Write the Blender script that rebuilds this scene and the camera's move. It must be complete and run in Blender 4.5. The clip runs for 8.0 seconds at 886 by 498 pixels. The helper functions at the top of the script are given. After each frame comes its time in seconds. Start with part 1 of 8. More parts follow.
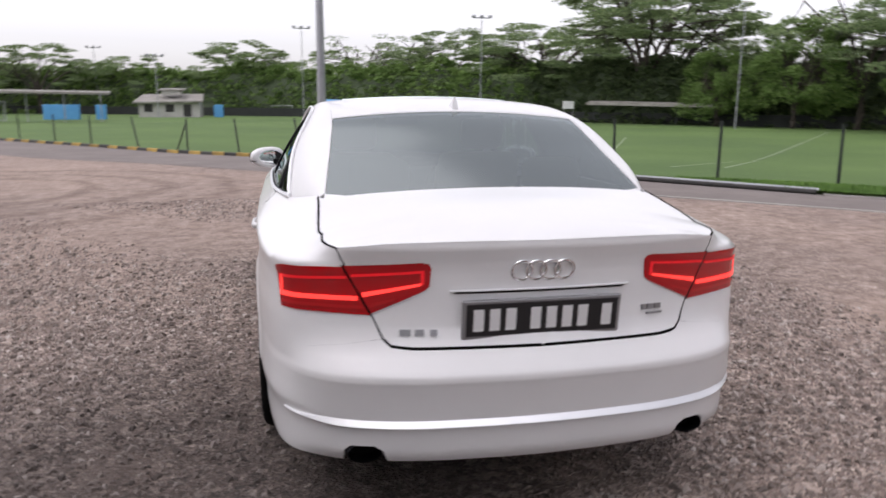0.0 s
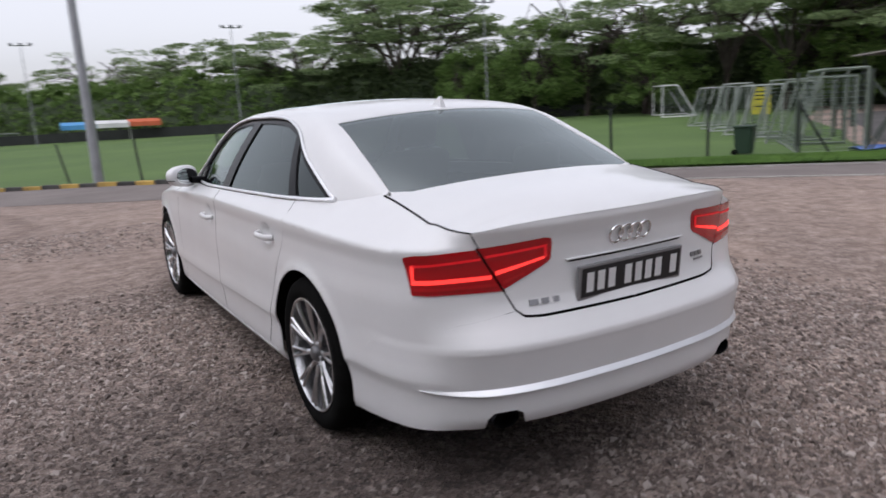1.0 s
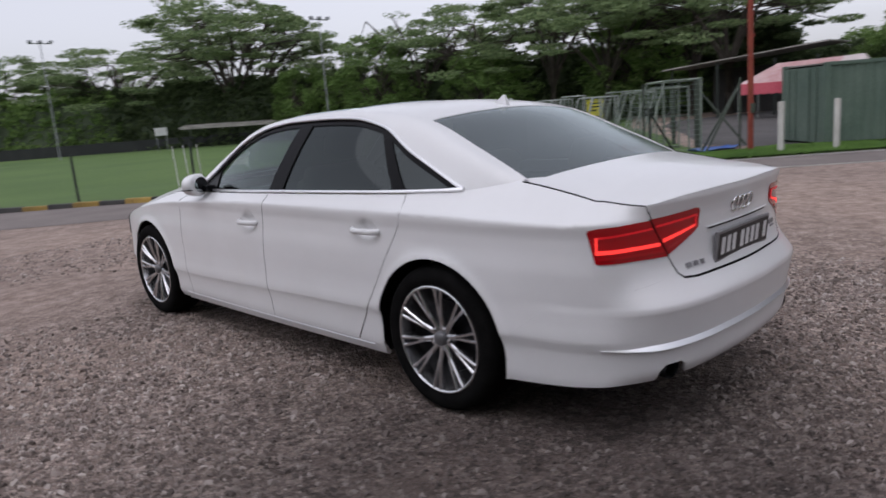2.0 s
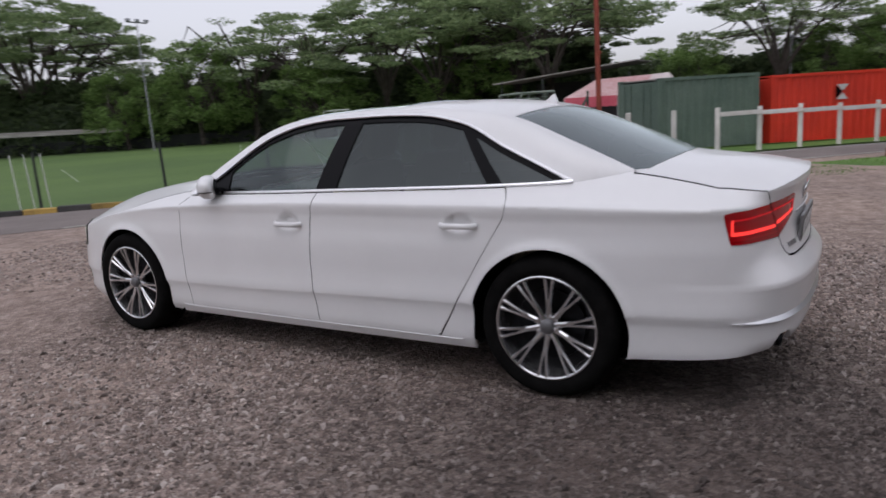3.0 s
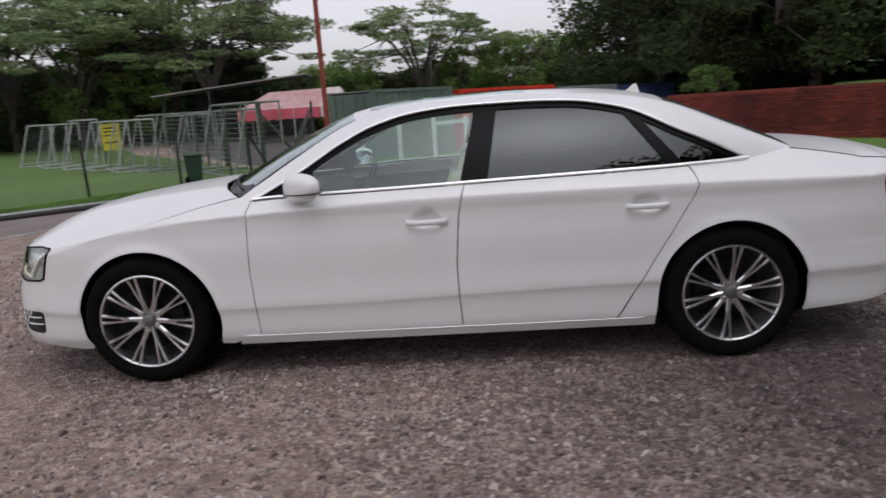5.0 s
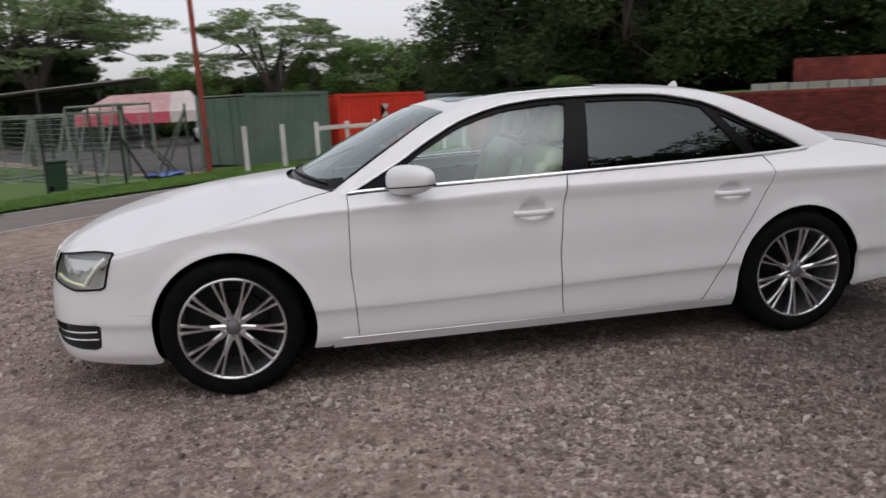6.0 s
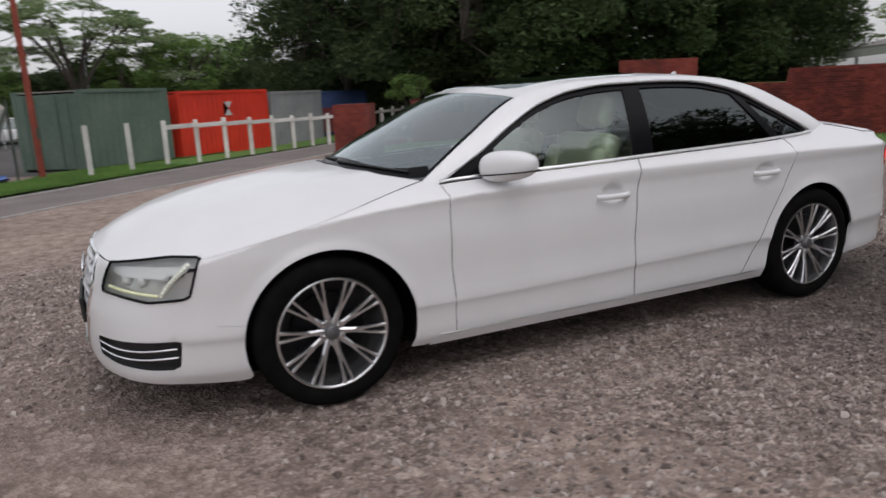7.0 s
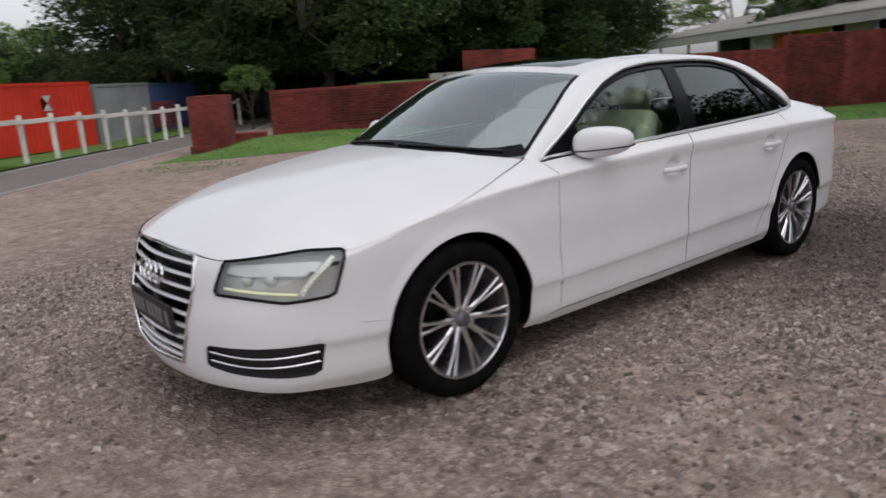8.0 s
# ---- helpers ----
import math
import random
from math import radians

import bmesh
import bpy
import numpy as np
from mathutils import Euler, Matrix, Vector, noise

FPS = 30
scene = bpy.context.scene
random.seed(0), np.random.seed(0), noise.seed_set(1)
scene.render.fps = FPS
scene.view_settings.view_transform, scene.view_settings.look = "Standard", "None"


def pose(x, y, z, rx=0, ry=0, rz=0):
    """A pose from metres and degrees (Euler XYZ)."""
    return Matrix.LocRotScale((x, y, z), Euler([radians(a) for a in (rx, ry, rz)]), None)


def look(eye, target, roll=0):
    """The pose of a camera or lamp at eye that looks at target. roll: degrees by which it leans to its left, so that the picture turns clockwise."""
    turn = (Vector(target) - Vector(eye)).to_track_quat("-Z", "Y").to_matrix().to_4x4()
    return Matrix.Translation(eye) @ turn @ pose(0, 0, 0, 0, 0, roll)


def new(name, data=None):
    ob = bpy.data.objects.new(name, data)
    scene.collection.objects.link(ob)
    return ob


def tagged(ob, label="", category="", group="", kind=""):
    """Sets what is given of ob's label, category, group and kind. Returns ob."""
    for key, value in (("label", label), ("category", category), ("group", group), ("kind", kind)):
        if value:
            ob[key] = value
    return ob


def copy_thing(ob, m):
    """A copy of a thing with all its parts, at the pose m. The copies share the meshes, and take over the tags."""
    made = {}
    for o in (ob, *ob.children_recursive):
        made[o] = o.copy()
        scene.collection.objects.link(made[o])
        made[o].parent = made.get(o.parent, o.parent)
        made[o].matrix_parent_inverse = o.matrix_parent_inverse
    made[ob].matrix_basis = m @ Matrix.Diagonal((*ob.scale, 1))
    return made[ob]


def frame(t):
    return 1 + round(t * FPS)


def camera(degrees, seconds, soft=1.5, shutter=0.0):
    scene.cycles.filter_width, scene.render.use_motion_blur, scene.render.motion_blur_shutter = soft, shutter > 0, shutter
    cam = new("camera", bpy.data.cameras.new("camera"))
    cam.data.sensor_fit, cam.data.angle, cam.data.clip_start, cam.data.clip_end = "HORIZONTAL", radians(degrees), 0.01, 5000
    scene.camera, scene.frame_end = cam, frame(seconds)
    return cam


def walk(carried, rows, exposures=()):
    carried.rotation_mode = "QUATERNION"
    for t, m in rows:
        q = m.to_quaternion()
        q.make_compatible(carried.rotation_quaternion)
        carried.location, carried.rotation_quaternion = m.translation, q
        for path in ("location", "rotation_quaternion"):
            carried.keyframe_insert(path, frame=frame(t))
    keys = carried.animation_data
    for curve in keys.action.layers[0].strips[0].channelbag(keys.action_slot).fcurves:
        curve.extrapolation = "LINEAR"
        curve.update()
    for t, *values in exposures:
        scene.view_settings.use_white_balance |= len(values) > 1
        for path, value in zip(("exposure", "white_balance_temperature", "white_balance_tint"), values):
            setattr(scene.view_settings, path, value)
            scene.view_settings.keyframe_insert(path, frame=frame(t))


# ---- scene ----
cam = camera(63.7, 8.0, 1.6, 0.5)
PATH = [
    (0, (-0.777, -4.709, 1.438), (-0.372, -2.793, 1.033), 0.4),
    (0.5, (-1.301, -4.674, 1.392), (-0.649, -2.823, 1.007), -3.1),
    (1, (-1.95, -4.496, 1.428), (-0.95, -2.811, 1.025), -3.4),
    (1.5, (-2.535, -4.265, 1.434), (-1.353, -2.707, 1.016), -4.1),
    (2, (-3.109, -3.89, 1.415), (-1.741, -2.483, 1.027), -4.4),
    (3.5, (-4.25, -2.258, 1.436), (-2.471, -1.433, 1.042), -3.0),
    (4, (-4.453, -1.588, 1.426), (-2.589, -0.972, 1.045), -2.6),
    (4.5, (-4.574, -0.924, 1.446), (-2.643, -0.589, 1.047), -3.4),
    (6, (-4.435, 1.125, 1.422), (-2.51, 0.776, 1.008), -2.8),
    (6.5, (-4.209, 1.753, 1.434), (-2.352, 1.142, 1.009), -2.8),
    (7, (-3.921, 2.395, 1.409), (-2.152, 1.57, 0.972), -2.6),
    (7.5, (-3.558, 2.961, 1.41), (-1.92, 1.912, 0.945), -2.1),
    (8, (-3.13, 3.491, 1.403), (-1.633, 2.255, 0.922), -3.0),
]
EXPOSURE = [(0.0, 1.16, 6450, 18), (0.5, 0.97, 6400, 18), (0.9, 0.88, 6250, 16), (1.5, 0.69, 6120, 18), (2.2, 0.60, 6150, 17), (4.0, 0.53, 6250, 18), (6.0, 0.57, 6450, 15), (8.0, 0.62, 6400, 14)]
walk(cam, [(t, look(eye, target, roll)) for t, eye, target, roll in PATH], EXPOSURE)

# ---- light ----
sun_elev, sun_az = radians(62), radians(254)
world = bpy.data.worlds.new("overcast_sky")
scene.world = world
world.use_nodes = True
wn = world.node_tree.nodes
wl = world.node_tree.links
sky = wn.new("ShaderNodeTexSky")
sky.sky_type = 'NISHITA'
sky.sun_disc = False
sky.sun_elevation, sky.sun_rotation = sun_elev, sun_az
sky.air_density, sky.dust_density, sky.ozone_density = 1.0, 1.5, 1.0
hsv = wn.new("ShaderNodeHueSaturation")
hsv.inputs["Saturation"].default_value = 0.15
wl.new(sky.outputs[0], hsv.inputs["Color"])
# an overcast sky is about three times as bright overhead as at the horizon
way = wn.new("ShaderNodeTexCoord")
split = wn.new("ShaderNodeSeparateXYZ")
climb = wn.new("ShaderNodeMapRange")
climb.inputs["From Min"].default_value, climb.inputs["From Max"].default_value = 0.0, 0.32
climb.inputs["To Min"].default_value, climb.inputs["To Max"].default_value = 0.73, 0.98
cloud = wn.new("ShaderNodeVectorMath")
cloud.operation = 'SCALE'
wl.new(way.outputs["Generated"], split.inputs[0])
wl.new(split.outputs["Z"], climb.inputs["Value"])
wl.new(hsv.outputs[0], cloud.inputs[0])
wl.new(climb.outputs[0], cloud.inputs["Scale"])
wl.new(cloud.outputs[0], wn["Background"].inputs["Color"])
wn["Background"].inputs["Strength"].default_value = 0.12

sun = new("sun", bpy.data.lights.new("sun", 'SUN'))
sun.data.energy, sun.data.angle, sun.data.color = 0.52, radians(115), (1.0, 0.98, 0.95)
sun.matrix_world = look((0, 0, 30), (-30 * math.sin(sun_az) * math.cos(sun_elev) , -30 * math.cos(sun_az) * math.cos(sun_elev), 30 - 30 * math.sin(sun_elev)))

# ---- materials ----
def material(name, colour, rough=0.6, metal=0.0, coat=0.0, spec=0.5):
    m = bpy.data.materials.new(name)
    m.use_nodes = True
    b = m.node_tree.nodes["Principled BSDF"]
    b.inputs["Base Color"].default_value = (*colour, 1)
    b.inputs["Roughness"].default_value = rough
    b.inputs["Metallic"].default_value = metal
    b.inputs["Coat Weight"].default_value = coat
    b.inputs["Specular IOR Level"].default_value = spec
    return m


def nodes_of(m):
    t = m.node_tree
    return t.nodes, t.links, t.nodes["Principled BSDF"]


def coords(m, scale=1.0, stretch=(1, 1, 1)):
    n, l, _ = nodes_of(m)
    tc, mp = n.new("ShaderNodeTexCoord"), n.new("ShaderNodeMapping")
    mp.inputs["Scale"].default_value = [scale * s for s in stretch]
    l.new(tc.outputs["Object"], mp.inputs["Vector"])
    return mp.outputs["Vector"]


def noise_tex(m, vec, scale, detail=4.0, rough=0.6):
    n, l, _ = nodes_of(m)
    t = n.new("ShaderNodeTexNoise")
    t.inputs["Scale"].default_value, t.inputs["Detail"].default_value, t.inputs["Roughness"].default_value = scale, detail, rough
    l.new(vec, t.inputs["Vector"])
    return t.outputs["Fac"]


def ramp(m, fac, stops):
    n, l, _ = nodes_of(m)
    r = n.new("ShaderNodeValToRGB")
    while len(r.color_ramp.elements) < len(stops):
        r.color_ramp.elements.new(0.5)
    for e, (p, c) in zip(r.color_ramp.elements, stops):
        e.position, e.color = p, (*c, 1) if len(c) == 3 else c
    l.new(fac, r.inputs["Fac"])
    return r.outputs["Color"]


def mixed(m, fac, a, b, kind='MIX'):
    n, l, _ = nodes_of(m)
    x = n.new("ShaderNodeMix")
    x.data_type, x.blend_type = 'RGBA', kind
    for socket, v in ((x.inputs["Factor"], fac), (x.inputs["A"], a), (x.inputs["B"], b)):
        if isinstance(v, (int, float)):
            socket.default_value = v
        elif isinstance(v, tuple):
            socket.default_value = (*v, 1)
        else:
            l.new(v, socket)
    return x.outputs["Result"]


def bumped(m, height, strength=0.3, distance=0.01):
    n, l, b = nodes_of(m)
    k = n.new("ShaderNodeBump")
    k.inputs["Strength"].default_value, k.inputs["Distance"].default_value = strength, distance
    l.new(height, k.inputs["Height"])
    l.new(k.outputs["Normal"], b.inputs["Normal"])
    return m


def coloured(m, colour):
    n, l, b = nodes_of(m)
    l.new(colour, b.inputs["Base Color"])
    return m


def speckled(name, dark, light, scale=8.0, rough=0.7, fine=60.0, bump=0.3, dist=0.004, metal=0.0, random=0.0, stretch=(1, 1, 1)):
    """A surface with blotches at one scale and grain at another."""
    m = material(name, light, rough, metal)
    v = coords(m, 1, stretch)
    big, small = noise_tex(m, v, scale, 5), noise_tex(m, v, fine, 3)
    both = mixed(m, 0.35, big, small)
    c = ramp(m, both, [(0.32, dark), (0.68, light)])
    if random:
        n, l, _ = nodes_of(m)
        o = n.new("ShaderNodeObjectInfo")
        f = ramp(m, o.outputs["Random"], [(0, (1 - random,) * 3), (1, (1 + random,) * 3)])
        c = mixed(m, 1.0, c, f, 'MULTIPLY')
    coloured(m, c)
    return bumped(m, small, bump, dist)


def clear_glass(name, tint, gloss=0.02, mirror=0.05):
    """Thin glass: tinted and clear straight on, more mirror-like at a slant."""
    m = bpy.data.materials.new(name)
    m.use_nodes = True
    n, l = m.node_tree.nodes, m.node_tree.links
    n.clear()
    out, mix = n.new("ShaderNodeOutputMaterial"), n.new("ShaderNodeMixShader")
    tr, gl, lw = n.new("ShaderNodeBsdfTransparent"), n.new("ShaderNodeBsdfGlossy"), n.new("ShaderNodeLayerWeight")
    tr.inputs["Color"].default_value = (*tint, 1)
    gl.inputs["Roughness"].default_value = gloss
    gl.inputs["Color"].default_value = (0.88, 0.97, 0.97, 1)
    lw.inputs["Blend"].default_value = 0.5
    fifth, share = n.new("ShaderNodeMath"), n.new("ShaderNodeMath")
    fifth.operation, share.operation = 'POWER', 'MULTIPLY_ADD'
    fifth.inputs[1].default_value = 5.0
    share.inputs[1].default_value, share.inputs[2].default_value = 1 - mirror, mirror
    l.new(lw.outputs["Facing"], fifth.inputs[0]), l.new(fifth.outputs[0], share.inputs[0])
    l.new(share.outputs[0], mix.inputs[0]), l.new(tr.outputs[0], mix.inputs[1]), l.new(gl.outputs[0], mix.inputs[2])
    l.new(mix.outputs[0], out.inputs[0])
    return m


def glow(name, colour, strength):
    m = material(name, colour, 0.4)
    b = m.node_tree.nodes["Principled BSDF"]
    b.inputs["Emission Color"].default_value = (*colour, 1)
    b.inputs["Emission Strength"].default_value = strength
    return m


M = {}
M["paint"] = material("white_car_paint", (0.72, 0.72, 0.72), 0.34, coat=0.5)
M["paint"].node_tree.nodes["Principled BSDF"].inputs["Coat Roughness"].default_value = 0.04
_v = coords(M["paint"])
coloured(M["paint"], ramp(M["paint"], noise_tex(M["paint"], _v, 3.0, 4), [(0.3, (0.765, 0.763, 0.763)), (0.7, (0.795, 0.795, 0.799))]))
M["chrome"] = material("chrome", (0.88, 0.88, 0.89), 0.16, 1.0)
M["bright"] = material("satin_bright_trim", (0.86, 0.86, 0.87), 0.38, 1.0)
M["alloy"] = speckled("wheel_alloy", (0.54, 0.54, 0.55), (0.68, 0.68, 0.69), 12, 0.24, 90, 0.05, 0.001, metal=0.92)
M["alloy_grey"] = material("grey_alloy_recess", (0.16, 0.16, 0.165), 0.42, 0.6)
M["wheel_hollow"] = material("wheel_hollow_shade", (0.012, 0.012, 0.013), 0.5, 0.6)
M["tyre"] = speckled("tyre_rubber", (0.004, 0.004, 0.004), (0.010, 0.0098, 0.0095), 10, 0.9, 120, 0.2, 0.002)
M["tyre"].node_tree.nodes["Principled BSDF"].inputs["Specular IOR Level"].default_value = 0.04
M["black"] = material("black_trim", (0.006, 0.006, 0.007), 0.22, spec=0.08)
M["liner"] = material("black_liner", (0.004, 0.004, 0.004), 1.0, spec=0.05)
M["black_plastic"] = speckled("black_plastic", (0.012, 0.012, 0.012), (0.022, 0.022, 0.022), 20, 0.6, 200, 0.2, 0.001)
M["glass_front"] = clear_glass("clear_car_glass", (0.78, 0.92, 0.885), mirror=0.10)
M["glass_screen"] = clear_glass("windscreen_glass", (0.44, 0.52, 0.49), 0.05, 0.40)
M["glass_dark"] = clear_glass("tinted_car_glass", (0.035, 0.040, 0.046), mirror=0.066)
M["glass_rear"] = clear_glass("tinted_rear_screen", (0.10, 0.11, 0.115), 0.16, 0.27)
M["red_lamp"] = material("red_lamp_plastic", (0.52, 0.006, 0.010), 0.12, coat=0.4)
M["red_dark"] = material("dark_red_lamp_plastic", (0.43, 0.002, 0.006), 0.12, coat=0.3)
M["red_glow"] = glow("lit_tail_strip", (1.0, 0.045, 0.035), 0.72)
M["red_soft"] = glow("faint_tail_strip", (0.90, 0.012, 0.020), 0.10)
M["lamp_inside"] = material("lamp_bucket", (0.64, 0.64, 0.63), 0.30, 0.28)
M["lamp_glass"] = clear_glass("lamp_cover_glass", (0.985, 0.99, 0.985))
M["led"] = glow("led_strip", (1.0, 0.96, 0.84), 0.16)
M["led_low"] = glow("lit_guide_strip", (0.88, 0.90, 0.58), 0.035)
M["guide"] = material("light_guide", (0.72, 0.75, 0.66), 0.3)
M["leather"] = speckled("cream_leather", (0.52, 0.46, 0.31), (0.66, 0.60, 0.44), 6, 0.5, 150, 0.2, 0.002)
M["dash"] = speckled("dark_dashboard", (0.02, 0.02, 0.02), (0.045, 0.043, 0.04), 9, 0.6, 200, 0.2, 0.001)
M["carpet"] = speckled("dark_carpet", (0.02, 0.02, 0.02), (0.05, 0.047, 0.043), 20, 0.9, 250, 0.4, 0.003)
M["plate"] = material("plate_black", (0.012, 0.012, 0.014), 0.4)
M["plate_rim"] = material("plate_rim", (0.30, 0.30, 0.31), 0.4, 0.6)
M["white_mark"] = material("white_mark", (0.50, 0.50, 0.50), 0.5)
M["line_mark"] = speckled("worn_field_marking", (0.10, 0.16, 0.06), (0.42, 0.46, 0.38), 3.0, 0.9, 20, 0.2, 0.004)
M["slat"] = material("bright_grille_slat", (0.84, 0.84, 0.85), 0.30, 0.45)
M["plate_white"] = material("plate_character_white", (0.74, 0.74, 0.74), 0.5)
# a darker grey for the front plate's characters
M["plate_dim"] = material("grey_plate_character", (0.20, 0.20, 0.20), 0.6)
# steel coloured near black, as it looks in the shade behind the spokes
M["disc"] = material("brake_disc", (0.020, 0.020, 0.022), 0.45, 1.0)

def from_damp_shade(m, v):
    """0 at the damp, shaded spot by the car's rear corner, rising to 1 a few metres off."""
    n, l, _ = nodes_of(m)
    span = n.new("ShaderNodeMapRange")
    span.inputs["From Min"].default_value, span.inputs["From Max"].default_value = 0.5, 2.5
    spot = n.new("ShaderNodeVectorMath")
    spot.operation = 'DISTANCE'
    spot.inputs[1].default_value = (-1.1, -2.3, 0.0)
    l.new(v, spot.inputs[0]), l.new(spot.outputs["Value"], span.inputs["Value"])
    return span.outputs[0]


# gravel: stones in two sizes, mud showing between them, darker damp patches
def gravel_material(name="gravel"):
    m = material(name, (0.2, 0.18, 0.17), 0.92)
    n, l, b = nodes_of(m)
    v = coords(m)
    cells = n.new("ShaderNodeTexVoronoi")
    cells.inputs["Scale"].default_value = 30.0
    cells2 = n.new("ShaderNodeTexVoronoi")
    cells2.inputs["Scale"].default_value = 75.0
    l.new(v, cells.inputs["Vector"]), l.new(v, cells2.inputs["Vector"])
    hue, hue2 = n.new("ShaderNodeSeparateColor"), n.new("ShaderNodeSeparateColor")
    l.new(cells.outputs["Color"], hue.inputs[0]), l.new(cells2.outputs["Color"], hue2.inputs[0])
    stone = ramp(m, hue.outputs[0], [(0.0, (0.046, 0.037, 0.033)), (0.35, (0.126, 0.102, 0.092)), (0.75, (0.240, 0.202, 0.184)), (1.0, (0.43, 0.385, 0.355))])
    stone2 = ramp(m, hue2.outputs[0], [(0.0, (0.050, 0.040, 0.036)), (0.5, (0.138, 0.112, 0.101)), (0.85, (0.25, 0.214, 0.196)), (1.0, (0.43, 0.39, 0.362))])
    loose = mixed(m, 0.5, stone, stone2)
    dirt = ramp(m, noise_tex(m, v, 14, 6), [(0.3, (0.172, 0.139, 0.122)), (0.7, (0.275, 0.229, 0.205))])
    patch = ramp(m, noise_tex(m, v, 0.42, 5, 0.65), [(0.52, (0, 0, 0)), (0.70, (1, 1, 1))])
    # bare trodden earth takes over ahead of the car, towards the lane
    far = n.new("ShaderNodeMapRange")
    far.inputs["From Min"].default_value, far.inputs["From Max"].default_value = 2.0, 4.0
    at_y = n.new("ShaderNodeSeparateXYZ")
    slant = n.new("ShaderNodeMath")
    slant.operation = 'MULTIPLY_ADD'
    slant.inputs[1].default_value = -0.5
    l.new(v, at_y.inputs[0]), l.new(at_y.outputs["X"], slant.inputs[0]), l.new(at_y.outputs["Y"], slant.inputs[2])
    l.new(slant.outputs[0], far.inputs["Value"])
    worn = ramp(m, noise_tex(m, v, 1.1, 5, 0.7), [(0.30, (0.55, 0.55, 0.55)), (0.62, (1.0, 1.0, 1.0))])
    beyond = n.new("ShaderNodeMapRange")
    beyond.inputs["From Min"].default_value, beyond.inputs["From Max"].default_value = 2.4, 4.8
    l.new(at_y.outputs["X"], beyond.inputs["Value"])
    bare = mixed(m, 1.0, far.outputs[0], beyond.outputs[0], 'LIGHTEN')
    patch = mixed(m, 1.0, patch, mixed(m, 1.0, bare, worn, 'MULTIPLY'), 'LIGHTEN')
    c = mixed(m, patch, loose, dirt)
    damp = ramp(m, noise_tex(m, v, 0.23, 6, 0.7), [(0.35, (0.80, 0.78, 0.78)), (0.62, (1.08, 1.05, 1.02))])
    # one spot is darker: damp mud, plus the rear bumper's shade painted in
    span = from_damp_shade(m, v)
    damp_shade = ramp(m, mixed(m, 0.4, span, noise_tex(m, v, 0.5, 5, 0.7)), [(0.28, (0.54, 0.515, 0.505)), (0.70, (1.58, 1.52, 1.47))])
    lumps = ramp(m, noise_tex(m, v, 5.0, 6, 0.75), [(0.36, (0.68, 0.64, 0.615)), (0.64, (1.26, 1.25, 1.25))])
    c = mixed(m, 1.0, c, damp_shade, 'MULTIPLY')
    c = mixed(m, 1.0, c, lumps, 'MULTIPLY')
    # curved wheel tracks in the bare earth
    turn_at = n.new("ShaderNodeVectorMath")
    turn_at.operation = 'DISTANCE'
    turn_at.inputs[1].default_value = (-8.0, 8.6, 0.0)
    l.new(v, turn_at.inputs[0])
    wob = n.new("ShaderNodeMath")
    wob.operation = 'MULTIPLY_ADD'
    wob.inputs[1].default_value = 1.1
    l.new(noise_tex(m, v, 0.6, 3), wob.inputs[0]), l.new(turn_at.outputs["Value"], wob.inputs[2])
    scaled = n.new("ShaderNodeMath")
    scaled.operation = 'MULTIPLY'
    scaled.inputs[1].default_value = 0.1
    l.new(wob.outputs[0], scaled.inputs[0])
    plain, rut = (1.0, 1.0, 1.0), (0.70, 0.675, 0.665)
    ruts = ramp(m, scaled.outputs[0], [(0.40, plain), (0.43, rut), (0.455, plain), (0.52, plain), (0.55, rut), (0.575, plain), (0.64, plain), (0.67, rut), (0.70, plain)])
    c = mixed(m, 1.0, c, ruts, 'MULTIPLY')
    coloured(m, mixed(m, 1.0, c, damp, 'MULTIPLY'))
    h = mixed(m, 0.5, cells.outputs["Distance"], cells2.outputs["Distance"])
    bumped(m, mixed(m, patch, h, mixed(m, 0.75, noise_tex(m, v, 40, 5, 0.7), h)), 1.0, 0.026)
    return m


M["gravel"] = gravel_material()
M["stone"] = speckled("gravel_stone", (0.10, 0.086, 0.080), (0.30, 0.270, 0.255), 9, 0.9, 60, 0.3, 0.003)
_n, _l, _ = nodes_of(M["stone"])
_g = _n.new("ShaderNodeNewGeometry")
_c = ramp(M["stone"], _g.outputs["Random Per Island"], [(0, (0.085, 0.069, 0.062)), (0.40, (0.185, 0.154, 0.139)), (0.80, (0.265, 0.228, 0.209)), (1.0, (0.42, 0.38, 0.355))])
_v = coords(M["stone"])
# stones darken at the same spot, for damp and the bumper's painted shade
_damp_shade = ramp(M["stone"], mixed(M["stone"], 0.4, from_damp_shade(M["stone"], _v), noise_tex(M["stone"], _v, 0.5, 5, 0.7)), [(0.28, (0.56, 0.535, 0.525)), (0.62, (1.22, 1.18, 1.15))])
coloured(M["stone"], mixed(M["stone"], 1.0, _c, _damp_shade, 'MULTIPLY'))
M["asphalt"] = speckled("worn_asphalt", (0.130, 0.108, 0.099), (0.212, 0.182, 0.168), 0.8, 0.9, 70, 0.5, 0.006)
M["yard"] = speckled("dark_yard_asphalt", (0.050, 0.046, 0.045), (0.105, 0.098, 0.095), 0.6, 0.9, 40, 0.5, 0.006)
M["edging"] = speckled("concrete_edging", (0.26, 0.25, 0.23), (0.42, 0.40, 0.37), 4, 0.9, 60, 0.4, 0.004)
M["kerb_black"] = speckled("black_kerb_paint", (0.020, 0.020, 0.019), (0.06, 0.057, 0.053), 3, 0.8, 40, 0.4, 0.004, random=0.3)
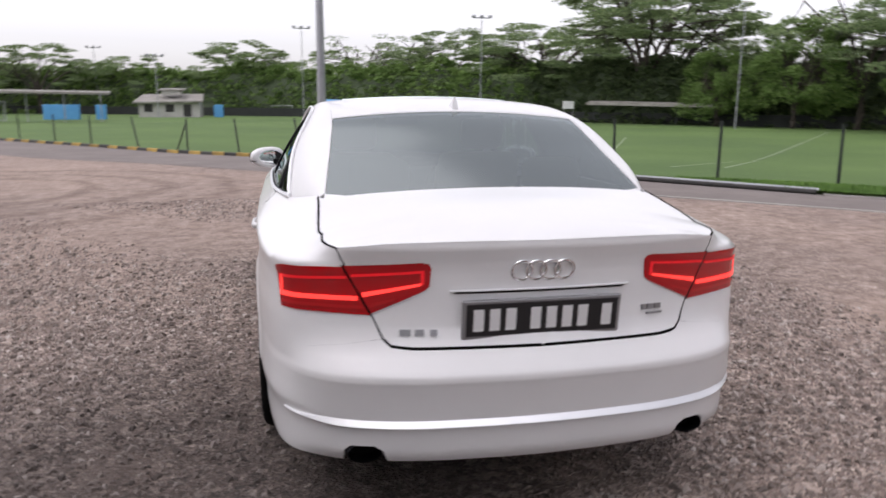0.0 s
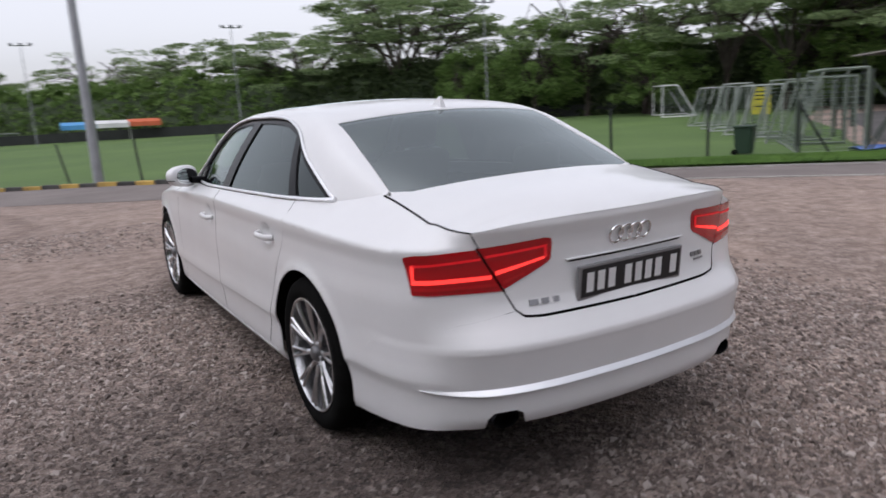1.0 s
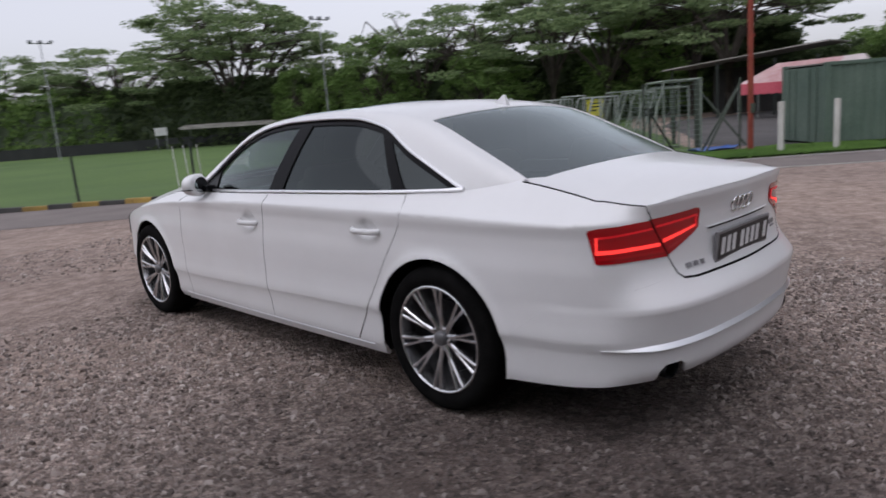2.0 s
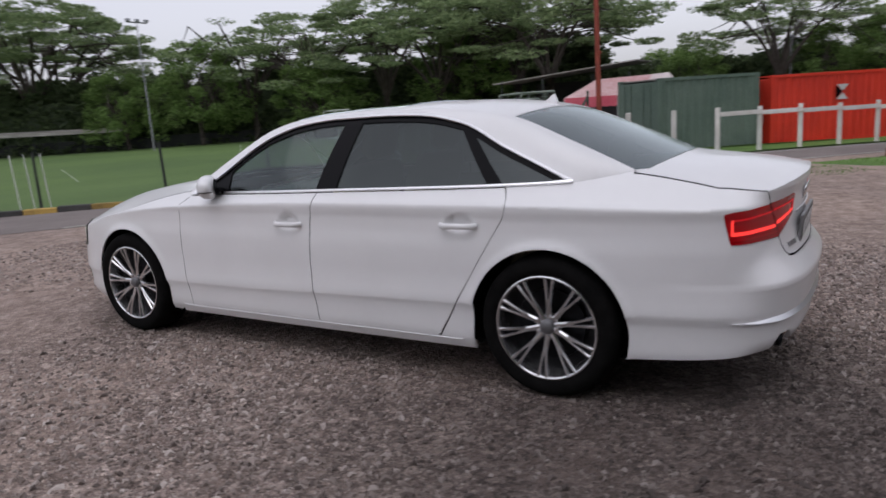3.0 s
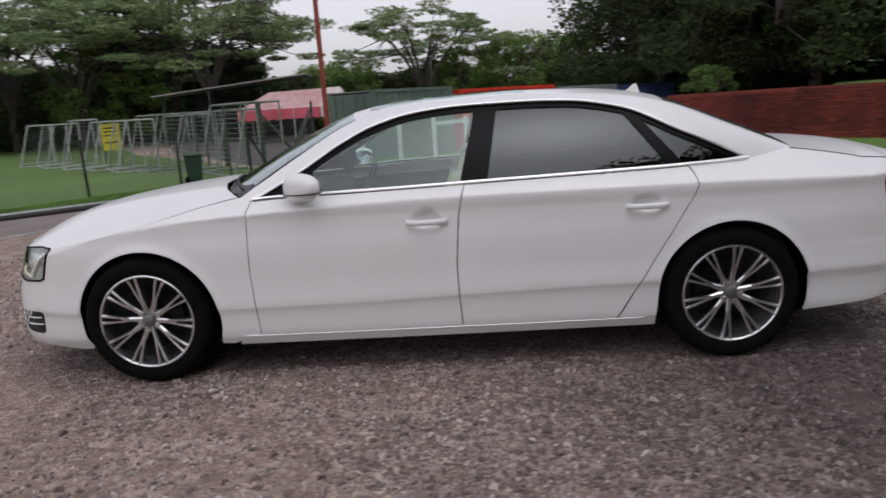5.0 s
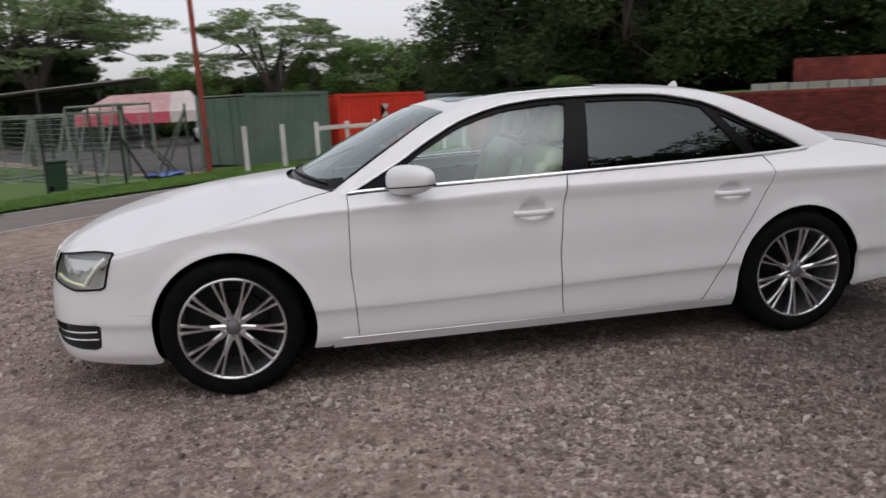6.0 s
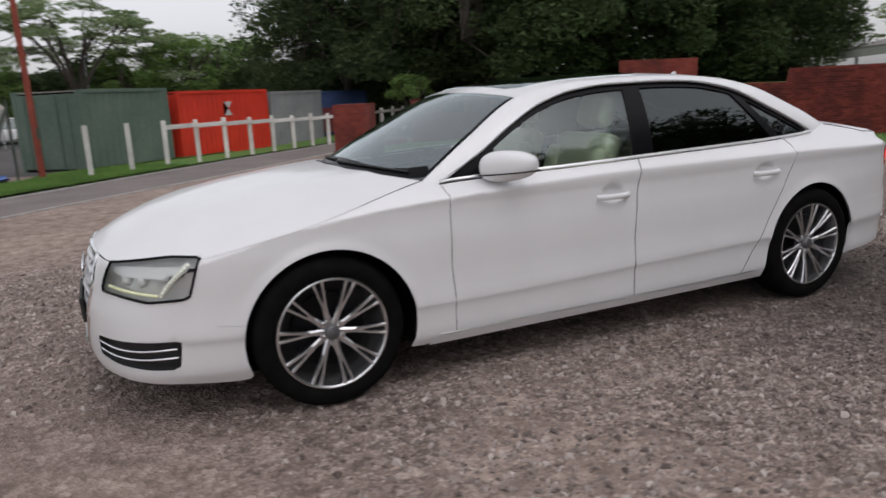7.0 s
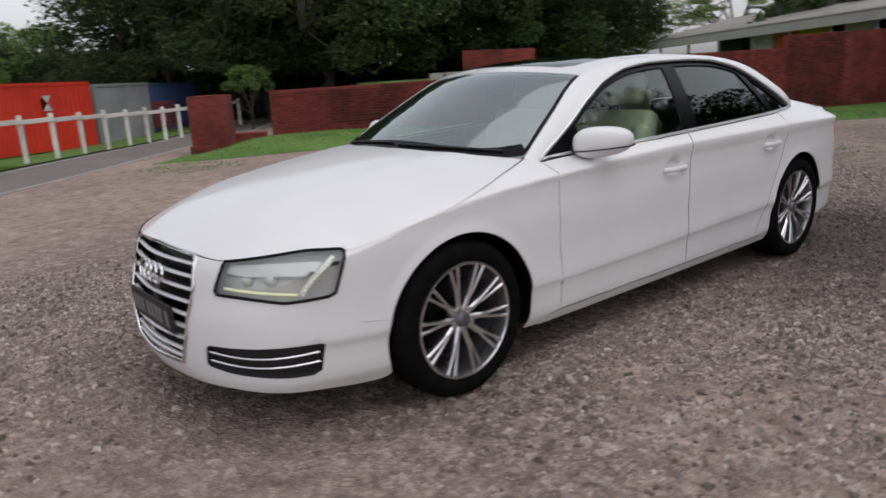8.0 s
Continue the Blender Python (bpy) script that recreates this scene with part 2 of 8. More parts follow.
M["kerb_yellow"] = speckled("yellow_kerb_paint", (0.22, 0.145, 0.045), (0.48, 0.315, 0.07), 5, 0.8, 40, 0.4, 0.004, random=0.3)
M["turf"] = speckled("playing_field_grass", (0.052, 0.102, 0.022), (0.100, 0.168, 0.036), 0.12, 0.95, 9, 0.7, 0.02)
M["verge"] = speckled("verge_grass", (0.060, 0.125, 0.022), (0.13, 0.24, 0.045), 0.7, 0.95, 22, 0.9, 0.03)
M["blade"] = speckled("grass_blade", (0.055, 0.125, 0.020), (0.15, 0.27, 0.05), 0.8, 0.8, 12, 0.0, 0.01)
M["post"] = material("dark_fence_post", (0.014, 0.020, 0.016), 0.6)
M["post_green"] = speckled("green_fence_post", (0.030, 0.042, 0.030), (0.055, 0.070, 0.05), 5, 0.6, 50, 0.2, 0.002)
M["galv"] = speckled("galvanised_steel", (0.25, 0.26, 0.275), (0.36, 0.37, 0.385), 2.5, 0.5, 30, 0.2, 0.002, metal=0.5)
M["rust_red"] = speckled("rusty_red_paint", (0.14, 0.025, 0.014), (0.30, 0.060, 0.035), 2.0, 0.8, 30, 0.4, 0.004)
M["white_wood"] = speckled("weathered_white_paint", (0.46, 0.44, 0.40), (0.72, 0.70, 0.66), 2.5, 0.8, 45, 0.3, 0.003, random=0.12)
M["cont_red"] = speckled("red_container_paint", (0.45, 0.020, 0.006), (0.68, 0.038, 0.011), 0.8, 0.6, 25, 0.2, 0.004)
M["cont_green"] = speckled("faded_green_container_paint", (0.060, 0.098, 0.075), (0.135, 0.178, 0.142), 0.7, 0.75, 18, 0.3, 0.004)
M["cont_grey"] = speckled("grey_container_paint", (0.16, 0.165, 0.17), (0.30, 0.305, 0.31), 0.7, 0.7, 18, 0.3, 0.004)
M["cont_blue"] = speckled("blue_container_paint", (0.03, 0.055, 0.16), (0.07, 0.11, 0.26), 0.7, 0.6, 18, 0.3, 0.004)
M["roof_sheet"] = speckled("dirty_roof_sheet", (0.15, 0.14, 0.125), (0.32, 0.305, 0.28), 0.8, 0.8, 12, 0.3, 0.005)
M["dark_shed"] = speckled("dark_shed_wall", (0.018, 0.018, 0.018), (0.05, 0.047, 0.045), 0.8, 0.9, 12, 0.3, 0.005)
M["hut_wall"] = speckled("pale_hut_wall", (0.34, 0.33, 0.31), (0.52, 0.51, 0.48), 0.8, 0.9, 12, 0.3, 0.005)
M["tarp_pink"] = speckled("faded_pink_awning", (0.36, 0.17, 0.17), (0.56, 0.44, 0.43), 0.5, 0.7, 6, 0.2, 0.01)
M["tarp_white"] = speckled("pale_awning_cloth", (0.40, 0.34, 0.33), (0.58, 0.52, 0.50), 0.5, 0.7, 6, 0.2, 0.01)
M["tarp_blue"] = speckled("blue_plastic_sheet", (0.05, 0.12, 0.40), (0.10, 0.20, 0.55), 2.0, 0.5, 20, 0.3, 0.01)
M["tarp_red"] = speckled("red_awning_skirt", (0.40, 0.045, 0.075), (0.56, 0.12, 0.15), 0.6, 0.7, 8, 0.2, 0.01)
M["bin_green"] = material("dark_green_bin_plastic", (0.012, 0.035, 0.018), 0.5)
M["yellow_sign"] = speckled("yellow_sign_plate", (0.52, 0.46, 0.02), (0.66, 0.60, 0.04), 3, 0.6, 30, 0.1, 0.002)
M["board_blue"] = speckled("blue_board", (0.06, 0.24, 0.50), (0.10, 0.34, 0.62), 0.8, 0.6, 12, 0.1, 0.003)
M["board_white"] = speckled("white_board", (0.56, 0.56, 0.56), (0.72, 0.72, 0.72), 0.8, 0.6, 12, 0.1, 0.003)
M["board_red"] = speckled("orange_red_board", (0.50, 0.10, 0.04), (0.64, 0.16, 0.07), 0.8, 0.6, 12, 0.1, 0.003)
M["goal_white"] = speckled("worn_white_goal_paint", (0.22, 0.25, 0.23), (0.40, 0.42, 0.40), 2, 0.6, 30, 0.1, 0.002)
M["goal_bright"] = speckled("clean_white_goal_paint", (0.50, 0.52, 0.50), (0.66, 0.67, 0.65), 2, 0.5, 30, 0.1, 0.002)
M["goal_worn"] = speckled("grimy_goal_paint", (0.10, 0.13, 0.10), (0.26, 0.29, 0.25), 2, 0.7, 30, 0.1, 0.002)
M["net"] = material("pale_goal_net", (0.22, 0.26, 0.24), 0.9)
M["netting"] = speckled("black_barrier_netting", (0.010, 0.012, 0.011), (0.024, 0.027, 0.025), 1.0, 0.9, 20, 0.3, 0.01)
M["bark"] = speckled("tree_bark", (0.030, 0.024, 0.020), (0.080, 0.066, 0.054), 1.5, 0.95, 14, 0.6, 0.02)


def leaf_material(name, dark, light):
    m = material(name, light, 0.75, spec=0.12)
    n, l, b = nodes_of(m)
    g = n.new("ShaderNodeNewGeometry")
    big = noise_tex(m, coords(m), 0.35, 3)
    c = ramp(m, mixed(m, 0.5, g.outputs["Random Per Island"], big), [(0.25, dark), (0.75, light)])
    coloured(m, c)
    t = n.new("ShaderNodeBsdfTranslucent")
    mix = n.new("ShaderNodeMixShader")
    mix.inputs[0].default_value = 0.45
    l.new(c, t.inputs["Color"])
    out = n["Material Output"]
    l.new(b.outputs[0], mix.inputs[1]), l.new(t.outputs[0], mix.inputs[2]), l.new(mix.outputs[0], out.inputs[0])
    return m


# rain and light leaf colours are lifted to stand for haze over distant trees
M["leaf_rain"] = leaf_material("rain_tree_leaf", (0.125, 0.182, 0.082), (0.265, 0.338, 0.165))
M["leaf_light"] = leaf_material("light_leaf", (0.090, 0.160, 0.042), (0.205, 0.300, 0.095))
M["leaf_dark"] = leaf_material("dark_leaf", (0.038, 0.062, 0.027), (0.10, 0.142, 0.060))
# leaf colour darkened for the shade below the tall trees
M["leaf_deep"] = leaf_material("deep_shade_leaf", (0.046, 0.068, 0.032), (0.105, 0.142, 0.064))
# inner body of the bushes: their shade, put into its dark colour
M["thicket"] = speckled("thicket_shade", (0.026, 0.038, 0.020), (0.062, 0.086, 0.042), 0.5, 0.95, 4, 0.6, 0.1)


def brick_material(name):
    m = material(name, (0.2, 0.05, 0.04), 0.9)
    n, l, b = nodes_of(m)
    uv = n.new("ShaderNodeUVMap")
    t = n.new("ShaderNodeTexBrick")
    t.inputs["Scale"].default_value = 1.0
    t.inputs["Brick Width"].default_value, t.inputs["Row Height"].default_value, t.inputs["Mortar Size"].default_value = 0.225, 0.075, 0.006
    t.inputs["Color1"].default_value, t.inputs["Color2"].default_value, t.inputs["Mortar"].default_value = (0.20, 0.030, 0.022, 1), (0.29, 0.052, 0.038, 1), (0.13, 0.062, 0.052, 1)
    l.new(uv.outputs[0], t.inputs["Vector"])
    v = coords(m)
    stain = ramp(m, noise_tex(m, v, 0.8, 6), [(0.35, (0.45, 0.42, 0.42)), (0.65, (1.1, 1.05, 1.0))])
    coloured(m, mixed(m, 1.0, t.outputs["Color"], stain, 'MULTIPLY'))
    inv = ramp(m, t.outputs["Fac"], [(0, (1, 1, 1)), (1, (0, 0, 0))])
    bumped(m, inv, 0.8, 0.01)
    return m


M["brick"] = brick_material("dark_red_brick")

M["brick_piece"] = speckled("dark_red_brick_piece", (0.15, 0.024, 0.018), (0.30, 0.052, 0.038), 1.6, 0.9, 40, 0.4, 0.004, random=0.25)
_n, _l, _b = nodes_of(M["brick_piece"])
_g = _n.new("ShaderNodeNewGeometry")
_tone = ramp(M["brick_piece"], _g.outputs["Random Per Island"], [(0, (0.62, 0.58, 0.58)), (0.6, (1.0, 1.0, 1.0)), (1.0, (1.25, 1.35, 1.35))])
_damp = ramp(M["brick_piece"], noise_tex(M["brick_piece"], coords(M["brick_piece"]), 0.55, 6, 0.7), [(0.38, (0.40, 0.42, 0.42)), (0.60, (1.0, 1.0, 1.0))])
_base = _b.inputs["Base Color"].links[0].from_socket
coloured(M["brick_piece"], mixed(M["brick_piece"], 1.0, mixed(M["brick_piece"], 1.0, _base, _tone, 'MULTIPLY'), _damp, 'MULTIPLY'))

# ---- tools ----
from mathutils.geometry import delaunay_2d_cdt


def curve(points):
    """A smooth curve through (x, y) points that does not overshoot."""
    px, py = np.array(points, float).T
    order = np.argsort(px)
    px, py = px[order], py[order]
    h = np.diff(px)
    d = np.diff(py) / h
    m = np.zeros_like(py)
    m[0], m[-1] = d[0], d[-1]
    for i in range(1, len(px) - 1):
        if d[i - 1] * d[i] > 0:
            w1, w2 = 2 * h[i] + h[i - 1], h[i] + 2 * h[i - 1]
            m[i] = (w1 + w2) / (w1 / d[i - 1] + w2 / d[i])

    def f(x):
        x = np.asarray(x, float)
        i = np.clip(np.searchsorted(px, x) - 1, 0, len(h) - 1)
        t = np.clip((x - px[i]) / h[i], 0, 1)
        return ((1 + 2 * t) * (1 - t) ** 2 * py[i] + t * (1 - t) ** 2 * h[i] * m[i] + t * t * (3 - 2 * t) * py[i + 1] + t * t * (t - 1) * h[i] * m[i + 1])
    return f


def even(points, degree):
    """A plain polynomial close to (x, y) points, for surfaces that mirror."""
    k = np.polyfit(*np.array(points, float).T, degree)
    return lambda x: np.polyval(k, np.asarray(x, float))


def smooth(a, b, x):
    t = np.clip((np.asarray(x, float) - a) / (b - a), 0, 1)
    return t * t * (3 - 2 * t)


def mesh_part(name, verts, faces, mat, parent=None, label="", shade=True, angle=40):
    me = bpy.data.meshes.new(name)
    rich = len(verts[0]) == 6
    me.from_pydata([tuple(v[:3]) for v in verts], [], [tuple(f) for f in faces])
    me.materials.append(mat)
    if rich:
        me.polygons.foreach_set("use_smooth", [True] * len(me.polygons))
        me.normals_split_custom_set_from_vertices([tuple(v[3:]) for v in verts])
    elif shade:
        me.polygons.foreach_set("use_smooth", [True] * len(me.polygons))
        me.set_sharp_from_angle(angle=radians(angle))
    me.update()
    ob = new(name, me)
    if parent:
        ob.parent = parent
    return tagged(ob, label) if label else ob


def part(name, bm, mat, parent=None, label="", shade=False, angle=35):
    me = bpy.data.meshes.new(name)
    bmesh.ops.recalc_face_normals(bm, faces=bm.faces)
    bm.to_mesh(me)
    bm.free()
    me.materials.append(mat)
    if shade:
        me.polygons.foreach_set("use_smooth", [True] * len(me.polygons))
        me.set_sharp_from_angle(angle=radians(angle))
    ob = new(name, me)
    if parent:
        ob.parent = parent
    return tagged(ob, label) if label else ob


def empty(name, m=None, label="", category="", group="", kind=""):
    ob = new(name)
    ob.empty_display_size = 0.1
    if m is not None:
        ob.matrix_world = m
    return tagged(ob, label, category, group, kind)


def box(bm, lo, hi, bevel=0.0, m=None):
    """Adds a box between two corners, its edges rounded."""
    lo, hi = Vector(lo), Vector(hi)
    made = bmesh.ops.create_cube(bm, size=1)["verts"]
    for v in made:
        v.co = Vector([(a + b) / 2 + c * (b - a) for a, b, c in zip(lo, hi, v.co)])
    if bevel:
        edges = list({e for v in made for e in v.link_edges})
        made = bmesh.ops.bevel(bm, geom=edges, offset=bevel, segments=2, affect='EDGES', profile=0.5)["verts"]
    if m is not None:
        bmesh.ops.transform(bm, matrix=m, verts=list(made))
    return made


def rod(bm, a, b, r1, r2=None, sides=8):
    """Adds a round bar from a to b."""
    a, b = Vector(a), Vector(b)
    m = (b - a).to_track_quat("Z", "Y").to_matrix().to_4x4()
    m.translation = (a + b) / 2
    return bmesh.ops.create_cone(bm, cap_ends=True, segments=sides, radius1=r1, radius2=r1 if r2 is None else r2, depth=(b - a).length, matrix=m)["verts"]


def tube(path, radius, sides=8, closed=False, flat=1.0):
    """Verts and faces of a tube along a list of points."""
    pts = [Vector(p) for p in path]
    n = len(pts)
    verts, faces = [], []
    up = Vector((0, 0, 1))
    for i, p in enumerate(pts):
        d = (pts[(i + 1) % n] - pts[i - 1]) if closed else (pts[min(i + 1, n - 1)] - pts[max(i - 1, 0)])
        d.normalize()
        s = d.cross(up)
        s = s.normalized() if s.length > 0.05 else Vector((1, 0, 0))
        u = s.cross(d).normalized()
        r = radius[i] if isinstance(radius, (list, tuple, np.ndarray)) else radius
        for k in range(sides):
            a = 2 * math.pi * k / sides
            verts.append(p + s * r * flat * math.cos(a) + u * r * math.sin(a))
    for i in range(n if closed else n - 1):
        j = (i + 1) % n
        for k in range(sides):
            q = (k + 1) % sides
            faces.append((i * sides + k, i * sides + q, j * sides + q, j * sides + k))
    if not closed:
        faces.append(tuple(range(sides)))
        faces.append(tuple(reversed(range((n - 1) * sides, n * sides))))
    return verts, faces


def lathe(profile, sides=48):
    """Verts and faces of a profile of (radius, height) turned round z."""
    verts, faces = [], []
    n = len(profile)
    for k in range(sides):
        a = 2 * math.pi * k / sides
        verts += [(r * math.cos(a), r * math.sin(a), z) for r, z in profile]
    for k in range(sides):
        q = (k + 1) % sides
        faces += [(k * n + i, q * n + i, q * n + i + 1, k * n + i + 1) for i in range(n - 1)]
    return verts, faces


def resample(poly, step):
    out = []
    for p, q in zip(poly, poly[1:] + poly[:1]):
        p, q = np.array(p, float), np.array(q, float)
        k = max(1, int(math.ceil(np.linalg.norm(q - p) / step)))
        out += [p + (q - p) * i / k for i in range(k)]
    return np.array(out)


def inside(poly, pts):
    x, y = pts[:, 0], pts[:, 1]
    r = np.zeros(len(pts), bool)
    for (x1, y1), (x2, y2) in zip(poly, np.roll(poly, -1, 0)):
        c = (y1 > y) != (y2 > y)
        r ^= c & (x < (x2 - x1) * (y - y1) / (y2 - y1 + 1e-15) + x1)
    return r


def nearness(poly, pts):
    d = np.full(len(pts), 1e9)
    for a, b in zip(poly, np.roll(poly, -1, 0)):
        ab = b - a
        t = np.clip(((pts - a) @ ab) / (ab @ ab + 1e-12), 0, 1)
        d = np.minimum(d, np.linalg.norm(pts - a - t[:, None] * ab, axis=1))
    return d


def shrunk(loop, by):
    """A loop moved inwards by a small distance."""
    area = 0.5 * np.sum(loop[:, 0] * np.roll(loop[:, 1], -1) - np.roll(loop[:, 0], -1) * loop[:, 1])
    d = np.roll(loop, -1, 0) - np.roll(loop, 1, 0)
    nrm = np.stack([-d[:, 1], d[:, 0]], 1) / (np.linalg.norm(d, axis=1)[:, None] + 1e-9)
    return loop + nrm * by * (1 if area > 0 else -1)


def sheet(outline, fmap, step=0.03, holes=(), gap=0.0025, flange=0.018, off=0.0, keep=None, lines=()):
    """A curved panel: an outline in two coordinates, filled and laid on the surface fmap(u, v), its rims turned inwards.
    keep: a function of u, v that is true where the rim is an inner seam without a gap; lines: creases along which the faces break."""
    loops = []
    for k, poly in enumerate((outline, *holes)):
        loop = resample([tuple(p) for p in poly], step)
        moved = shrunk(loop, gap if k == 0 else -gap)
        if keep is not None:
            moved = np.where(keep(loop[:, 0], loop[:, 1])[:, None], loop, moved)
        loops.append(moved)
    lo, hi = loops[0].min(0), loops[0].max(0)
    gx, gy = np.meshgrid(np.arange(lo[0] + step / 2, hi[0], step), np.arange(lo[1] + step / 2, hi[1], step))
    grid = np.stack([gx.ravel(), gy.ravel()], 1)
    ok = inside(loops[0], grid)
    for loop in loops:
        ok &= nearness(loop, grid) > 0.45 * step
    for loop in loops[1:]:
        ok &= ~inside(loop, grid)
    marks = []
    for ln in lines:
        q = np.array(ln, float)
        fit_in = inside(loops[0], q)
        for loop in loops:
            fit_in &= nearness(loop, q) > 0.25 * step
        for loop in loops[1:]:
            fit_in &= ~inside(loop, q)
        marks.append((q, fit_in))
        if fit_in.any():
            gap_to = np.min(np.linalg.norm(grid[:, None] - q[fit_in][None], axis=2), axis=1)
            ok &= gap_to > 0.4 * step
    pts, edges, n = [], [], 0
    for loop in loops:
        k = len(loop)
        pts += [Vector(p) for p in loop]
        edges += [(n + i, n + (i + 1) % k) for i in range(k)]
        n += k
    for q, fit_in in marks:
        spot = np.cumsum(fit_in) - 1 + n
        edges += [(int(spot[i]), int(spot[i + 1])) for i in range(len(q) - 1) if fit_in[i] and fit_in[i + 1]]
        pts += [Vector(p) for p in q[fit_in]]
        n += int(fit_in.sum())
    pts += [Vector(p) for p in grid[ok]]
    v2, _, tris, *_ = delaunay_2d_cdt(pts, edges, [], 0, 1e-7)
    uv = np.array([tuple(v) for v in v2])
    tri = np.array([t for t in tris if len(t) == 3])
    mid = uv[tri].mean(1)
    good = inside(loops[0], mid)
    for loop in loops[1:]:
        good &= ~inside(loop, mid)
    tri = tri[good]
    e = 1e-3
    p = fmap(uv[:, 0], uv[:, 1])
    du = fmap(uv[:, 0] + e, uv[:, 1]) - fmap(uv[:, 0] - e, uv[:, 1])
    dv = fmap(uv[:, 0], uv[:, 1] + e) - fmap(uv[:, 0], uv[:, 1] - e)
    nrm = np.cross(du, dv)
    nrm /= np.linalg.norm(nrm, axis=1)[:, None] + 1e-12
    side = np.sign(np.sum(nrm * (p - np.array([0, 0, 0.55]) * 1.0 - p * np.array([0, 0.75, 0])), 1).mean()) or 1.0
    nrm = nrm * side
    p = p + nrm * off
    # counter-clockwise seen from outside
    a, b, c = uv[tri[:, 0]], uv[tri[:, 1]], uv[tri[:, 2]]
    area = (b[:, 0] - a[:, 0]) * (c[:, 1] - a[:, 1]) - (b[:, 1] - a[:, 1]) * (c[:, 0] - a[:, 0])
    flip = (area * side) < 0
    tri[flip] = tri[flip][:, ::-1]
    verts, faces = [np.concatenate([q, k]) for q, k in zip(p, nrm)], [tuple(t) for t in tri]
    if flange:
        count = {}
        for t in faces:
            for i in range(3):
                count[(t[i], t[(i + 1) % 3])] = 1
        rim = [ed for ed in count if (ed[1], ed[0]) not in count]
        if keep is not None:
            seam = keep(uv[:, 0], uv[:, 1])
            rim = [ed for ed in rim if not (seam[ed[0]] and seam[ed[1]])]
        ids = {}
        for ed in rim:
            for i in ed:
                if i not in ids:
                    ids[i] = len(verts)
                    verts.append(np.concatenate([p[i], nrm[i]]))
                    verts.append(np.concatenate([p[i] - nrm[i] * flange, nrm[i]]))
        faces += [(ids[b_], ids[a_], ids[a_] + 1, ids[b_] + 1) for a_, b_ in rim]
    return np.array(verts), faces


def mirrored(verts, faces):
    verts = np.array([tuple(v) for v in verts])
    return verts * np.array([-1, 1, 1] * (verts.shape[1] // 3)), [tuple(reversed(f)) for f in faces]


def joined(*pieces):
    verts, faces = [], []
    for v, f in pieces:
        n = len(verts)
        verts += [tuple(p) for p in v]
        faces += [tuple(i + n for i in q) for q in f]
    return verts, faces


def welded(verts, faces, dist=1e-4):
    if len(verts[0]) == 6:
        return verts, faces
    bm = bmesh.new()
    vs = [bm.verts.new(v) for v in verts]
    for f in faces:
        try:
            bm.faces.new([vs[i] for i in f])
        except ValueError:
            pass
    bmesh.ops.remove_doubles(bm, verts=bm.verts, dist=dist)
    bm.verts.index_update()
    out = [tuple(v.co) for v in bm.verts], [tuple(v.index for v in f.verts) for f in bm.faces]
    bm.free()
    return out

# ---- the car: its surfaces ----
HALF_PLAN = [(0, -2.675), (0.35, -2.658), (0.62, -2.60), (0.80, -2.47), (0.89, -2.28), (0.932, -2.0), (0.957, -1.56), (0.968, -0.9), (0.972, 0),
             (0.967, 0.8), (0.955, 1.4), (0.93, 1.8), (0.875, 2.1), (0.78, 2.30), (0.60, 2.455), (0.30, 2.56), (0, 2.59)]
_p = np.array(HALF_PLAN)
_full = np.concatenate([_p[2:0:-1] * (-1, 1), _p, _p[-2:-4:-1] * (-1, 1)])
_s = np.concatenate([[0], np.cumsum(np.linalg.norm(np.diff(_full, axis=0), axis=1))])
_d = np.linspace(_s[2], _s[-3], 4000)
_px, _py = curve(list(zip(_s, _full[:, 0])))(_d), curve(list(zip(_s, _full[:, 1])))(_d)
ARC = np.concatenate([[0], np.cumsum(np.hypot(np.diff(_px), np.diff(_py)))])
_k = np.ones(81) / 81
_smooth = lambda q, odd: np.convolve(np.concatenate([(-1 if odd else 1) * q[40:0:-1], q, (-1 if odd else 1) * q[-2:-42:-1]]), _k, 'valid')
PLAN_X, PLAN_Y = _smooth(_px, True), _smooth(_py, False)
_tx, _ty = np.gradient(PLAN_X, ARC), np.gradient(PLAN_Y, ARC)
_l = np.hypot(_tx, _ty)
NORM_X, NORM_Y = _ty / _l, -_tx / _l
LENGTH = ARC[-1]


def arc_y(y):
    return float(np.interp(y, PLAN_Y, ARC))


def arc_rear(x):
    n = len(ARC) // 3
    return float(np.interp(x, PLAN_X[:n], ARC[:n]))


def arc_front(x):
    n = len(ARC) * 2 // 3
    return float(np.interp(x, PLAN_X[n:][::-1], ARC[n:][::-1]))


IN_SIDE = curve([(0.17, 0.085), (0.21, 0.060), (0.245, 0.040), (0.285, 0.032), (0.33, 0.029), (0.385, 0.0225), (0.402, 0.0165), (0.414, 0.0125), (0.43, 0.0122), (0.50, 0.0165), (0.57, 0.0185), (0.64, 0.0175), (0.72, 0.0185), (0.82, 0.027), (0.87, 0.028), (0.925, 0.021), (1.3, 0.021)])
IN_REAR = curve([(0.22, 0.14), (0.27, 0.070), (0.32, 0.040), (0.37, 0.034), (0.43, 0.027), (0.50, 0.016), (0.56, 0.0045), (0.576, 0.0010), (0.586, 0.0015), (0.60, 0.008), (0.63, 0.029), (0.665, 0.054), (0.70, 0.072), (0.74, 0.083), (0.80, 0.088), (0.86, 0.088), (0.90, 0.087), (0.94, 0.081), (0.97, 0.072), (0.99, 0.067), (1.02, 0.072), (1.2, 0.2)])
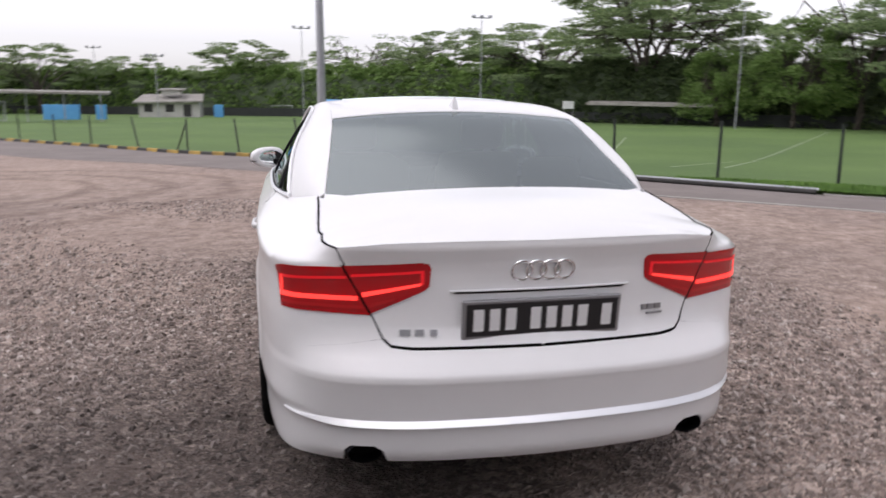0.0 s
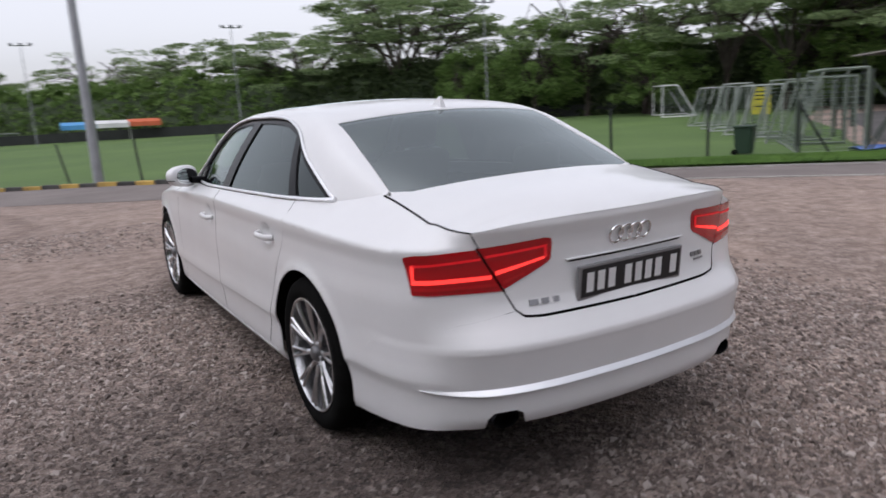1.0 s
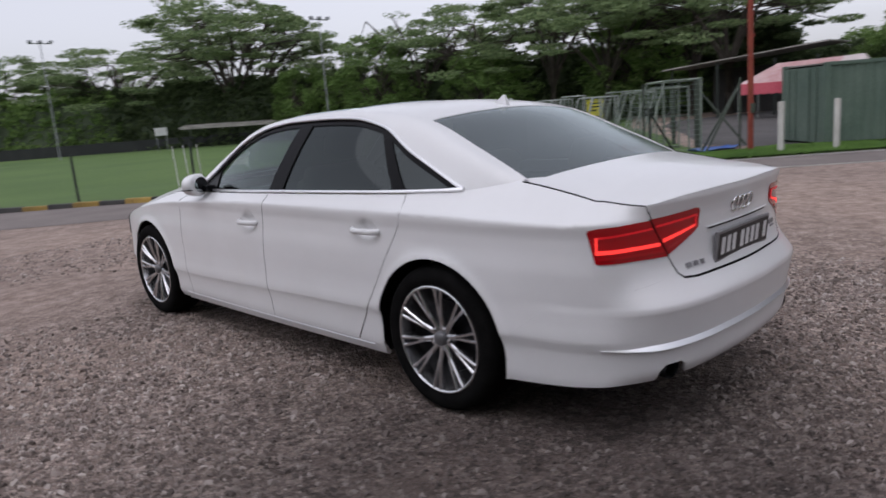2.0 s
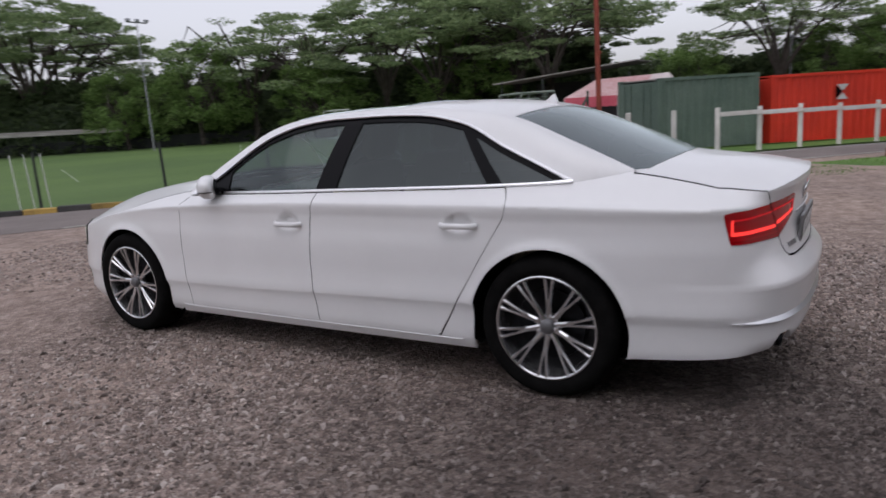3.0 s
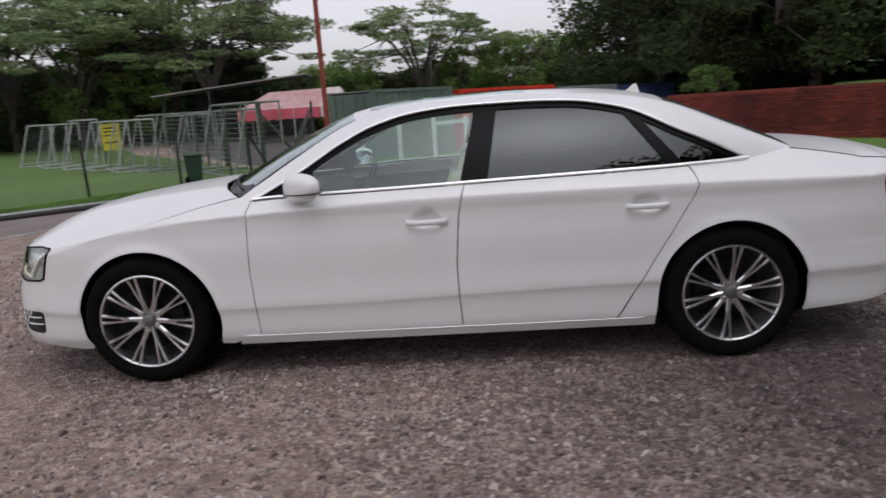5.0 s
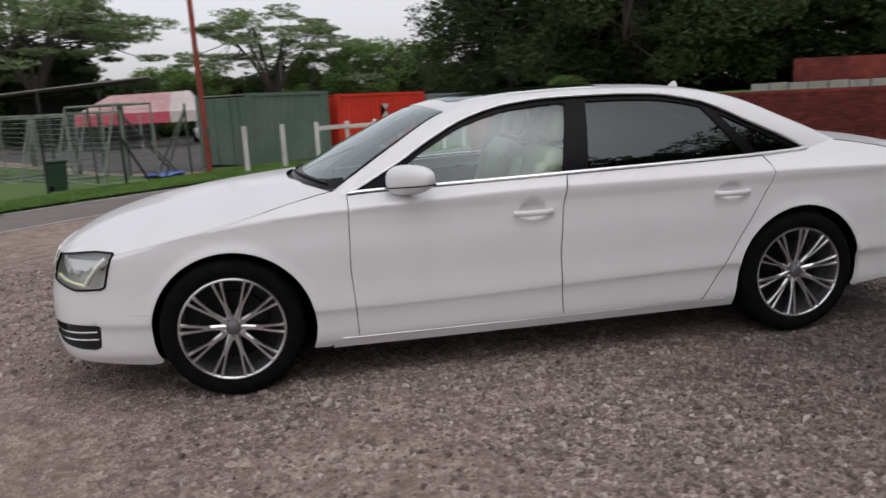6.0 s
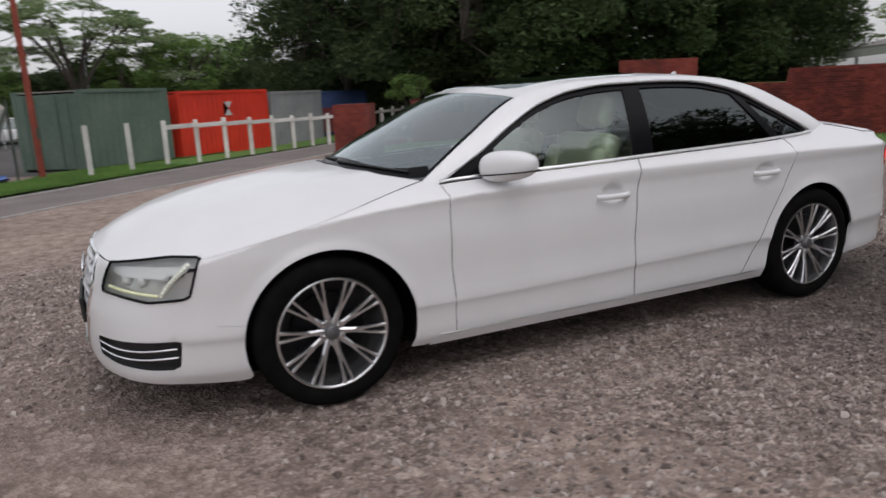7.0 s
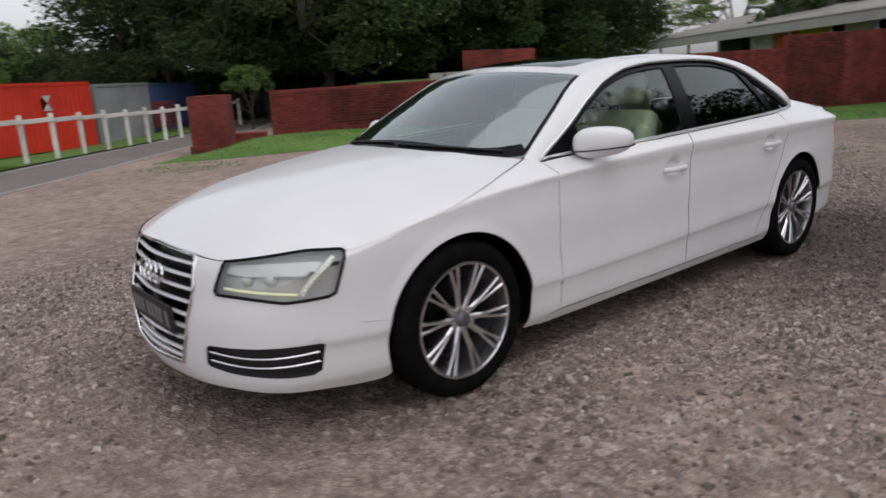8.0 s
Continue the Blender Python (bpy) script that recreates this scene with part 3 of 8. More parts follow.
IN_FRONT = curve([(0.17, 0.055), (0.21, 0.022), (0.26, 0.006), (0.32, 0.001), (0.38, 0.0), (0.48, 0.006), (0.58, 0.028), (0.66, 0.046), (0.72, 0.068), (0.76, 0.10), (0.80, 0.16), (0.9, 0.4)])
SHOULDER = curve([(-2.7, 0.915), (-2.3, 0.925), (-1.5, 0.942), (0, 0.942), (0.8, 0.918), (1.3, 0.884), (1.7, 0.836), (2.1, 0.735), (2.5, 0.60)])
LEAN = curve([(-2.7, 2.2), (-2.45, 2.1), (-1.96, 1.75), (-1.66, 1.5), (-1.2, 1.0), (-0.5, 0.9), (-0.2, 0.95), (0.1, 1.25), (0.4, 1.9), (0.7, 2.7), (0.88, 2.9), (1.02, 2.2), (1.2, 1.75), (1.5, 1.6), (2.1, 1.2), (2.5, 1.0)])
HANDLES = ((0.01, 0.830), (-1.12, 0.852))
ARCHES = ((-1.565, 0.345, 0.398), (1.552, 0.340, 0.400))


def crease_rise(y):
    """How far the low crease of the doors has risen at y."""
    return 0.034 * smooth(0.9, -1.1, y)


def skin(a, z, off=0.0):
    """The painted skin that runs round the car: a along its outline from the tail's middle to the nose's, z the height. Right half."""
    a, z = np.asarray(a, float), np.asarray(z, float)
    bx, by = np.interp(a, ARC, PLAN_X), np.interp(a, ARC, PLAN_Y)
    nx, ny = np.interp(a, ARC, NORM_X), np.interp(a, ARC, NORM_Y)
    rear, front = smooth(0.40, 0.955, -ny), smooth(0.35, 0.93, ny)
    side = 1 - rear - front
    over = np.maximum(z - SHOULDER(by), 0)
    bend = LEAN(by) * over * over / (over + 0.007)
    z_low = z - crease_rise(by) * smooth(0.27, 0.38, z) * smooth(0.66, 0.50, z)
    inset = (IN_SIDE(z_low) + bend) * side + IN_REAR(z) * rear + IN_FRONT(z) * front
    inset = inset + 0.004 * smooth(0.572, 0.612, z) * smooth(0.80, 0.64, z) * smooth(-1.98, -2.25, by) * side
    for cy, cz, r in ARCHES:
        q = np.hypot(by - cy, z - cz) - r
        inset = inset - 0.009 * np.exp(-(q / 0.03) ** 2) * smooth(0.5, 0.95, side) * smooth(cz, cz + 0.22, z)
    for hy, hz in HANDLES:
        cup = ((by - hy) / 0.066) ** 2 + ((z - hz - 0.006) / 0.040) ** 2
        inset = inset + 0.026 * np.exp(-cup ** 2.2) * side
    inset = inset - off
    return np.stack([bx - nx * inset, by - ny * inset, z + 0 * a], -1)


ROOF_LINE = curve([(1.6, 0.83), (1.24, 1.02), (0.85, 1.225), (0.47, 1.388), (0.25, 1.430), (-0.05, 1.453), (-0.5, 1.463), (-0.9, 1.452), (-1.15, 1.428), (-1.33, 1.392), (-1.7, 1.25), (-2.04, 1.105), (-2.4, 0.93)])
BELT = curve([(1.3, 0.945), (0.95, 0.968), (0.6, 0.982), (-0.2, 1.006), (-1.3, 1.030), (-1.66, 1.042), (-1.9, 1.075), (-2.1, 1.095), (-2.3, 1.08)])


def belt_half(y):
    """Half the car's width at the foot of the side windows."""
    y = np.asarray(y, float)
    return skin(np.interp(y, PLAN_Y, ARC), BELT(y))[..., 0]


_by = np.linspace(-2.3, 1.4, 400)
_bh = belt_half(_by)


def dome(x, y):
    """The height of roof, screens and pillars over a point of the plan."""
    x, y = np.abs(np.asarray(x, float)), np.asarray(y, float)
    bow = -0.17 + 0.50 * smooth(-0.9, 0.6, y)
    top = ROOF_LINE(y + bow * x * x) - 0.085 * x * x
    half, low = np.interp(y, _by, _bh), BELT(y)
    d = np.maximum(half - x, -0.3)
    # side windows lean in: x = half - 0.42 h - 0.5 h^2
    h = np.where(d > 0, (-0.42 + np.sqrt(0.1764 + 2.0 * np.maximum(d, 0))) / 1.0, d / 0.42)
    wall = low + h
    k = 0.055
    m = np.clip(0.5 + 0.5 * (wall - top) / k, 0, 1)
    return wall * (1 - m) + top * m - k * m * (1 - m)


def roof_map(x, y):
    return np.stack([x + 0 * y, y + 0 * x, dome(x, y)], -1)


def side_map(y, z):
    """The point of the dome's right flank at a height."""
    y, z = np.asarray(y, float), np.asarray(z, float)
    lo, hi = np.zeros_like(y), np.interp(y, _by, _bh) + 0.02
    for _ in range(34):
        mid = (lo + hi) / 2
        up = dome(mid, y) > z
        lo, hi = np.where(up, mid, lo), np.where(up, hi, mid)
    return np.stack([lo, y, z], -1)


HOOD_MID = even([(0.9, 1.045), (1.2, 1.032), (1.5, 1.010), (1.8, 0.976), (2.1, 0.920), (2.3, 0.860), (2.42, 0.803), (2.5, 0.745), (2.6, 0.66)], 5)
HOOD_RIM = even([(0.9, 0.985), (1.03, 0.976), (1.5, 0.908), (1.8, 0.855), (2.1, 0.772), (2.3, 0.70), (2.5, 0.60), (2.6, 0.5)], 4)


def hood_plain(x, y):
    t = np.abs(x) / 0.82
    z = HOOD_MID(y) - (HOOD_MID(y) - HOOD_RIM(y)) * t ** 2.4 + 0.0045 * np.exp(-((np.abs(x) - 0.42 - 0.1 * (1.8 - y)) / 0.08) ** 2) * smooth(2.45, 1.9, y)
    return np.stack([x + 0 * y, y + 0 * x, z], -1)


# the lip at the hood's front: its height along the outline from the nose's middle
LIP = curve([(0.0, 0.750), (0.20, 0.748), (0.37, 0.738), (0.50, 0.730), (0.57, 0.735), (0.63, 0.741), (0.69, 0.747), (0.75, 0.752), (0.83, 0.759), (0.95, 0.769)])
_lip = np.array([skin(LENGTH - q, float(LIP(q))) for q in np.linspace(0, 0.93, 60)])
_short = _lip[:, 2] - hood_plain(_lip[:, 0], _lip[:, 1])[:, 2]


def hood_map(x, y):
    """The hood, drawn down to its front lip over the last stretch."""
    p = hood_plain(x, y)
    q = np.abs(x)
    reach = np.interp(q, _lip[:, 0], _lip[:, 1])
    p[..., 2] += np.interp(q, _lip[:, 0], _short) * smooth(-0.45, 0.0, y - reach)
    return p


DECK = curve([(-1.9, 1.135), (-2.04, 1.108), (-2.3, 1.083), (-2.48, 1.055), (-2.56, 1.034), (-2.62, 1.004), (-2.7, 0.95)])


def hood_edge(y):
    """Where the hood meets the wing at y: the x at which both surfaces have one height."""
    a, lo, hi = arc_y(y), 0.55, 0.95
    for _ in range(40):
        x = (lo + hi) / 2
        z = float(hood_map(x, y)[2])
        lo, hi = (x, hi) if skin(a, z)[0] > x else (lo, x)
    return lo, float(hood_map(lo, y)[2])


# ---- the car: its panels ----
car = empty("car", None, "white four-door luxury saloon with dark tinted windows parked on gravel", "car")


def panel(name, pieces, mat, both=False, label="", parent=None, weld=False, angle=40):
    """One part from a sheet of the right half; both: with its mirror image as one mesh. Otherwise one part for each side."""
    parent = parent or car
    if both:
        v, f = joined(pieces, mirrored(*pieces))
        if weld:
            v, f = welded(v, f, 5e-4)
        return mesh_part(name, v, f, mat, parent, label, angle=angle)
    left = mesh_part(name, *mirrored(*pieces), mat, parent, label, angle=angle)
    right = mesh_part(name, *pieces, mat, parent, label, angle=angle)
    return left, right


def arch_arc(k, a0, a1, n=26, grow=0.0):
    cy, cz, r = ARCHES[k]
    return [(arc_y(cy + (r + grow) * math.cos(t)), cz + (r + grow) * math.sin(t)) for t in np.linspace(radians(a0), radians(a1), n)]


def ay(y, z):
    return (arc_y(y), z)


MID_F = lambda u, v: u > LENGTH - 1e-4
MID_R = lambda u, v: u < 1e-4
nose = lambda f, z: (LENGTH - f, z)

# lamp, grille and vent outlines (distance from the nose's or tail's middle, height)
hl_out, hl_low = LENGTH - arc_y(2.10), LENGTH - arc_y(2.150)
hl_in = LENGTH - arc_front(0.475)


def lip(f):
    return float(LIP(f))


HEADLAMP = [nose(hl_in + 0.012, 0.617), nose(hl_in + 0.024, 0.600), nose(hl_in + 0.14, 0.597), nose(hl_in + 0.24, 0.590), nose(hl_in + 0.345, 0.579), nose(hl_low - 0.03, 0.592), nose(hl_low, 0.604), nose(hl_out, lip(hl_out) - 0.012)]
HEADLAMP += [nose(f, lip(f) - 0.004) for f in np.linspace(hl_out - 0.012, hl_in + 0.052, 9)]
fog_out = LENGTH - arc_y(2.205)
fog_in = LENGTH - arc_front(0.455)
FOG = [nose(fog_in - 0.004, 0.391), nose(fog_in - 0.022, 0.374), nose(fog_in - 0.030, 0.312), nose(fog_in - 0.020, 0.298), nose(fog_in + 0.10, 0.283), nose(fog_out - 0.16, 0.271), nose(fog_out - 0.06, 0.272), nose(fog_out - 0.022, 0.290), nose(fog_out, 0.402), nose(fog_out - 0.02, 0.408)]
GRILLE = [nose(0, 0.752), nose(0.335, 0.738), nose(0.362, 0.722), nose(0.372, 0.60), nose(0.33, 0.42), nose(0.275, 0.285), nose(0, 0.272)]

shut = [(hood_edge(y), y) for y in np.linspace(2.08, 1.03, 16)]
SHUT_A = [(arc_y(y), z) for (x, z), y in shut]
HOOD_FRONT = [tuple(skin(LENGTH - f, lip(f))[:2]) for f in np.linspace(hl_out, 0.0, 22)]
front_top = [nose(f, lip(f) - 0.004) for f in np.linspace(0.0, hl_in + 0.02, 6)]
bumper = [*front_top, HEADLAMP[-1], *HEADLAMP[:7], ay(2.10, 0.47), *arch_arc(1, 16, -20, 10), ay(1.945, 0.186), ay(2.0, 0.182), nose(LENGTH - arc_y(2.16), 0.190), nose(0.55, 0.212), nose(0.3, 0.205), nose(0, 0.202)]
# the grille's opening is cut out of the bumper's middle edge
bumper_outline = [front_top[0]] + front_top[1:] + bumper[len(front_top):-1] + [nose(0, 0.202), GRILLE[-1]] + GRILLE[-2:0:-1] + [GRILLE[0]]
panel("front_bumper", sheet(bumper_outline, skin, 0.028, holes=[FOG], gap=0.0008, flange=0.006, keep=lambda u, v: MID_F(u, v) | ((v > 0.462) & (v < 0.62) & (u < arc_y(2.17)) & (u > arc_y(2.06)))), M["paint"], both=True, weld=True)

fender = [*SHUT_A, ay(0.985, 0.985), ay(0.953, 0.962), ay(0.957, 0.84), ay(0.964, 0.6), ay(0.95, 0.40), ay(0.945, 0.252), ay(1.02, 0.235), ay(1.10, 0.20), *arch_arc(1, 200, 16, 34), ay(2.10, 0.47), HEADLAMP[6], HEADLAMP[7]]
CRESTS = [[(arc_y(y), float(SHOULDER(y)) + up) for y in np.arange(-2.3, 2.08, 0.025)] for up in (-0.012, 0.001, 0.010, 0.024)]
for hy, hz in HANDLES:
    for k in (0.25, 0.6, 1.0, 1.5):
        CRESTS.append([(arc_y(hy + 0.075 * k * math.cos(t)), hz + 0.036 * k * math.sin(t)) for t in np.linspace(0, 2 * math.pi, 8 + int(14 * k))[:-1]])
for z in (0.385, 0.402, 0.414, 0.432):
    CRESTS.append([(arc_y(y), z + float(crease_rise(y))) for y in np.arange(-1.2, 1.1, 0.025)])
panel("front_wing", sheet(fender, skin, 0.016, gap=0.0015, flange=0.007, lines=CRESTS, keep=lambda u, v: (v > 0.462) & (v < 0.62) & (u > arc_y(2.06))), M["paint"])

hood_side = [((hood_edge(y)[0], y)) for y in np.linspace(1.03, 2.08, 16)]
hood = [(0, 1.27), (0.30, 1.245), (0.55, 1.165), (0.72, 1.07), *hood_side, *HOOD_FRONT]
panel("bonnet", sheet(hood, hood_map, 0.03, gap=0.0014, flange=0.008, keep=lambda u, v: u < 1e-4), M["paint"], both=True, weld=True)


def belt_run(y0, y1, n):
    return [(arc_y(y), float(BELT(y)) - 0.004) for y in np.linspace(y0, y1, n)]


front_door = [*belt_run(0.953, -0.192, 16), ay(-0.18, 0.96), ay(-0.155, 0.84), ay(-0.135, 0.60), ay(-0.14, 0.40), ay(-0.150, 0.252), ay(0.945, 0.252), ay(0.95, 0.40), ay(0.964, 0.6), ay(0.957, 0.84)]
rear_door = [*belt_run(-0.192, -1.349, 16), ay(-1.372, 0.985), ay(-1.380, 0.94), ay(-1.362, 0.885), ay(-1.18, 0.60), ay(-0.972, 0.265), ay(-0.95, 0.252), ay(-0.150, 0.252), ay(-0.14, 0.40), ay(-0.135, 0.60), ay(-0.155, 0.84), ay(-0.18, 0.96)]
fd_left, fd_right = panel("front_door", sheet(front_door, skin, 0.026, gap=0.003, flange=0.007, lines=CRESTS), M["paint"])
rd_left, rd_right = panel("rear_door", sheet(rear_door, skin, 0.026, gap=0.003, flange=0.007, lines=CRESTS), M["paint"])
sill = [ay(1.06, 0.232), ay(0.945, 0.246), ay(-0.95, 0.246), ay(-1.10, 0.246), ay(-1.168, 0.246), ay(-1.168, 0.195), ay(1.08, 0.19)]
panel("sill", sheet(sill, skin, 0.03), M["paint"])

# tail: distances along the outline from its middle
lid_low, lid_mid, lid_top = arc_rear(0.535), arc_rear(0.590), arc_rear(0.695)
lamp_y = arc_y(-2.363)
TAIL_SEAM = [ay(-1.955, 0.43), ay(-2.20, 0.60), ay(-2.30, 0.635)]
quarter_top = [(arc_y(y), float(BELT(y))) for y in np.linspace(-1.349, -1.95, 12)]


def shut_z(a):
    """Height at which the rear wing meets the boot lid's side, at a along the outline."""
    lo, hi = 0.94, 1.16
    for _ in range(40):
        mid = (lo + hi) / 2
        p = skin(a, mid)
        aim = 0.688 + 0.012 * smooth(-1.95, -2.30, p[1])
        lo, hi = (mid, hi) if p[0] > aim else (lo, mid)
    return lo


a_last = arc_y(-2.375)
LID_SIDE = [(a, shut_z(a)) for a in np.linspace(arc_y(-1.948), a_last, 14)]
LID_CORNER = (lid_top, 0.984)
LID_SIDE += [(LID_SIDE[-1][0] + (lid_top - LID_SIDE[-1][0]) * t, LID_SIDE[-1][1] + (0.984 - LID_SIDE[-1][1]) * t * t * (1.6 - 0.6 * t)) for t in (0.2, 0.4, 0.6, 0.8)]
side_pts = np.array([skin(a, z) for a, z in LID_SIDE] + [skin(*LID_CORNER)])
_edge_z = curve([(p[1], p[2]) for p in side_pts])
_edge_x = curve([(p[1], p[0]) for p in side_pts])


def deck_map(x, y):
    x, y = np.asarray(x, float), np.asarray(y, float)
    yc = np.clip(y, side_pts[-1][1], side_pts[0][1])
    mid, rim = DECK(y - 0.10 * x * x), _edge_z(yc)
    return np.stack([x + 0 * y, y + 0 * x, mid + (rim - DECK(y - 0.10 * _edge_x(yc) ** 2)) * (np.abs(x) / _edge_x(yc)) ** 2.2], -1)


lip_r = np.linspace(0, lid_top, 12)
lip_xy = [skin(r_, 1.0)[:2] for r_ in lip_r]
lip_z = [float(deck_map(p[0], p[1])[2]) for p in lip_xy]
lip_z[-1] = LID_CORNER[1]
LID_FACE = [(0, 0.668), (lid_low - 0.10, 0.671), (lid_low - 0.03, 0.678), (lid_low, 0.70), (lid_mid, 0.80), *[(r_, z) for r_, z in zip(lip_r[::-1], lip_z[::-1])]]
quarter = [*quarter_top, *LID_SIDE, LID_CORNER, (lid_mid, 0.80), (lid_low + 0.001, 0.697), (arc_y(-2.36), 0.64), *TAIL_SEAM[::-1],
           *arch_arc(0, 167, 18, 34), ay(-1.168, 0.25), ay(-0.972, 0.254), ay(-1.18, 0.60), ay(-1.362, 0.885), ay(-1.380, 0.94), ay(-1.372, 0.985)]
panel("rear_wing", sheet(quarter, skin, 0.02, gap=0.0014, flange=0.007, lines=CRESTS[:4], keep=lambda u, v: (v < 0.69) & (u < arc_y(-1.99))), M["paint"])
rear_bumper = [(0, 0.663), (lid_low - 0.10, 0.666), (lid_low - 0.03, 0.673), (lid_low + 0.001, 0.697), (arc_y(-2.36), 0.64), *TAIL_SEAM[::-1], *arch_arc(0, 168, 196, 8), ay(-1.985, 0.242), (arc_y(-2.3), 0.263), (0.85, 0.276), (0.69, 0.278), (0.678, 0.32), (0.648, 0.343), (0.565, 0.345), (0.535, 0.328), (0.522, 0.284), (0.3, 0.282), (0, 0.28)]
FOLDS = [[(a, z) for a in np.arange(0.012, arc_y(-2.0), 0.022)] for z in (0.556, 0.567, 0.577, 0.586, 0.598, 0.612)]
panel("rear_bumper", sheet(rear_bumper, skin, 0.022, gap=0.0002, keep=MID_R, lines=FOLDS), M["paint"], both=True, weld=True)

deck_front = [(x, -2.020 + 0.15 * x * x) for x in (0.0, 0.2, 0.4, 0.55, 0.66)]
lid_top_outline = [*deck_front, *[(p[0], p[1]) for p in side_pts[:-1]], *[tuple(p) for p in lip_xy[::-1]]]
lid_face = sheet(LID_FACE, skin, 0.016, gap=0.0042, flange=0.008, keep=lambda u, v: (u < 1e-4) | ((v > 0.975) & (u < lid_top - 0.01)))
lid_upper = sheet(lid_top_outline, deck_map, 0.03, gap=0.0042, flange=0.008, keep=lambda u, v: (u < 1e-4) | ((v < -2.47) & (u < 0.655)))
lid_v, lid_f = joined(lid_face, lid_upper)
boot_lid = panel("boot_lid", (lid_v, lid_f), M["paint"], both=True, weld=True)

# ---- the car: roof, pillars and glass ----
WIN_TOP = curve([(0.93, 0.972), (0.68, 1.100), (0.49, 1.215), (0.28, 1.315), (0.05, 1.372), (-0.2, 1.393), (-0.5, 1.396), (-0.75, 1.388), (-1.04, 1.338), (-1.32, 1.208), (-1.52, 1.115), (-1.665, 1.042)])
ROOF_EDGE = curve([(1.10, 0.795), (0.75, 0.70), (0.385, 0.603), (0.1, 0.585), (-0.5, 0.575), (-1.29, 0.590), (-1.6, 0.62), (-1.97, 0.665)])


# painted frame from windscreen pillar over the doors to the rear pillar
rail_ys = list(np.linspace(1.03, -1.96, 50))
rail_outline = [(float(ROOF_EDGE(y)), y) for y in rail_ys]
flank = []
for y in np.linspace(-1.97, 1.05, 60):
    if -1.655 < y < 0.92:
        z = max(float(WIN_TOP(y)), float(BELT(y)) + 0.002)
    else:
        z = float(BELT(y)) - 0.002
    flank.append((float(side_map(y, z)[0]), y))
panel("roof_frame", sheet(rail_outline + flank, roof_map, 0.022, gap=0.0, flange=0.015), M["paint"])

RS_TOP, RS_FOOT = -1.325, -2.016
WS_TOP, WS_FOOT = 0.47, 1.235
ws = [(0, WS_TOP)] + [(x, WS_TOP - 0.24 * x * x) for x in (0.2, 0.4)] + [(float(ROOF_EDGE(y)) - 0.004, y) for y in np.linspace(0.385, 1.0, 14)] + [(0.70, 1.055), (0.55, 1.145), (0.3, 1.215), (0, WS_FOOT)]
panel("windscreen", sheet(ws, roof_map, 0.04, gap=0.0, flange=0.004, off=-0.003, keep=lambda u, v: u < 1e-4), M["glass_screen"], both=True, weld=True, label="clear laminated windscreen")
rs = [(0, RS_TOP)] + [(x, RS_TOP + 0.10 * x * x) for x in (0.2, 0.4)] + [(float(ROOF_EDGE(y)) - 0.004, y) for y in np.linspace(-1.29, -1.946, 14)] + [(x, RS_FOOT + 0.15 * x * x) for x in (0.62, 0.5, 0.35, 0.2, 0.0)]
panel("rear_screen", sheet(rs, roof_map, 0.04, gap=0.0, flange=0.004, off=-0.003, keep=lambda u, v: u < 1e-4), M["glass_rear"], both=True, weld=True, label="dark tinted rear window")
sun_y0, sun_y1 = 0.36, -0.55
SUNROOF = [(0, sun_y0), (0.41, sun_y0 - 0.03), (0.475, sun_y0 - 0.09), (0.485, sun_y1 + 0.05), (0.45, sun_y1), (0, sun_y1)]
roof_rim = [(float(ROOF_EDGE(y)) - 0.001, y) for y in np.linspace(0.385, -1.29, 26)]
roof = [(0, sun_y0)] + [(0, WS_TOP)] + [(x, WS_TOP - 0.24 * x * x) for x in (0.2, 0.4)] + roof_rim + [(0.4, RS_TOP + 0.016), (0.2, RS_TOP + 0.004), (0, RS_TOP), (0, sun_y1)] + SUNROOF[-2:0:-1]
panel("roof", sheet(roof, roof_map, 0.035, gap=0.0005, keep=lambda u, v: (u < 1e-4) & ((v > sun_y0 - 0.001) | (v < sun_y1 + 0.001))), M["paint"], both=True, weld=True)
panel("sunroof", sheet(SUNROOF, roof_map, 0.05, gap=0.003, flange=0.014, off=0.004, keep=lambda u, v: u < 1e-4), M["glass_dark"], both=True, weld=True, label="dark glass sunroof panel")

# ---- the car: doors' glass, pillars and bright trim ----
def overlay(name, outline, mat, off=0.004, step=0.03, thick=0.006, fmap=skin, parent=None, label="", both=True, sides=True, gap=0.0):
    piece = sheet(outline, fmap, step, gap=gap, flange=thick, off=off)
    if sides:
        left = mesh_part(name, *mirrored(*piece), mat, parent[0] if parent else car, label)
        right = mesh_part(name, *piece, mat, parent[1] if parent else car, label)
        return left, right
    return mesh_part(name, *piece, mat, parent or car, label)


def on_side(y, z, off=0.0):
    return side_map(np.array([y]), np.array([z]))[0] + np.array([off, 0, off * 0.45])


def run_top(y0, y1, n, down=0.0):
    return [(y, max(float(WIN_TOP(y)) - down, float(BELT(y)) + 0.004)) for y in np.linspace(y0, y1, n)]


def run_foot(y0, y1, n, up=0.004):
    return [(y, float(BELT(y)) + up) for y in np.linspace(y0, y1, n)]


doors_f, doors_r = (fd_left, fd_right), (rd_left, rd_right)
frame_shape = run_top(0.91, -1.655, 46) + run_foot(-1.655, 0.91, 30)
pane_front = run_top(0.62, -0.262, 18, 0.028) + [(-0.172, float(BELT(-0.172)) + 0.012)] + run_foot(-0.167, 0.62, 12, 0.012)
pane_rear = [(-0.382, float(WIN_TOP(-0.382)) - 0.026)] + run_top(-0.405, -1.05, 12, 0.026) + [(-1.245, 1.045)] + run_foot(-1.24, -0.315, 12, 0.014)
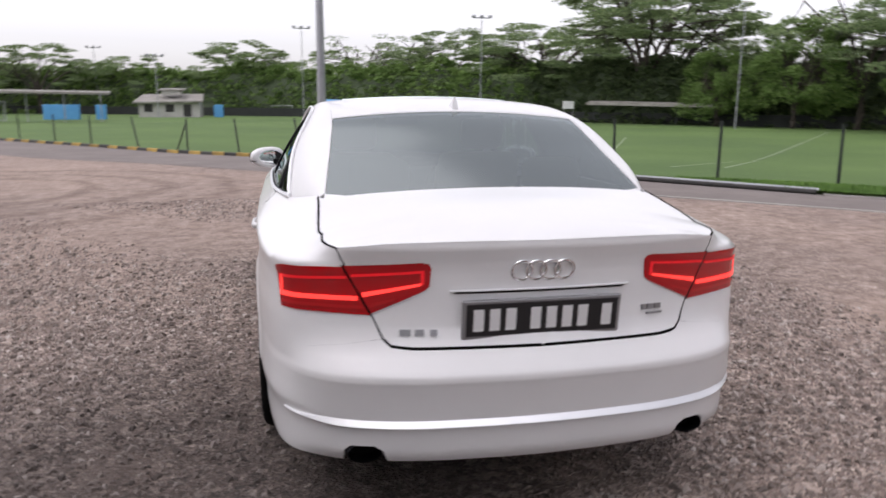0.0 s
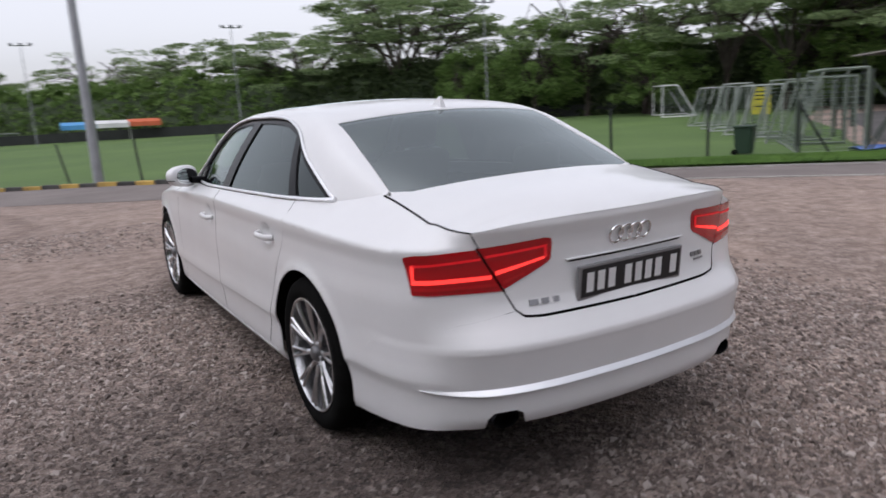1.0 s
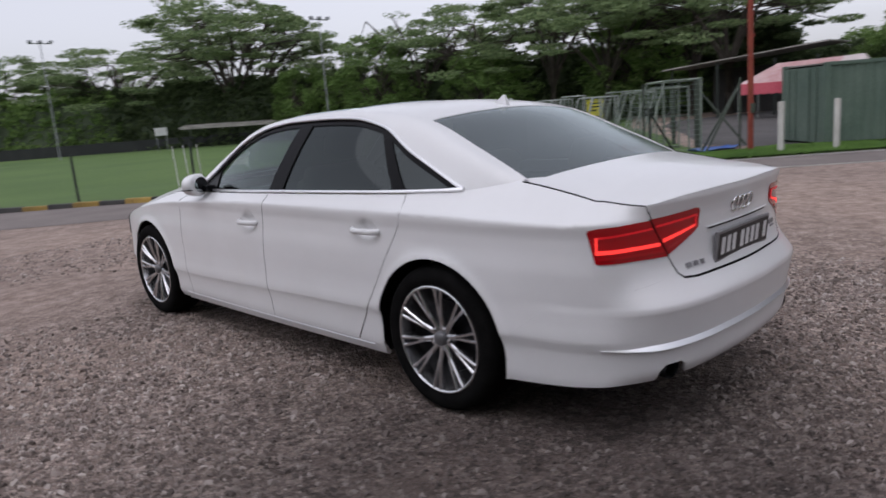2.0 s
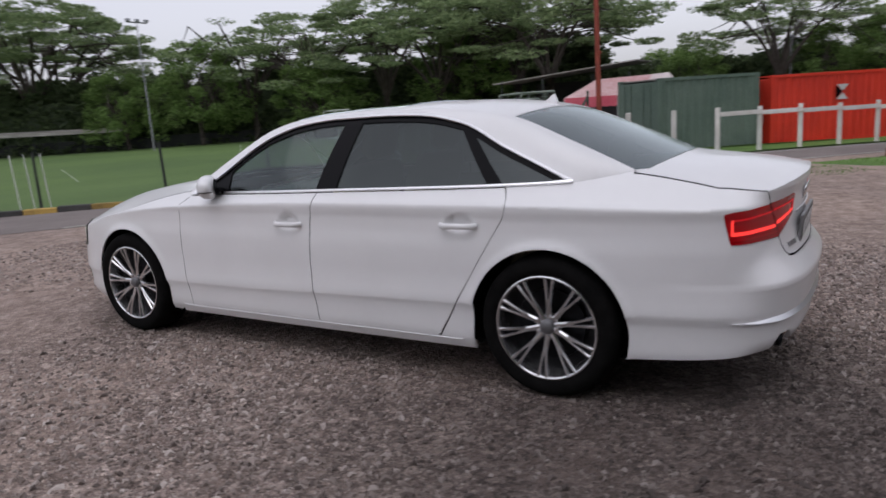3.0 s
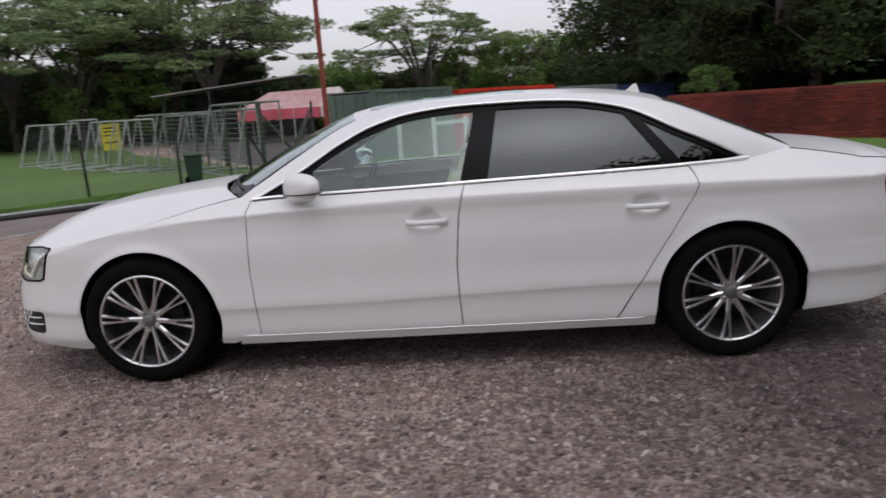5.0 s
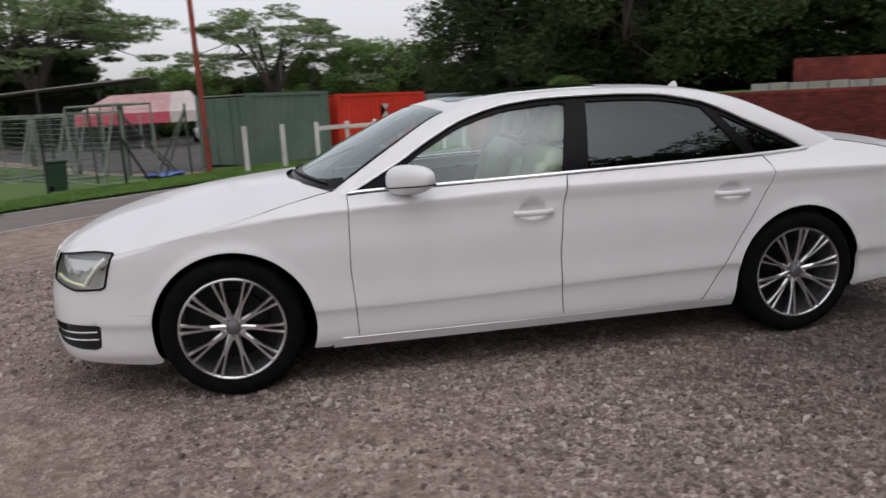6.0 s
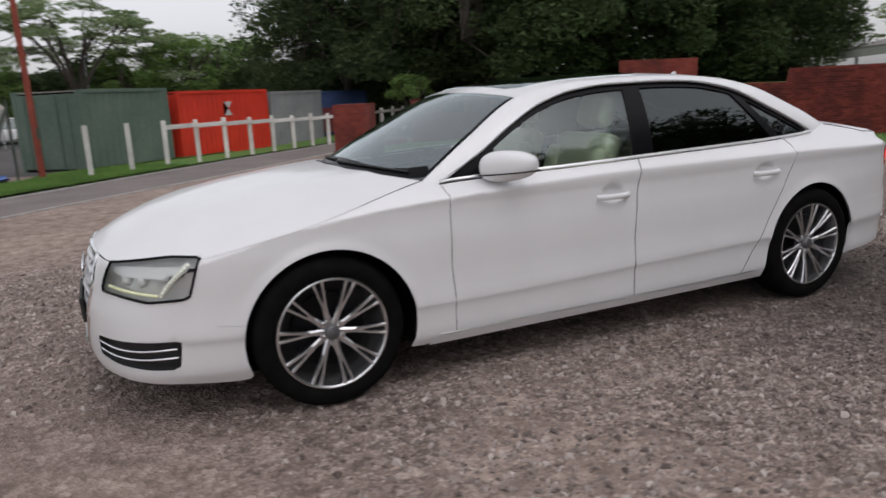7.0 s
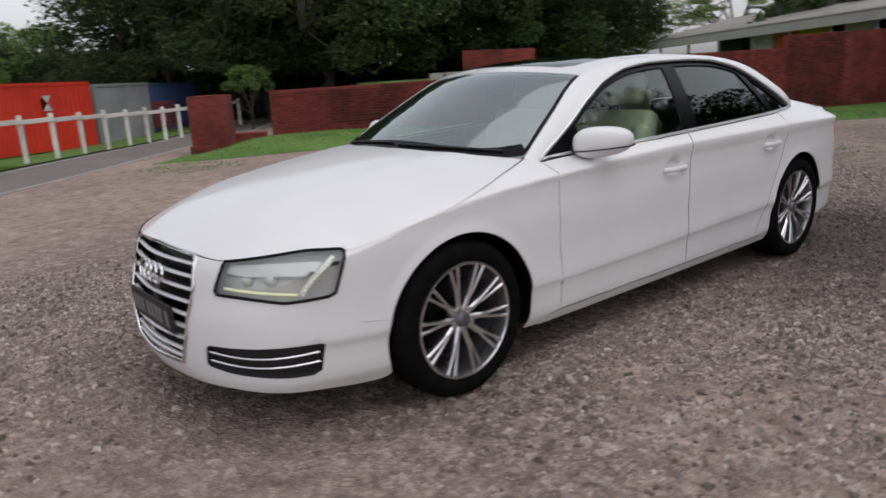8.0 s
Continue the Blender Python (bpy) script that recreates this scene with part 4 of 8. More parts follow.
pane_small = run_top(-1.135, -1.60, 12, 0.030) + run_foot(-1.57, -1.325, 8, 0.014)
surround = sheet(frame_shape, side_map, 0.03, holes=[pane_front, pane_rear, pane_small], gap=0.0, flange=0.012, off=-0.004)
panel("window_surround", surround, M["black"], label="gloss black window pillars and surround")
overlay("window", pane_front, M["glass_front"], -0.012, 0.05, 0.003, side_map, doors_f, "clear front door glass", gap=-0.004)
overlay("window", pane_rear, M["glass_dark"], -0.012, 0.05, 0.003, side_map, doors_r, "dark tinted rear door glass", gap=-0.004)
overlay("quarter_window", pane_small, M["glass_dark"], -0.012, 0.05, 0.003, side_map, None, "dark tinted quarter glass", gap=-0.004)

top_path = [on_side(y, z + 0.003, 0.007) for y, z in run_top(0.935, -1.665, 60)]
foot_path = [on_side(y, float(BELT(y)) + 0.003, 0.006) for y in np.linspace(-1.672, 0.945, 50)]
panel("window_strip", tube(top_path, 0.0085, 8), M["bright"], label="bright window strip")
panel("belt_strip", tube(foot_path, [0.011 if p[1] < -1.60 else 0.0085 for p in foot_path], 6), M["bright"], label="bright belt strip")
sill_path = [skin(arc_y(y), 0.249, 0.004) for y in np.linspace(1.03, -1.10, 40)]
panel("sill_strip", tube(sill_path, 0.0030, 6), M["bright"], label="bright sill strip")

# black band round the windscreen's foot and sides
BAND_FOOT = [(0.0, 1.232), (0.15, 1.228), (0.3, 1.212), (0.43, 1.183), (0.55, 1.142), (0.64, 1.095), (0.70, 1.052), (0.755, 1.0)]
band_side = [(float(ROOF_EDGE(y)) - 0.005, y) for y in np.linspace(0.97, 0.40, 12)]
band_in = [(x - 0.018, y) for x, y in band_side[::-1]] + [(0.70, 0.955), (0.62, 1.030), (0.53, 1.085), (0.42, 1.125), (0.3, 1.152), (0.15, 1.168), (0.0, 1.172)]
panel("screen_band", sheet(BAND_FOOT + band_side + band_in, roof_map, 0.03, gap=0, flange=0, off=0.0005, keep=lambda u, v: u < 1e-4), M["black"], both=True, weld=True, label="black printed band round the windscreen")

# black scuttle under the windscreen, wipers
scuttle = [(0, 1.285), (0.30, 1.26), (0.55, 1.18), (0.735, 1.075), (0.74, 1.00), (0.70, 1.03), (0.55, 1.12), (0.3, 1.19), (0, 1.21)]
panel("scuttle", sheet(scuttle, lambda x, y: roof_map(x, y) * np.array([1, 1, 0]) + np.stack([0 * x, 0 * x, np.minimum(dome(x, y), HOOD_MID(y) - (HOOD_MID(y) - HOOD_RIM(y)) * (np.abs(x) / 0.82) ** 2.4) - 0.012], -1), 0.05, gap=0, flange=0.0, keep=lambda u, v: u < 1e-4), M["black_plastic"], both=True, weld=True)
for x0, x1 in ((0.62, 0.02), (-0.04, -0.66)):
    xs_ = np.linspace(x0, x1, 12)
    pts = [(x, (y := 1.215 - 0.36 * x * x - 0.002 - 0.012 * i / 11), float(dome(x, y)) + 0.008) for i, x in enumerate(xs_)]
    mesh_part("wiper", *tube(pts, 0.007, 6), M["black_plastic"], car, "black wiper blade")

# black beads added in the panel gaps to stand for their shade
def gap_shade(name, path, r, sink, parent=None):
    """A thin black bead for the shade in a gap that follows (outline, height) points of the skin."""
    pts = [skin(p[0], p[1], -sink) for p in path]
    v, f = tube(pts, r, 6)
    for side_of, piece in enumerate((mirrored(v, f), (v, f))):
        mesh_part(name, *piece, M["liner"], parent[side_of] if parent else car)


def finer(path, step=0.03):
    out = []
    for p, q in zip(path, path[1:]):
        k = max(1, int(math.hypot(q[0] - p[0], q[1] - p[1]) / step))
        out += [(p[0] + (q[0] - p[0]) * i / k, p[1] + (q[1] - p[1]) * i / k) for i in range(k)]
    return out + [path[-1]]


gap_shade("boot_seal", finer([*LID_SIDE, LID_CORNER, (lid_mid, 0.80), (lid_low, 0.70), (lid_low - 0.03, 0.678), (lid_low - 0.10, 0.671), (0.004, 0.6685)]), 0.0042, 0.0034)
gap_shade("door_seal", finer([ay(0.953, 0.955), ay(0.957, 0.84), ay(0.964, 0.6), ay(0.95, 0.40), ay(0.945, 0.255)]), 0.0027, 0.0024)
gap_shade("door_seal", finer([ay(-0.192, 0.998), ay(-0.18, 0.96), ay(-0.155, 0.84), ay(-0.135, 0.60), ay(-0.14, 0.40), ay(-0.150, 0.255)]), 0.0034, 0.0028)
gap_shade("door_seal", finer([ay(-1.352, 1.024), ay(-1.372, 0.985), ay(-1.380, 0.94), ay(-1.362, 0.885), ay(-1.18, 0.60), ay(-0.972, 0.265)]), 0.0026, 0.0024)
gap_shade("bonnet_seal", [(a, z) for a, z in SHUT_A], 0.0020, 0.0040)

# ---- the car: lamps ----
def lid_edge(z):
    return float(np.interp(z, [0.70, 0.80, 0.965], [lid_low, lid_mid, lid_top]))


E5 = 0.005
t_in = arc_rear(0.375)
TAIL_OUT = [(lid_edge(0.772) + E5, 0.772), (lid_edge(0.85) + E5, 0.85), (lid_edge(0.928) + E5, 0.926), (arc_y(-2.40), 0.918), (lamp_y, 0.910), (lamp_y + 0.004, 0.900), ay(-2.385, 0.785), (arc_y(-2.385) - 0.006, 0.777)]
TAIL_IN = [(lid_edge(0.776) - E5, 0.778), (lid_edge(0.85) - E5, 0.85), (lid_edge(0.928) - E5, 0.930), (t_in + 0.03, 0.944), (t_in + 0.004, 0.940), (t_in - 0.004, 0.925), (t_in + 0.002, 0.866), (t_in + 0.02, 0.852)]
tail_l, tail_r = overlay("tail_lamp", TAIL_OUT, M["red_dark"], 0.004, 0.02, 0.012, label="red wrap-round tail lamp, lit")
tin_l, tin_r = overlay("tail_lamp", TAIL_IN, M["red_dark"], 0.004, 0.02, 0.012, label="red tail lamp on the boot lid, lit")


overlay("lamp_gap", [(lid_edge(0.772) - 0.006, 0.770), (lid_edge(0.85) - 0.006, 0.85), (lid_edge(0.93) - 0.006, 0.932), (lid_edge(0.93) + 0.006, 0.932), (lid_edge(0.85) + 0.006, 0.85), (lid_edge(0.772) + 0.006, 0.770)], M["liner"], 0.0025, 0.02, 0.004, parent=(tail_l, tail_r))


def band(a0, a1, z0, z1, w0, w1=None, n=12):
    w1 = w1 or w0
    lo = [(a0 + (a1 - a0) * i / n, z0 + (z1 - z0) * i / n - (w0 + (w1 - w0) * i / n) / 2) for i in range(n + 1)]
    hi = [(p[0], p[1] + (w0 + (w1 - w0) * i / n)) for i, p in enumerate(lo)]
    return lo + hi[::-1]


end_o = lamp_y
for o_l, o_r, bands in ((tail_l, tail_r, ((lid_edge(0.83) + 0.012, end_o - 0.028, 0.826, 0.822, 0.013, 0.015, "red_glow"), (lid_edge(0.89) + 0.012, end_o - 0.026, 0.893, 0.880, 0.008, 0.009, "red_soft"), (lid_edge(0.80) + 0.012, end_o - 0.035, 0.797, 0.797, 0.010, 0.010, "red_lamp"), (end_o - 0.037, end_o - 0.028, 0.854, 0.850, 0.066, 0.062, "red_glow"))),
                        (tin_l, tin_r, ((t_in + 0.03, lid_edge(0.84) - 0.014, 0.874, 0.838, 0.007, 0.014, "red_glow"), (t_in + 0.02, lid_edge(0.90) - 0.014, 0.916, 0.899, 0.008, 0.009, "red_soft"), (t_in + 0.020, t_in + 0.032, 0.895, 0.895, 0.044, 0.044, "red_soft"), (t_in + 0.12, lid_edge(0.80) - 0.014, 0.826, 0.803, 0.008, 0.012, "red_lamp")))):
    for a0, a1, z0, z1, w0, w1, m in bands:
        overlay("light_strip", band(a0, a1, z0, z1, w0, w1), M[m], 0.0075, 0.02, 0.004, parent=(o_l, o_r))

s_end = arc_rear(0.845)
strip = [(a, 0.430 + 0.0095 * min(1, (s_end - a) * 4)) for a in np.linspace(0, s_end, 26)] + [(a, 0.429 - 0.0095 * min(1, (s_end - a) * 4)) for a in np.linspace(s_end - 0.004, 0, 26)]
panel("bumper_strip", sheet(strip, lambda a, z: skin(a, z, 0.018 - 0.85 * (z - 0.417)), 0.01, gap=0, flange=0.012, keep=MID_R), M["bright"], both=True, weld=True, label="bright strip across the rear bumper")


def ring(centre, normal, r, thick, sides=28, flat=0.5):
    q = Vector(normal).to_track_quat("Z", "Y").to_matrix()
    v, f = [], []
    for i in range(sides):
        a = 2 * math.pi * i / sides
        for k in range(8):
            b = 2 * math.pi * k / 8
            p = Vector(((r + thick * math.cos(b)) * math.cos(a), (r + thick * math.cos(b)) * math.sin(a), thick * flat * 2 * math.sin(b)))
            v.append(tuple(q @ p + Vector(centre)))
    for i in range(sides):
        for k in range(8):
            f.append((i * 8 + k, ((i + 1) % sides) * 8 + k, ((i + 1) % sides) * 8 + (k + 1) % 8, i * 8 + (k + 1) % 8))
    return v, f


def on_skin(a_signed, z, off, rear=True):
    a = abs(a_signed) if rear else LENGTH - abs(a_signed)
    p = skin(a, z, off)
    return np.array([math.copysign(p[0], a_signed) if a_signed else 0.0, p[1], p[2]])


for i in range(4):
    s = (i - 1.5) * 0.049
    mesh_part("badge_ring", *ring(on_skin(s, 0.912, 0.006), (0.12 * s, -1, -0.28), 0.033, 0.0050), M["chrome"], boot_lid, "chrome ring badge")


def bars(name, spots, mat, parent, rear=True, off=0.003, deep=0.003, label=""):
    """Flat bars on the skin: (distance from the middle, height, width, tallness)."""
    for s, z, w, h in spots:
        bm = bmesh.new()
        p, q = Vector(on_skin(s - w / 2, z, off, rear)), Vector(on_skin(s + w / 2, z, off, rear))
        mid, d = (p + q) / 2, (q - p).normalized()
        up = Vector(on_skin(s, z + h / 2, off, rear)) - Vector(on_skin(s, z - h / 2, off, rear))
        up.normalize()
        m = Matrix((d, up, d.cross(up))).transposed().to_4x4()
        m.translation = mid
        box(bm, (-w / 2, -h / 2, -deep), (w / 2, h / 2, deep), 0.0, m)
        part(name, bm, mat, parent, label)


bars("badge_bar", [(-0.462, 0.718, 0.034, 0.020), (-0.412, 0.718, 0.028, 0.020), (-0.364, 0.717, 0.022, 0.020)], M["plate_rim"], boot_lid, label="small chrome lettering")
bars("badge_bar", [(0.382, 0.762, 0.020, 0.018), (0.410, 0.762, 0.024, 0.018), (0.440, 0.762, 0.022, 0.018), (0.425, 0.740, 0.060, 0.006)], M["plate_rim"], boot_lid, label="small chrome lettering")


def number_plate(centre, tilt, parent, turn=0.0, label="", size=1.0, rim_mat="plate_rim", mark="plate_white"):
    m = pose(*centre, 90 - tilt, 0, turn) @ Matrix.Diagonal((size, size * 1.10, 1, 1))
    bm = bmesh.new()
    box(bm, (-0.268, -0.060, -0.012), (0.268, 0.060, 0.004), 0.004, m)
    rim = part("number_plate", bm, M[rim_mat], parent, label)
    bm = bmesh.new()
    box(bm, (-0.256, -0.050, 0.003), (0.256, 0.050, 0.0055), 0.0, m)
    part("plate_face", bm, M["plate"], rim)
    for i in range(8):
        x = -0.228 + i * 0.0535 + (0.030 if i > 2 else 0) + (0.030 if i > 6 else 0)
        bm = bmesh.new()
        box(bm, (x - 0.004, -0.034, 0.005), (x + 0.030, 0.034, 0.0068), 0.0, m)
        part("plate_bar", bm, M[mark], rim)
    return rim


pz = skin(0.0, 0.757)
number_plate((0, float(pz[1]) - 0.012, 0.757), -6, boot_lid, 0, "black number plate in a grey rim")

# ledge over the plate; the shade of its hand recess is a flat black strip
ledge = [(a, 0.8455) for a in np.linspace(0, 0.285, 14)] + [(0.300, 0.8425)] + [(a, 0.8395) for a in np.linspace(0.285, 0, 14)]
panel("grip_recess", sheet(ledge, skin, 0.02, gap=0, flange=0.006, off=0.003, keep=MID_R), M["liner"], both=True, label="dark hand recess above the plate", parent=boot_lid)
brow_line = [on_skin(a, 0.850, 0.006) for a in np.linspace(-0.31, 0.31, 30)]
mesh_part("grip_ledge", *tube(brow_line, 0.0035, 8), M["paint"], boot_lid)

# exhausts
for sx in (-1, 1):
    c = Vector((sx * 0.578, -2.552, 0.312))
    prof = [(0.052, 0.16), (0.052, 0.0), (0.049, -0.006), (0.045, 0.0), (0.045, 0.15)]
    v, f = lathe(prof, 28)
    v = [(p[0] * 1.15 + c.x, c.y + p[2], p[1] * 0.72 + c.z) for p in v]
    tip = mesh_part("exhaust_tip", v, f, M["disc"], car, "oval chrome exhaust tip")
    bm = bmesh.new()
    bmesh.ops.create_circle(bm, cap_ends=True, segments=24, radius=0.046, matrix=Matrix.Translation(c + Vector((0, 0.05, 0))) @ Matrix.Diagonal((1.15, 1, 0.72, 1)) @ pose(0, 0, 0, 90))
    part("bore", bm, M["liner"], tip)

# ---- the car: nose ----
def half_w(z):
    return float(np.interp(z, [0.272, 0.285, 0.42, 0.60, 0.722, 0.738], [0.26, 0.275, 0.33, 0.372, 0.362, 0.335]))


back = GRILLE
grille = panel("grille", sheet(back, skin, 0.05, gap=-0.01, flange=0.0, off=-0.055, keep=MID_F), M["black"], both=True, weld=True, label="black grille with bright slats")
loop = [on_skin(LENGTH - p[0], p[1], 0.003, False) for p in resample(GRILLE, 0.03) if p[0] < LENGTH - 1e-6]
loop_l = [np.array([-p[0], p[1], p[2]]) for p in loop]
mesh_part("grille_rim", *tube(loop + loop_l[::-1], 0.009, 8, True), M["chrome"], grille, "chrome grille surround")
for z in (0.700, 0.650, 0.598, 0.546, 0.494, 0.442, 0.390, 0.338, 0.304):
    w = half_w(z) - 0.006
    v, f = [], []
    ss = np.linspace(-w, w, 22)
    section = ((-0.001, -0.0070), (0.004, -0.004), (0.005, 0.0), (0.001, 0.0050), (-0.006, 0.007), (-0.014, 0.006), (-0.012, -0.004))
    for s in ss:
        for out, up in section:
            p = on_skin(s, z, out - 0.006, False)
            v.append((p[0], p[1], z + up))
    m = len(section)
    for i in range(len(ss) - 1):
        for k in range(m):
            f.append((i * m + k, i * m + (k + 1) % m, i * m + m + (k + 1) % m, i * m + m + k))
    mesh_part("slat", v, f, M["slat"], grille, angle=60)
for i in range(4):
    s = (i - 1.5) * 0.063
    mesh_part("badge_ring", *ring(on_skin(s, 0.632, 0.012, False), (0.15 * s, 1, 0.25), 0.042, 0.006), M["chrome"], grille, "chrome ring badge")
fz = skin(LENGTH, 0.465)
number_plate((0, float(fz[1]) - 0.004, 0.462), -3, car, 180, "black front number plate", 0.92, "black_plastic", "plate_dim")

for sgn in (0, 1):
    flip = mirrored if sgn == 0 else (lambda v, f: (v, f))
    bucket = sheet(HEADLAMP, skin, 0.025, gap=-0.004, flange=-0.055, off=-0.055)
    lamp = mesh_part("headlamp", *flip(*bucket), M["lamp_inside"], car, "clear headlamp with an LED edge strip")
    rim_p = [skin(p[0], p[1], 0.001) for p in resample(HEADLAMP, 0.025)]
    mesh_part("lamp_rim", *flip(*tube(rim_p, 0.0062, 6, True)), M["black"], lamp)
    mesh_part("lamp_cover", *flip(*sheet(HEADLAMP, skin, 0.03, gap=0.002, flange=0.0, off=0.001)), M["lamp_glass"], lamp)
    f_in, f_out = hl_in, hl_out
    brow = [nose(f_in + 0.06, 0.722), nose(f_in + 0.05, 0.685), nose(f_in + 0.16, 0.676), nose(f_out - 0.15, 0.690), nose(f_out - 0.10, 0.738)]
    mesh_part("lamp_brow", *flip(*sheet(brow, skin, 0.03, gap=0, flange=0.03, off=-0.022)), M["lamp_inside"], lamp)
    for fx, zz, rr in ((f_in + 0.14, 0.650, 0.030), (f_in + 0.265, 0.655, 0.032)):
        c = skin(LENGTH - fx, zz, -0.058)
        bm = bmesh.new()
        bmesh.ops.create_uvsphere(bm, u_segments=20, v_segments=12, radius=rr, matrix=Matrix.Translation(c * np.array([-1 if sgn == 0 else 1, 1, 1])))
        part("lens", bm, M["lamp_inside"], lamp, shade=True)
    span = f_out - f_in
    low = [(f_in + span * (0.09 + 0.57 * i / 15), 0.622 - 0.018 * i / 15) for i in range(16)]
    rise = [(f_in + span * (0.69 + 0.23 * i / 10), 0.605 + 0.132 * (i / 10) ** 0.85) for i in range(11)]
    guide = [skin(LENGTH - fx, zz, -0.014) for fx, zz in low]
    mesh_part("light_guide", *flip(*tube(guide, 0.0072, 6)), M["led_low"], lamp, "pale yellow light guide strip, lit")
    guide = [skin(LENGTH - fx, zz, -0.016) for fx, zz in rise]
    mesh_part("light_guide", *flip(*tube(guide, 0.013, 8)), M["guide"], lamp, "pale light guide strip")
    for fx, zz in rise:
        c = skin(LENGTH - fx, zz, -0.003) * np.array([-1 if sgn == 0 else 1, 1, 1])
        bm = bmesh.new()
        bmesh.ops.create_icosphere(bm, subdivisions=1, radius=0.0042, matrix=Matrix.Translation(c))
        part("led", bm, M["led"], lamp)
    vent = mesh_part("bumper_vent", *flip(*sheet(FOG, skin, 0.03, gap=-0.004, flange=-0.045, off=-0.045)), M["black_plastic"], car, "black lower vent with bright bars")
    for k, (z_in, z_out) in enumerate(((0.366, 0.372), (0.331, 0.332))):
        pts = [skin(LENGTH - (fog_in + 0.002 + (fog_out - fog_in - 0.030) * i / 14), z_in + (z_out - z_in) * (i / 14) - 0.012 * math.sin(math.pi * i / 14), -0.002) for i in range(15)]
        mesh_part("vent_bar", *flip(*tube(pts, 0.005, 6)), M["chrome"], vent)

# ---- the car: mirrors, handles, aerial ----
M["mirror"] = material("mirror_silver", (0.75, 0.77, 0.78), 0.03, 1.0)
for sx in (-1, 1):
    # the housing runs outwards and back from the door
    long_ = Vector((sx * 0.73, -0.68, 0.05)).normalized()
    thin_ = Vector((sx * 0.68, 0.73, 0.0)).normalized()
    hub = Vector((sx * 0.945, 0.637, 1.034))

    def housing(u, t, z):
        return hub + long_ * (u * 0.148) + thin_ * (t * (0.068 if t > 0 else 0.040)) + Vector((0, 0, z * (0.074 - 0.010 * u)))

    bm = bmesh.new()
    bmesh.ops.create_uvsphere(bm, u_segments=32, v_segments=20, radius=1)
    for v in bm.verts:
        x, y, z = (math.copysign(abs(q) ** 0.80, q) for q in v.co)
        v.co = housing(x, y, z)
    shell = part("door_mirror", bm, M["paint"], (fd_left, fd_right)[sx > 0], shade=True, angle=80, label="white door mirror")
    bm = bmesh.new()
    bmesh.ops.create_uvsphere(bm, u_segments=24, v_segments=12, radius=1)
    for v in bm.verts:
        x, y, z = v.co
        v.co = hub + long_ * (x * 0.115 + 0.008) - thin_ * (0.040 + 0.003 * y) + Vector((0, 0, z * 0.055))
    part("mirror_glass", bm, M["mirror"], shell, shade=True)
    pts = [(sx * (0.765 + 0.020 * i), 0.70 - 0.009 * i, 0.985 + 0.003 * i) for i in range(8)]
    mesh_part("mirror_arm", *tube(pts, 0.026, 10, flat=1.3), M["black"], shell)
    line = [housing(1.015 * math.copysign(abs(math.cos(a)) ** 0.8, math.cos(a)), 1.02 * math.copysign(abs(math.sin(a)) ** 0.8, math.sin(a)), -0.42) for a in np.linspace(-0.6, 3.0, 26)]
    mesh_part("mirror_line", *tube(line, 0.0035, 6), M["black"], shell)
    for door, y0, y1, z in (((fd_left, fd_right)[sx > 0], 0.112, -0.092, 0.824), ((rd_left, rd_right)[sx > 0], -1.018, -1.222, 0.846)):
        pts, rad = [], []
        for t in np.linspace(0, 1, 16):
            lift = 0.026 * min(1, 6 * t, 6 * (1 - t)) ** 0.6
            y_ = y0 + (y1 - y0) * t
            p = skin(arc_y(y_), z, 0.004 + lift + 0.030 * math.exp(-abs((y_ - (y0 + y1) / 2) / 0.066) ** 4.4))
            pts.append((p[0] * sx, p[1], p[2]))
            rad.append(0.0150)
        grip = mesh_part("door_handle", *tube(pts, rad, 10, flat=0.7), M["paint"], door, "white bow door handle")
        shine = [(p[0] + sx * 0.008, p[1], p[2] - 0.004) for p in pts[2:-2]]
        mesh_part("handle_strip", *tube(shine, 0.0015, 6), M["chrome"], grip)

bm = bmesh.new()
zf = float(dome(0.0, -1.24))
prof = [(-1.17, zf - 0.004), (-1.225, zf + 0.012), (-1.262, zf + 0.045), (-1.280, zf + 0.046), (-1.288, zf + 0.02), (-1.30, zf - 0.022)]
ring_l = [bm.verts.new((-0.016 * (1 - 0.75 * max(0, (z - zf) / 0.046)), y, z)) for y, z in prof]
ring_r = [bm.verts.new((0.016 * (1 - 0.75 * max(0, (z - zf) / 0.046)), y, z)) for y, z in prof]
bm.faces.new(ring_l), bm.faces.new(ring_r[::-1])
for i in range(len(prof)):
    j = (i + 1) % len(prof)
    bm.faces.new((ring_l[i], ring_l[j], ring_r[j], ring_r[i]))
part("aerial_fin", bm, M["paint"], car, "white roof aerial fin", shade=True)

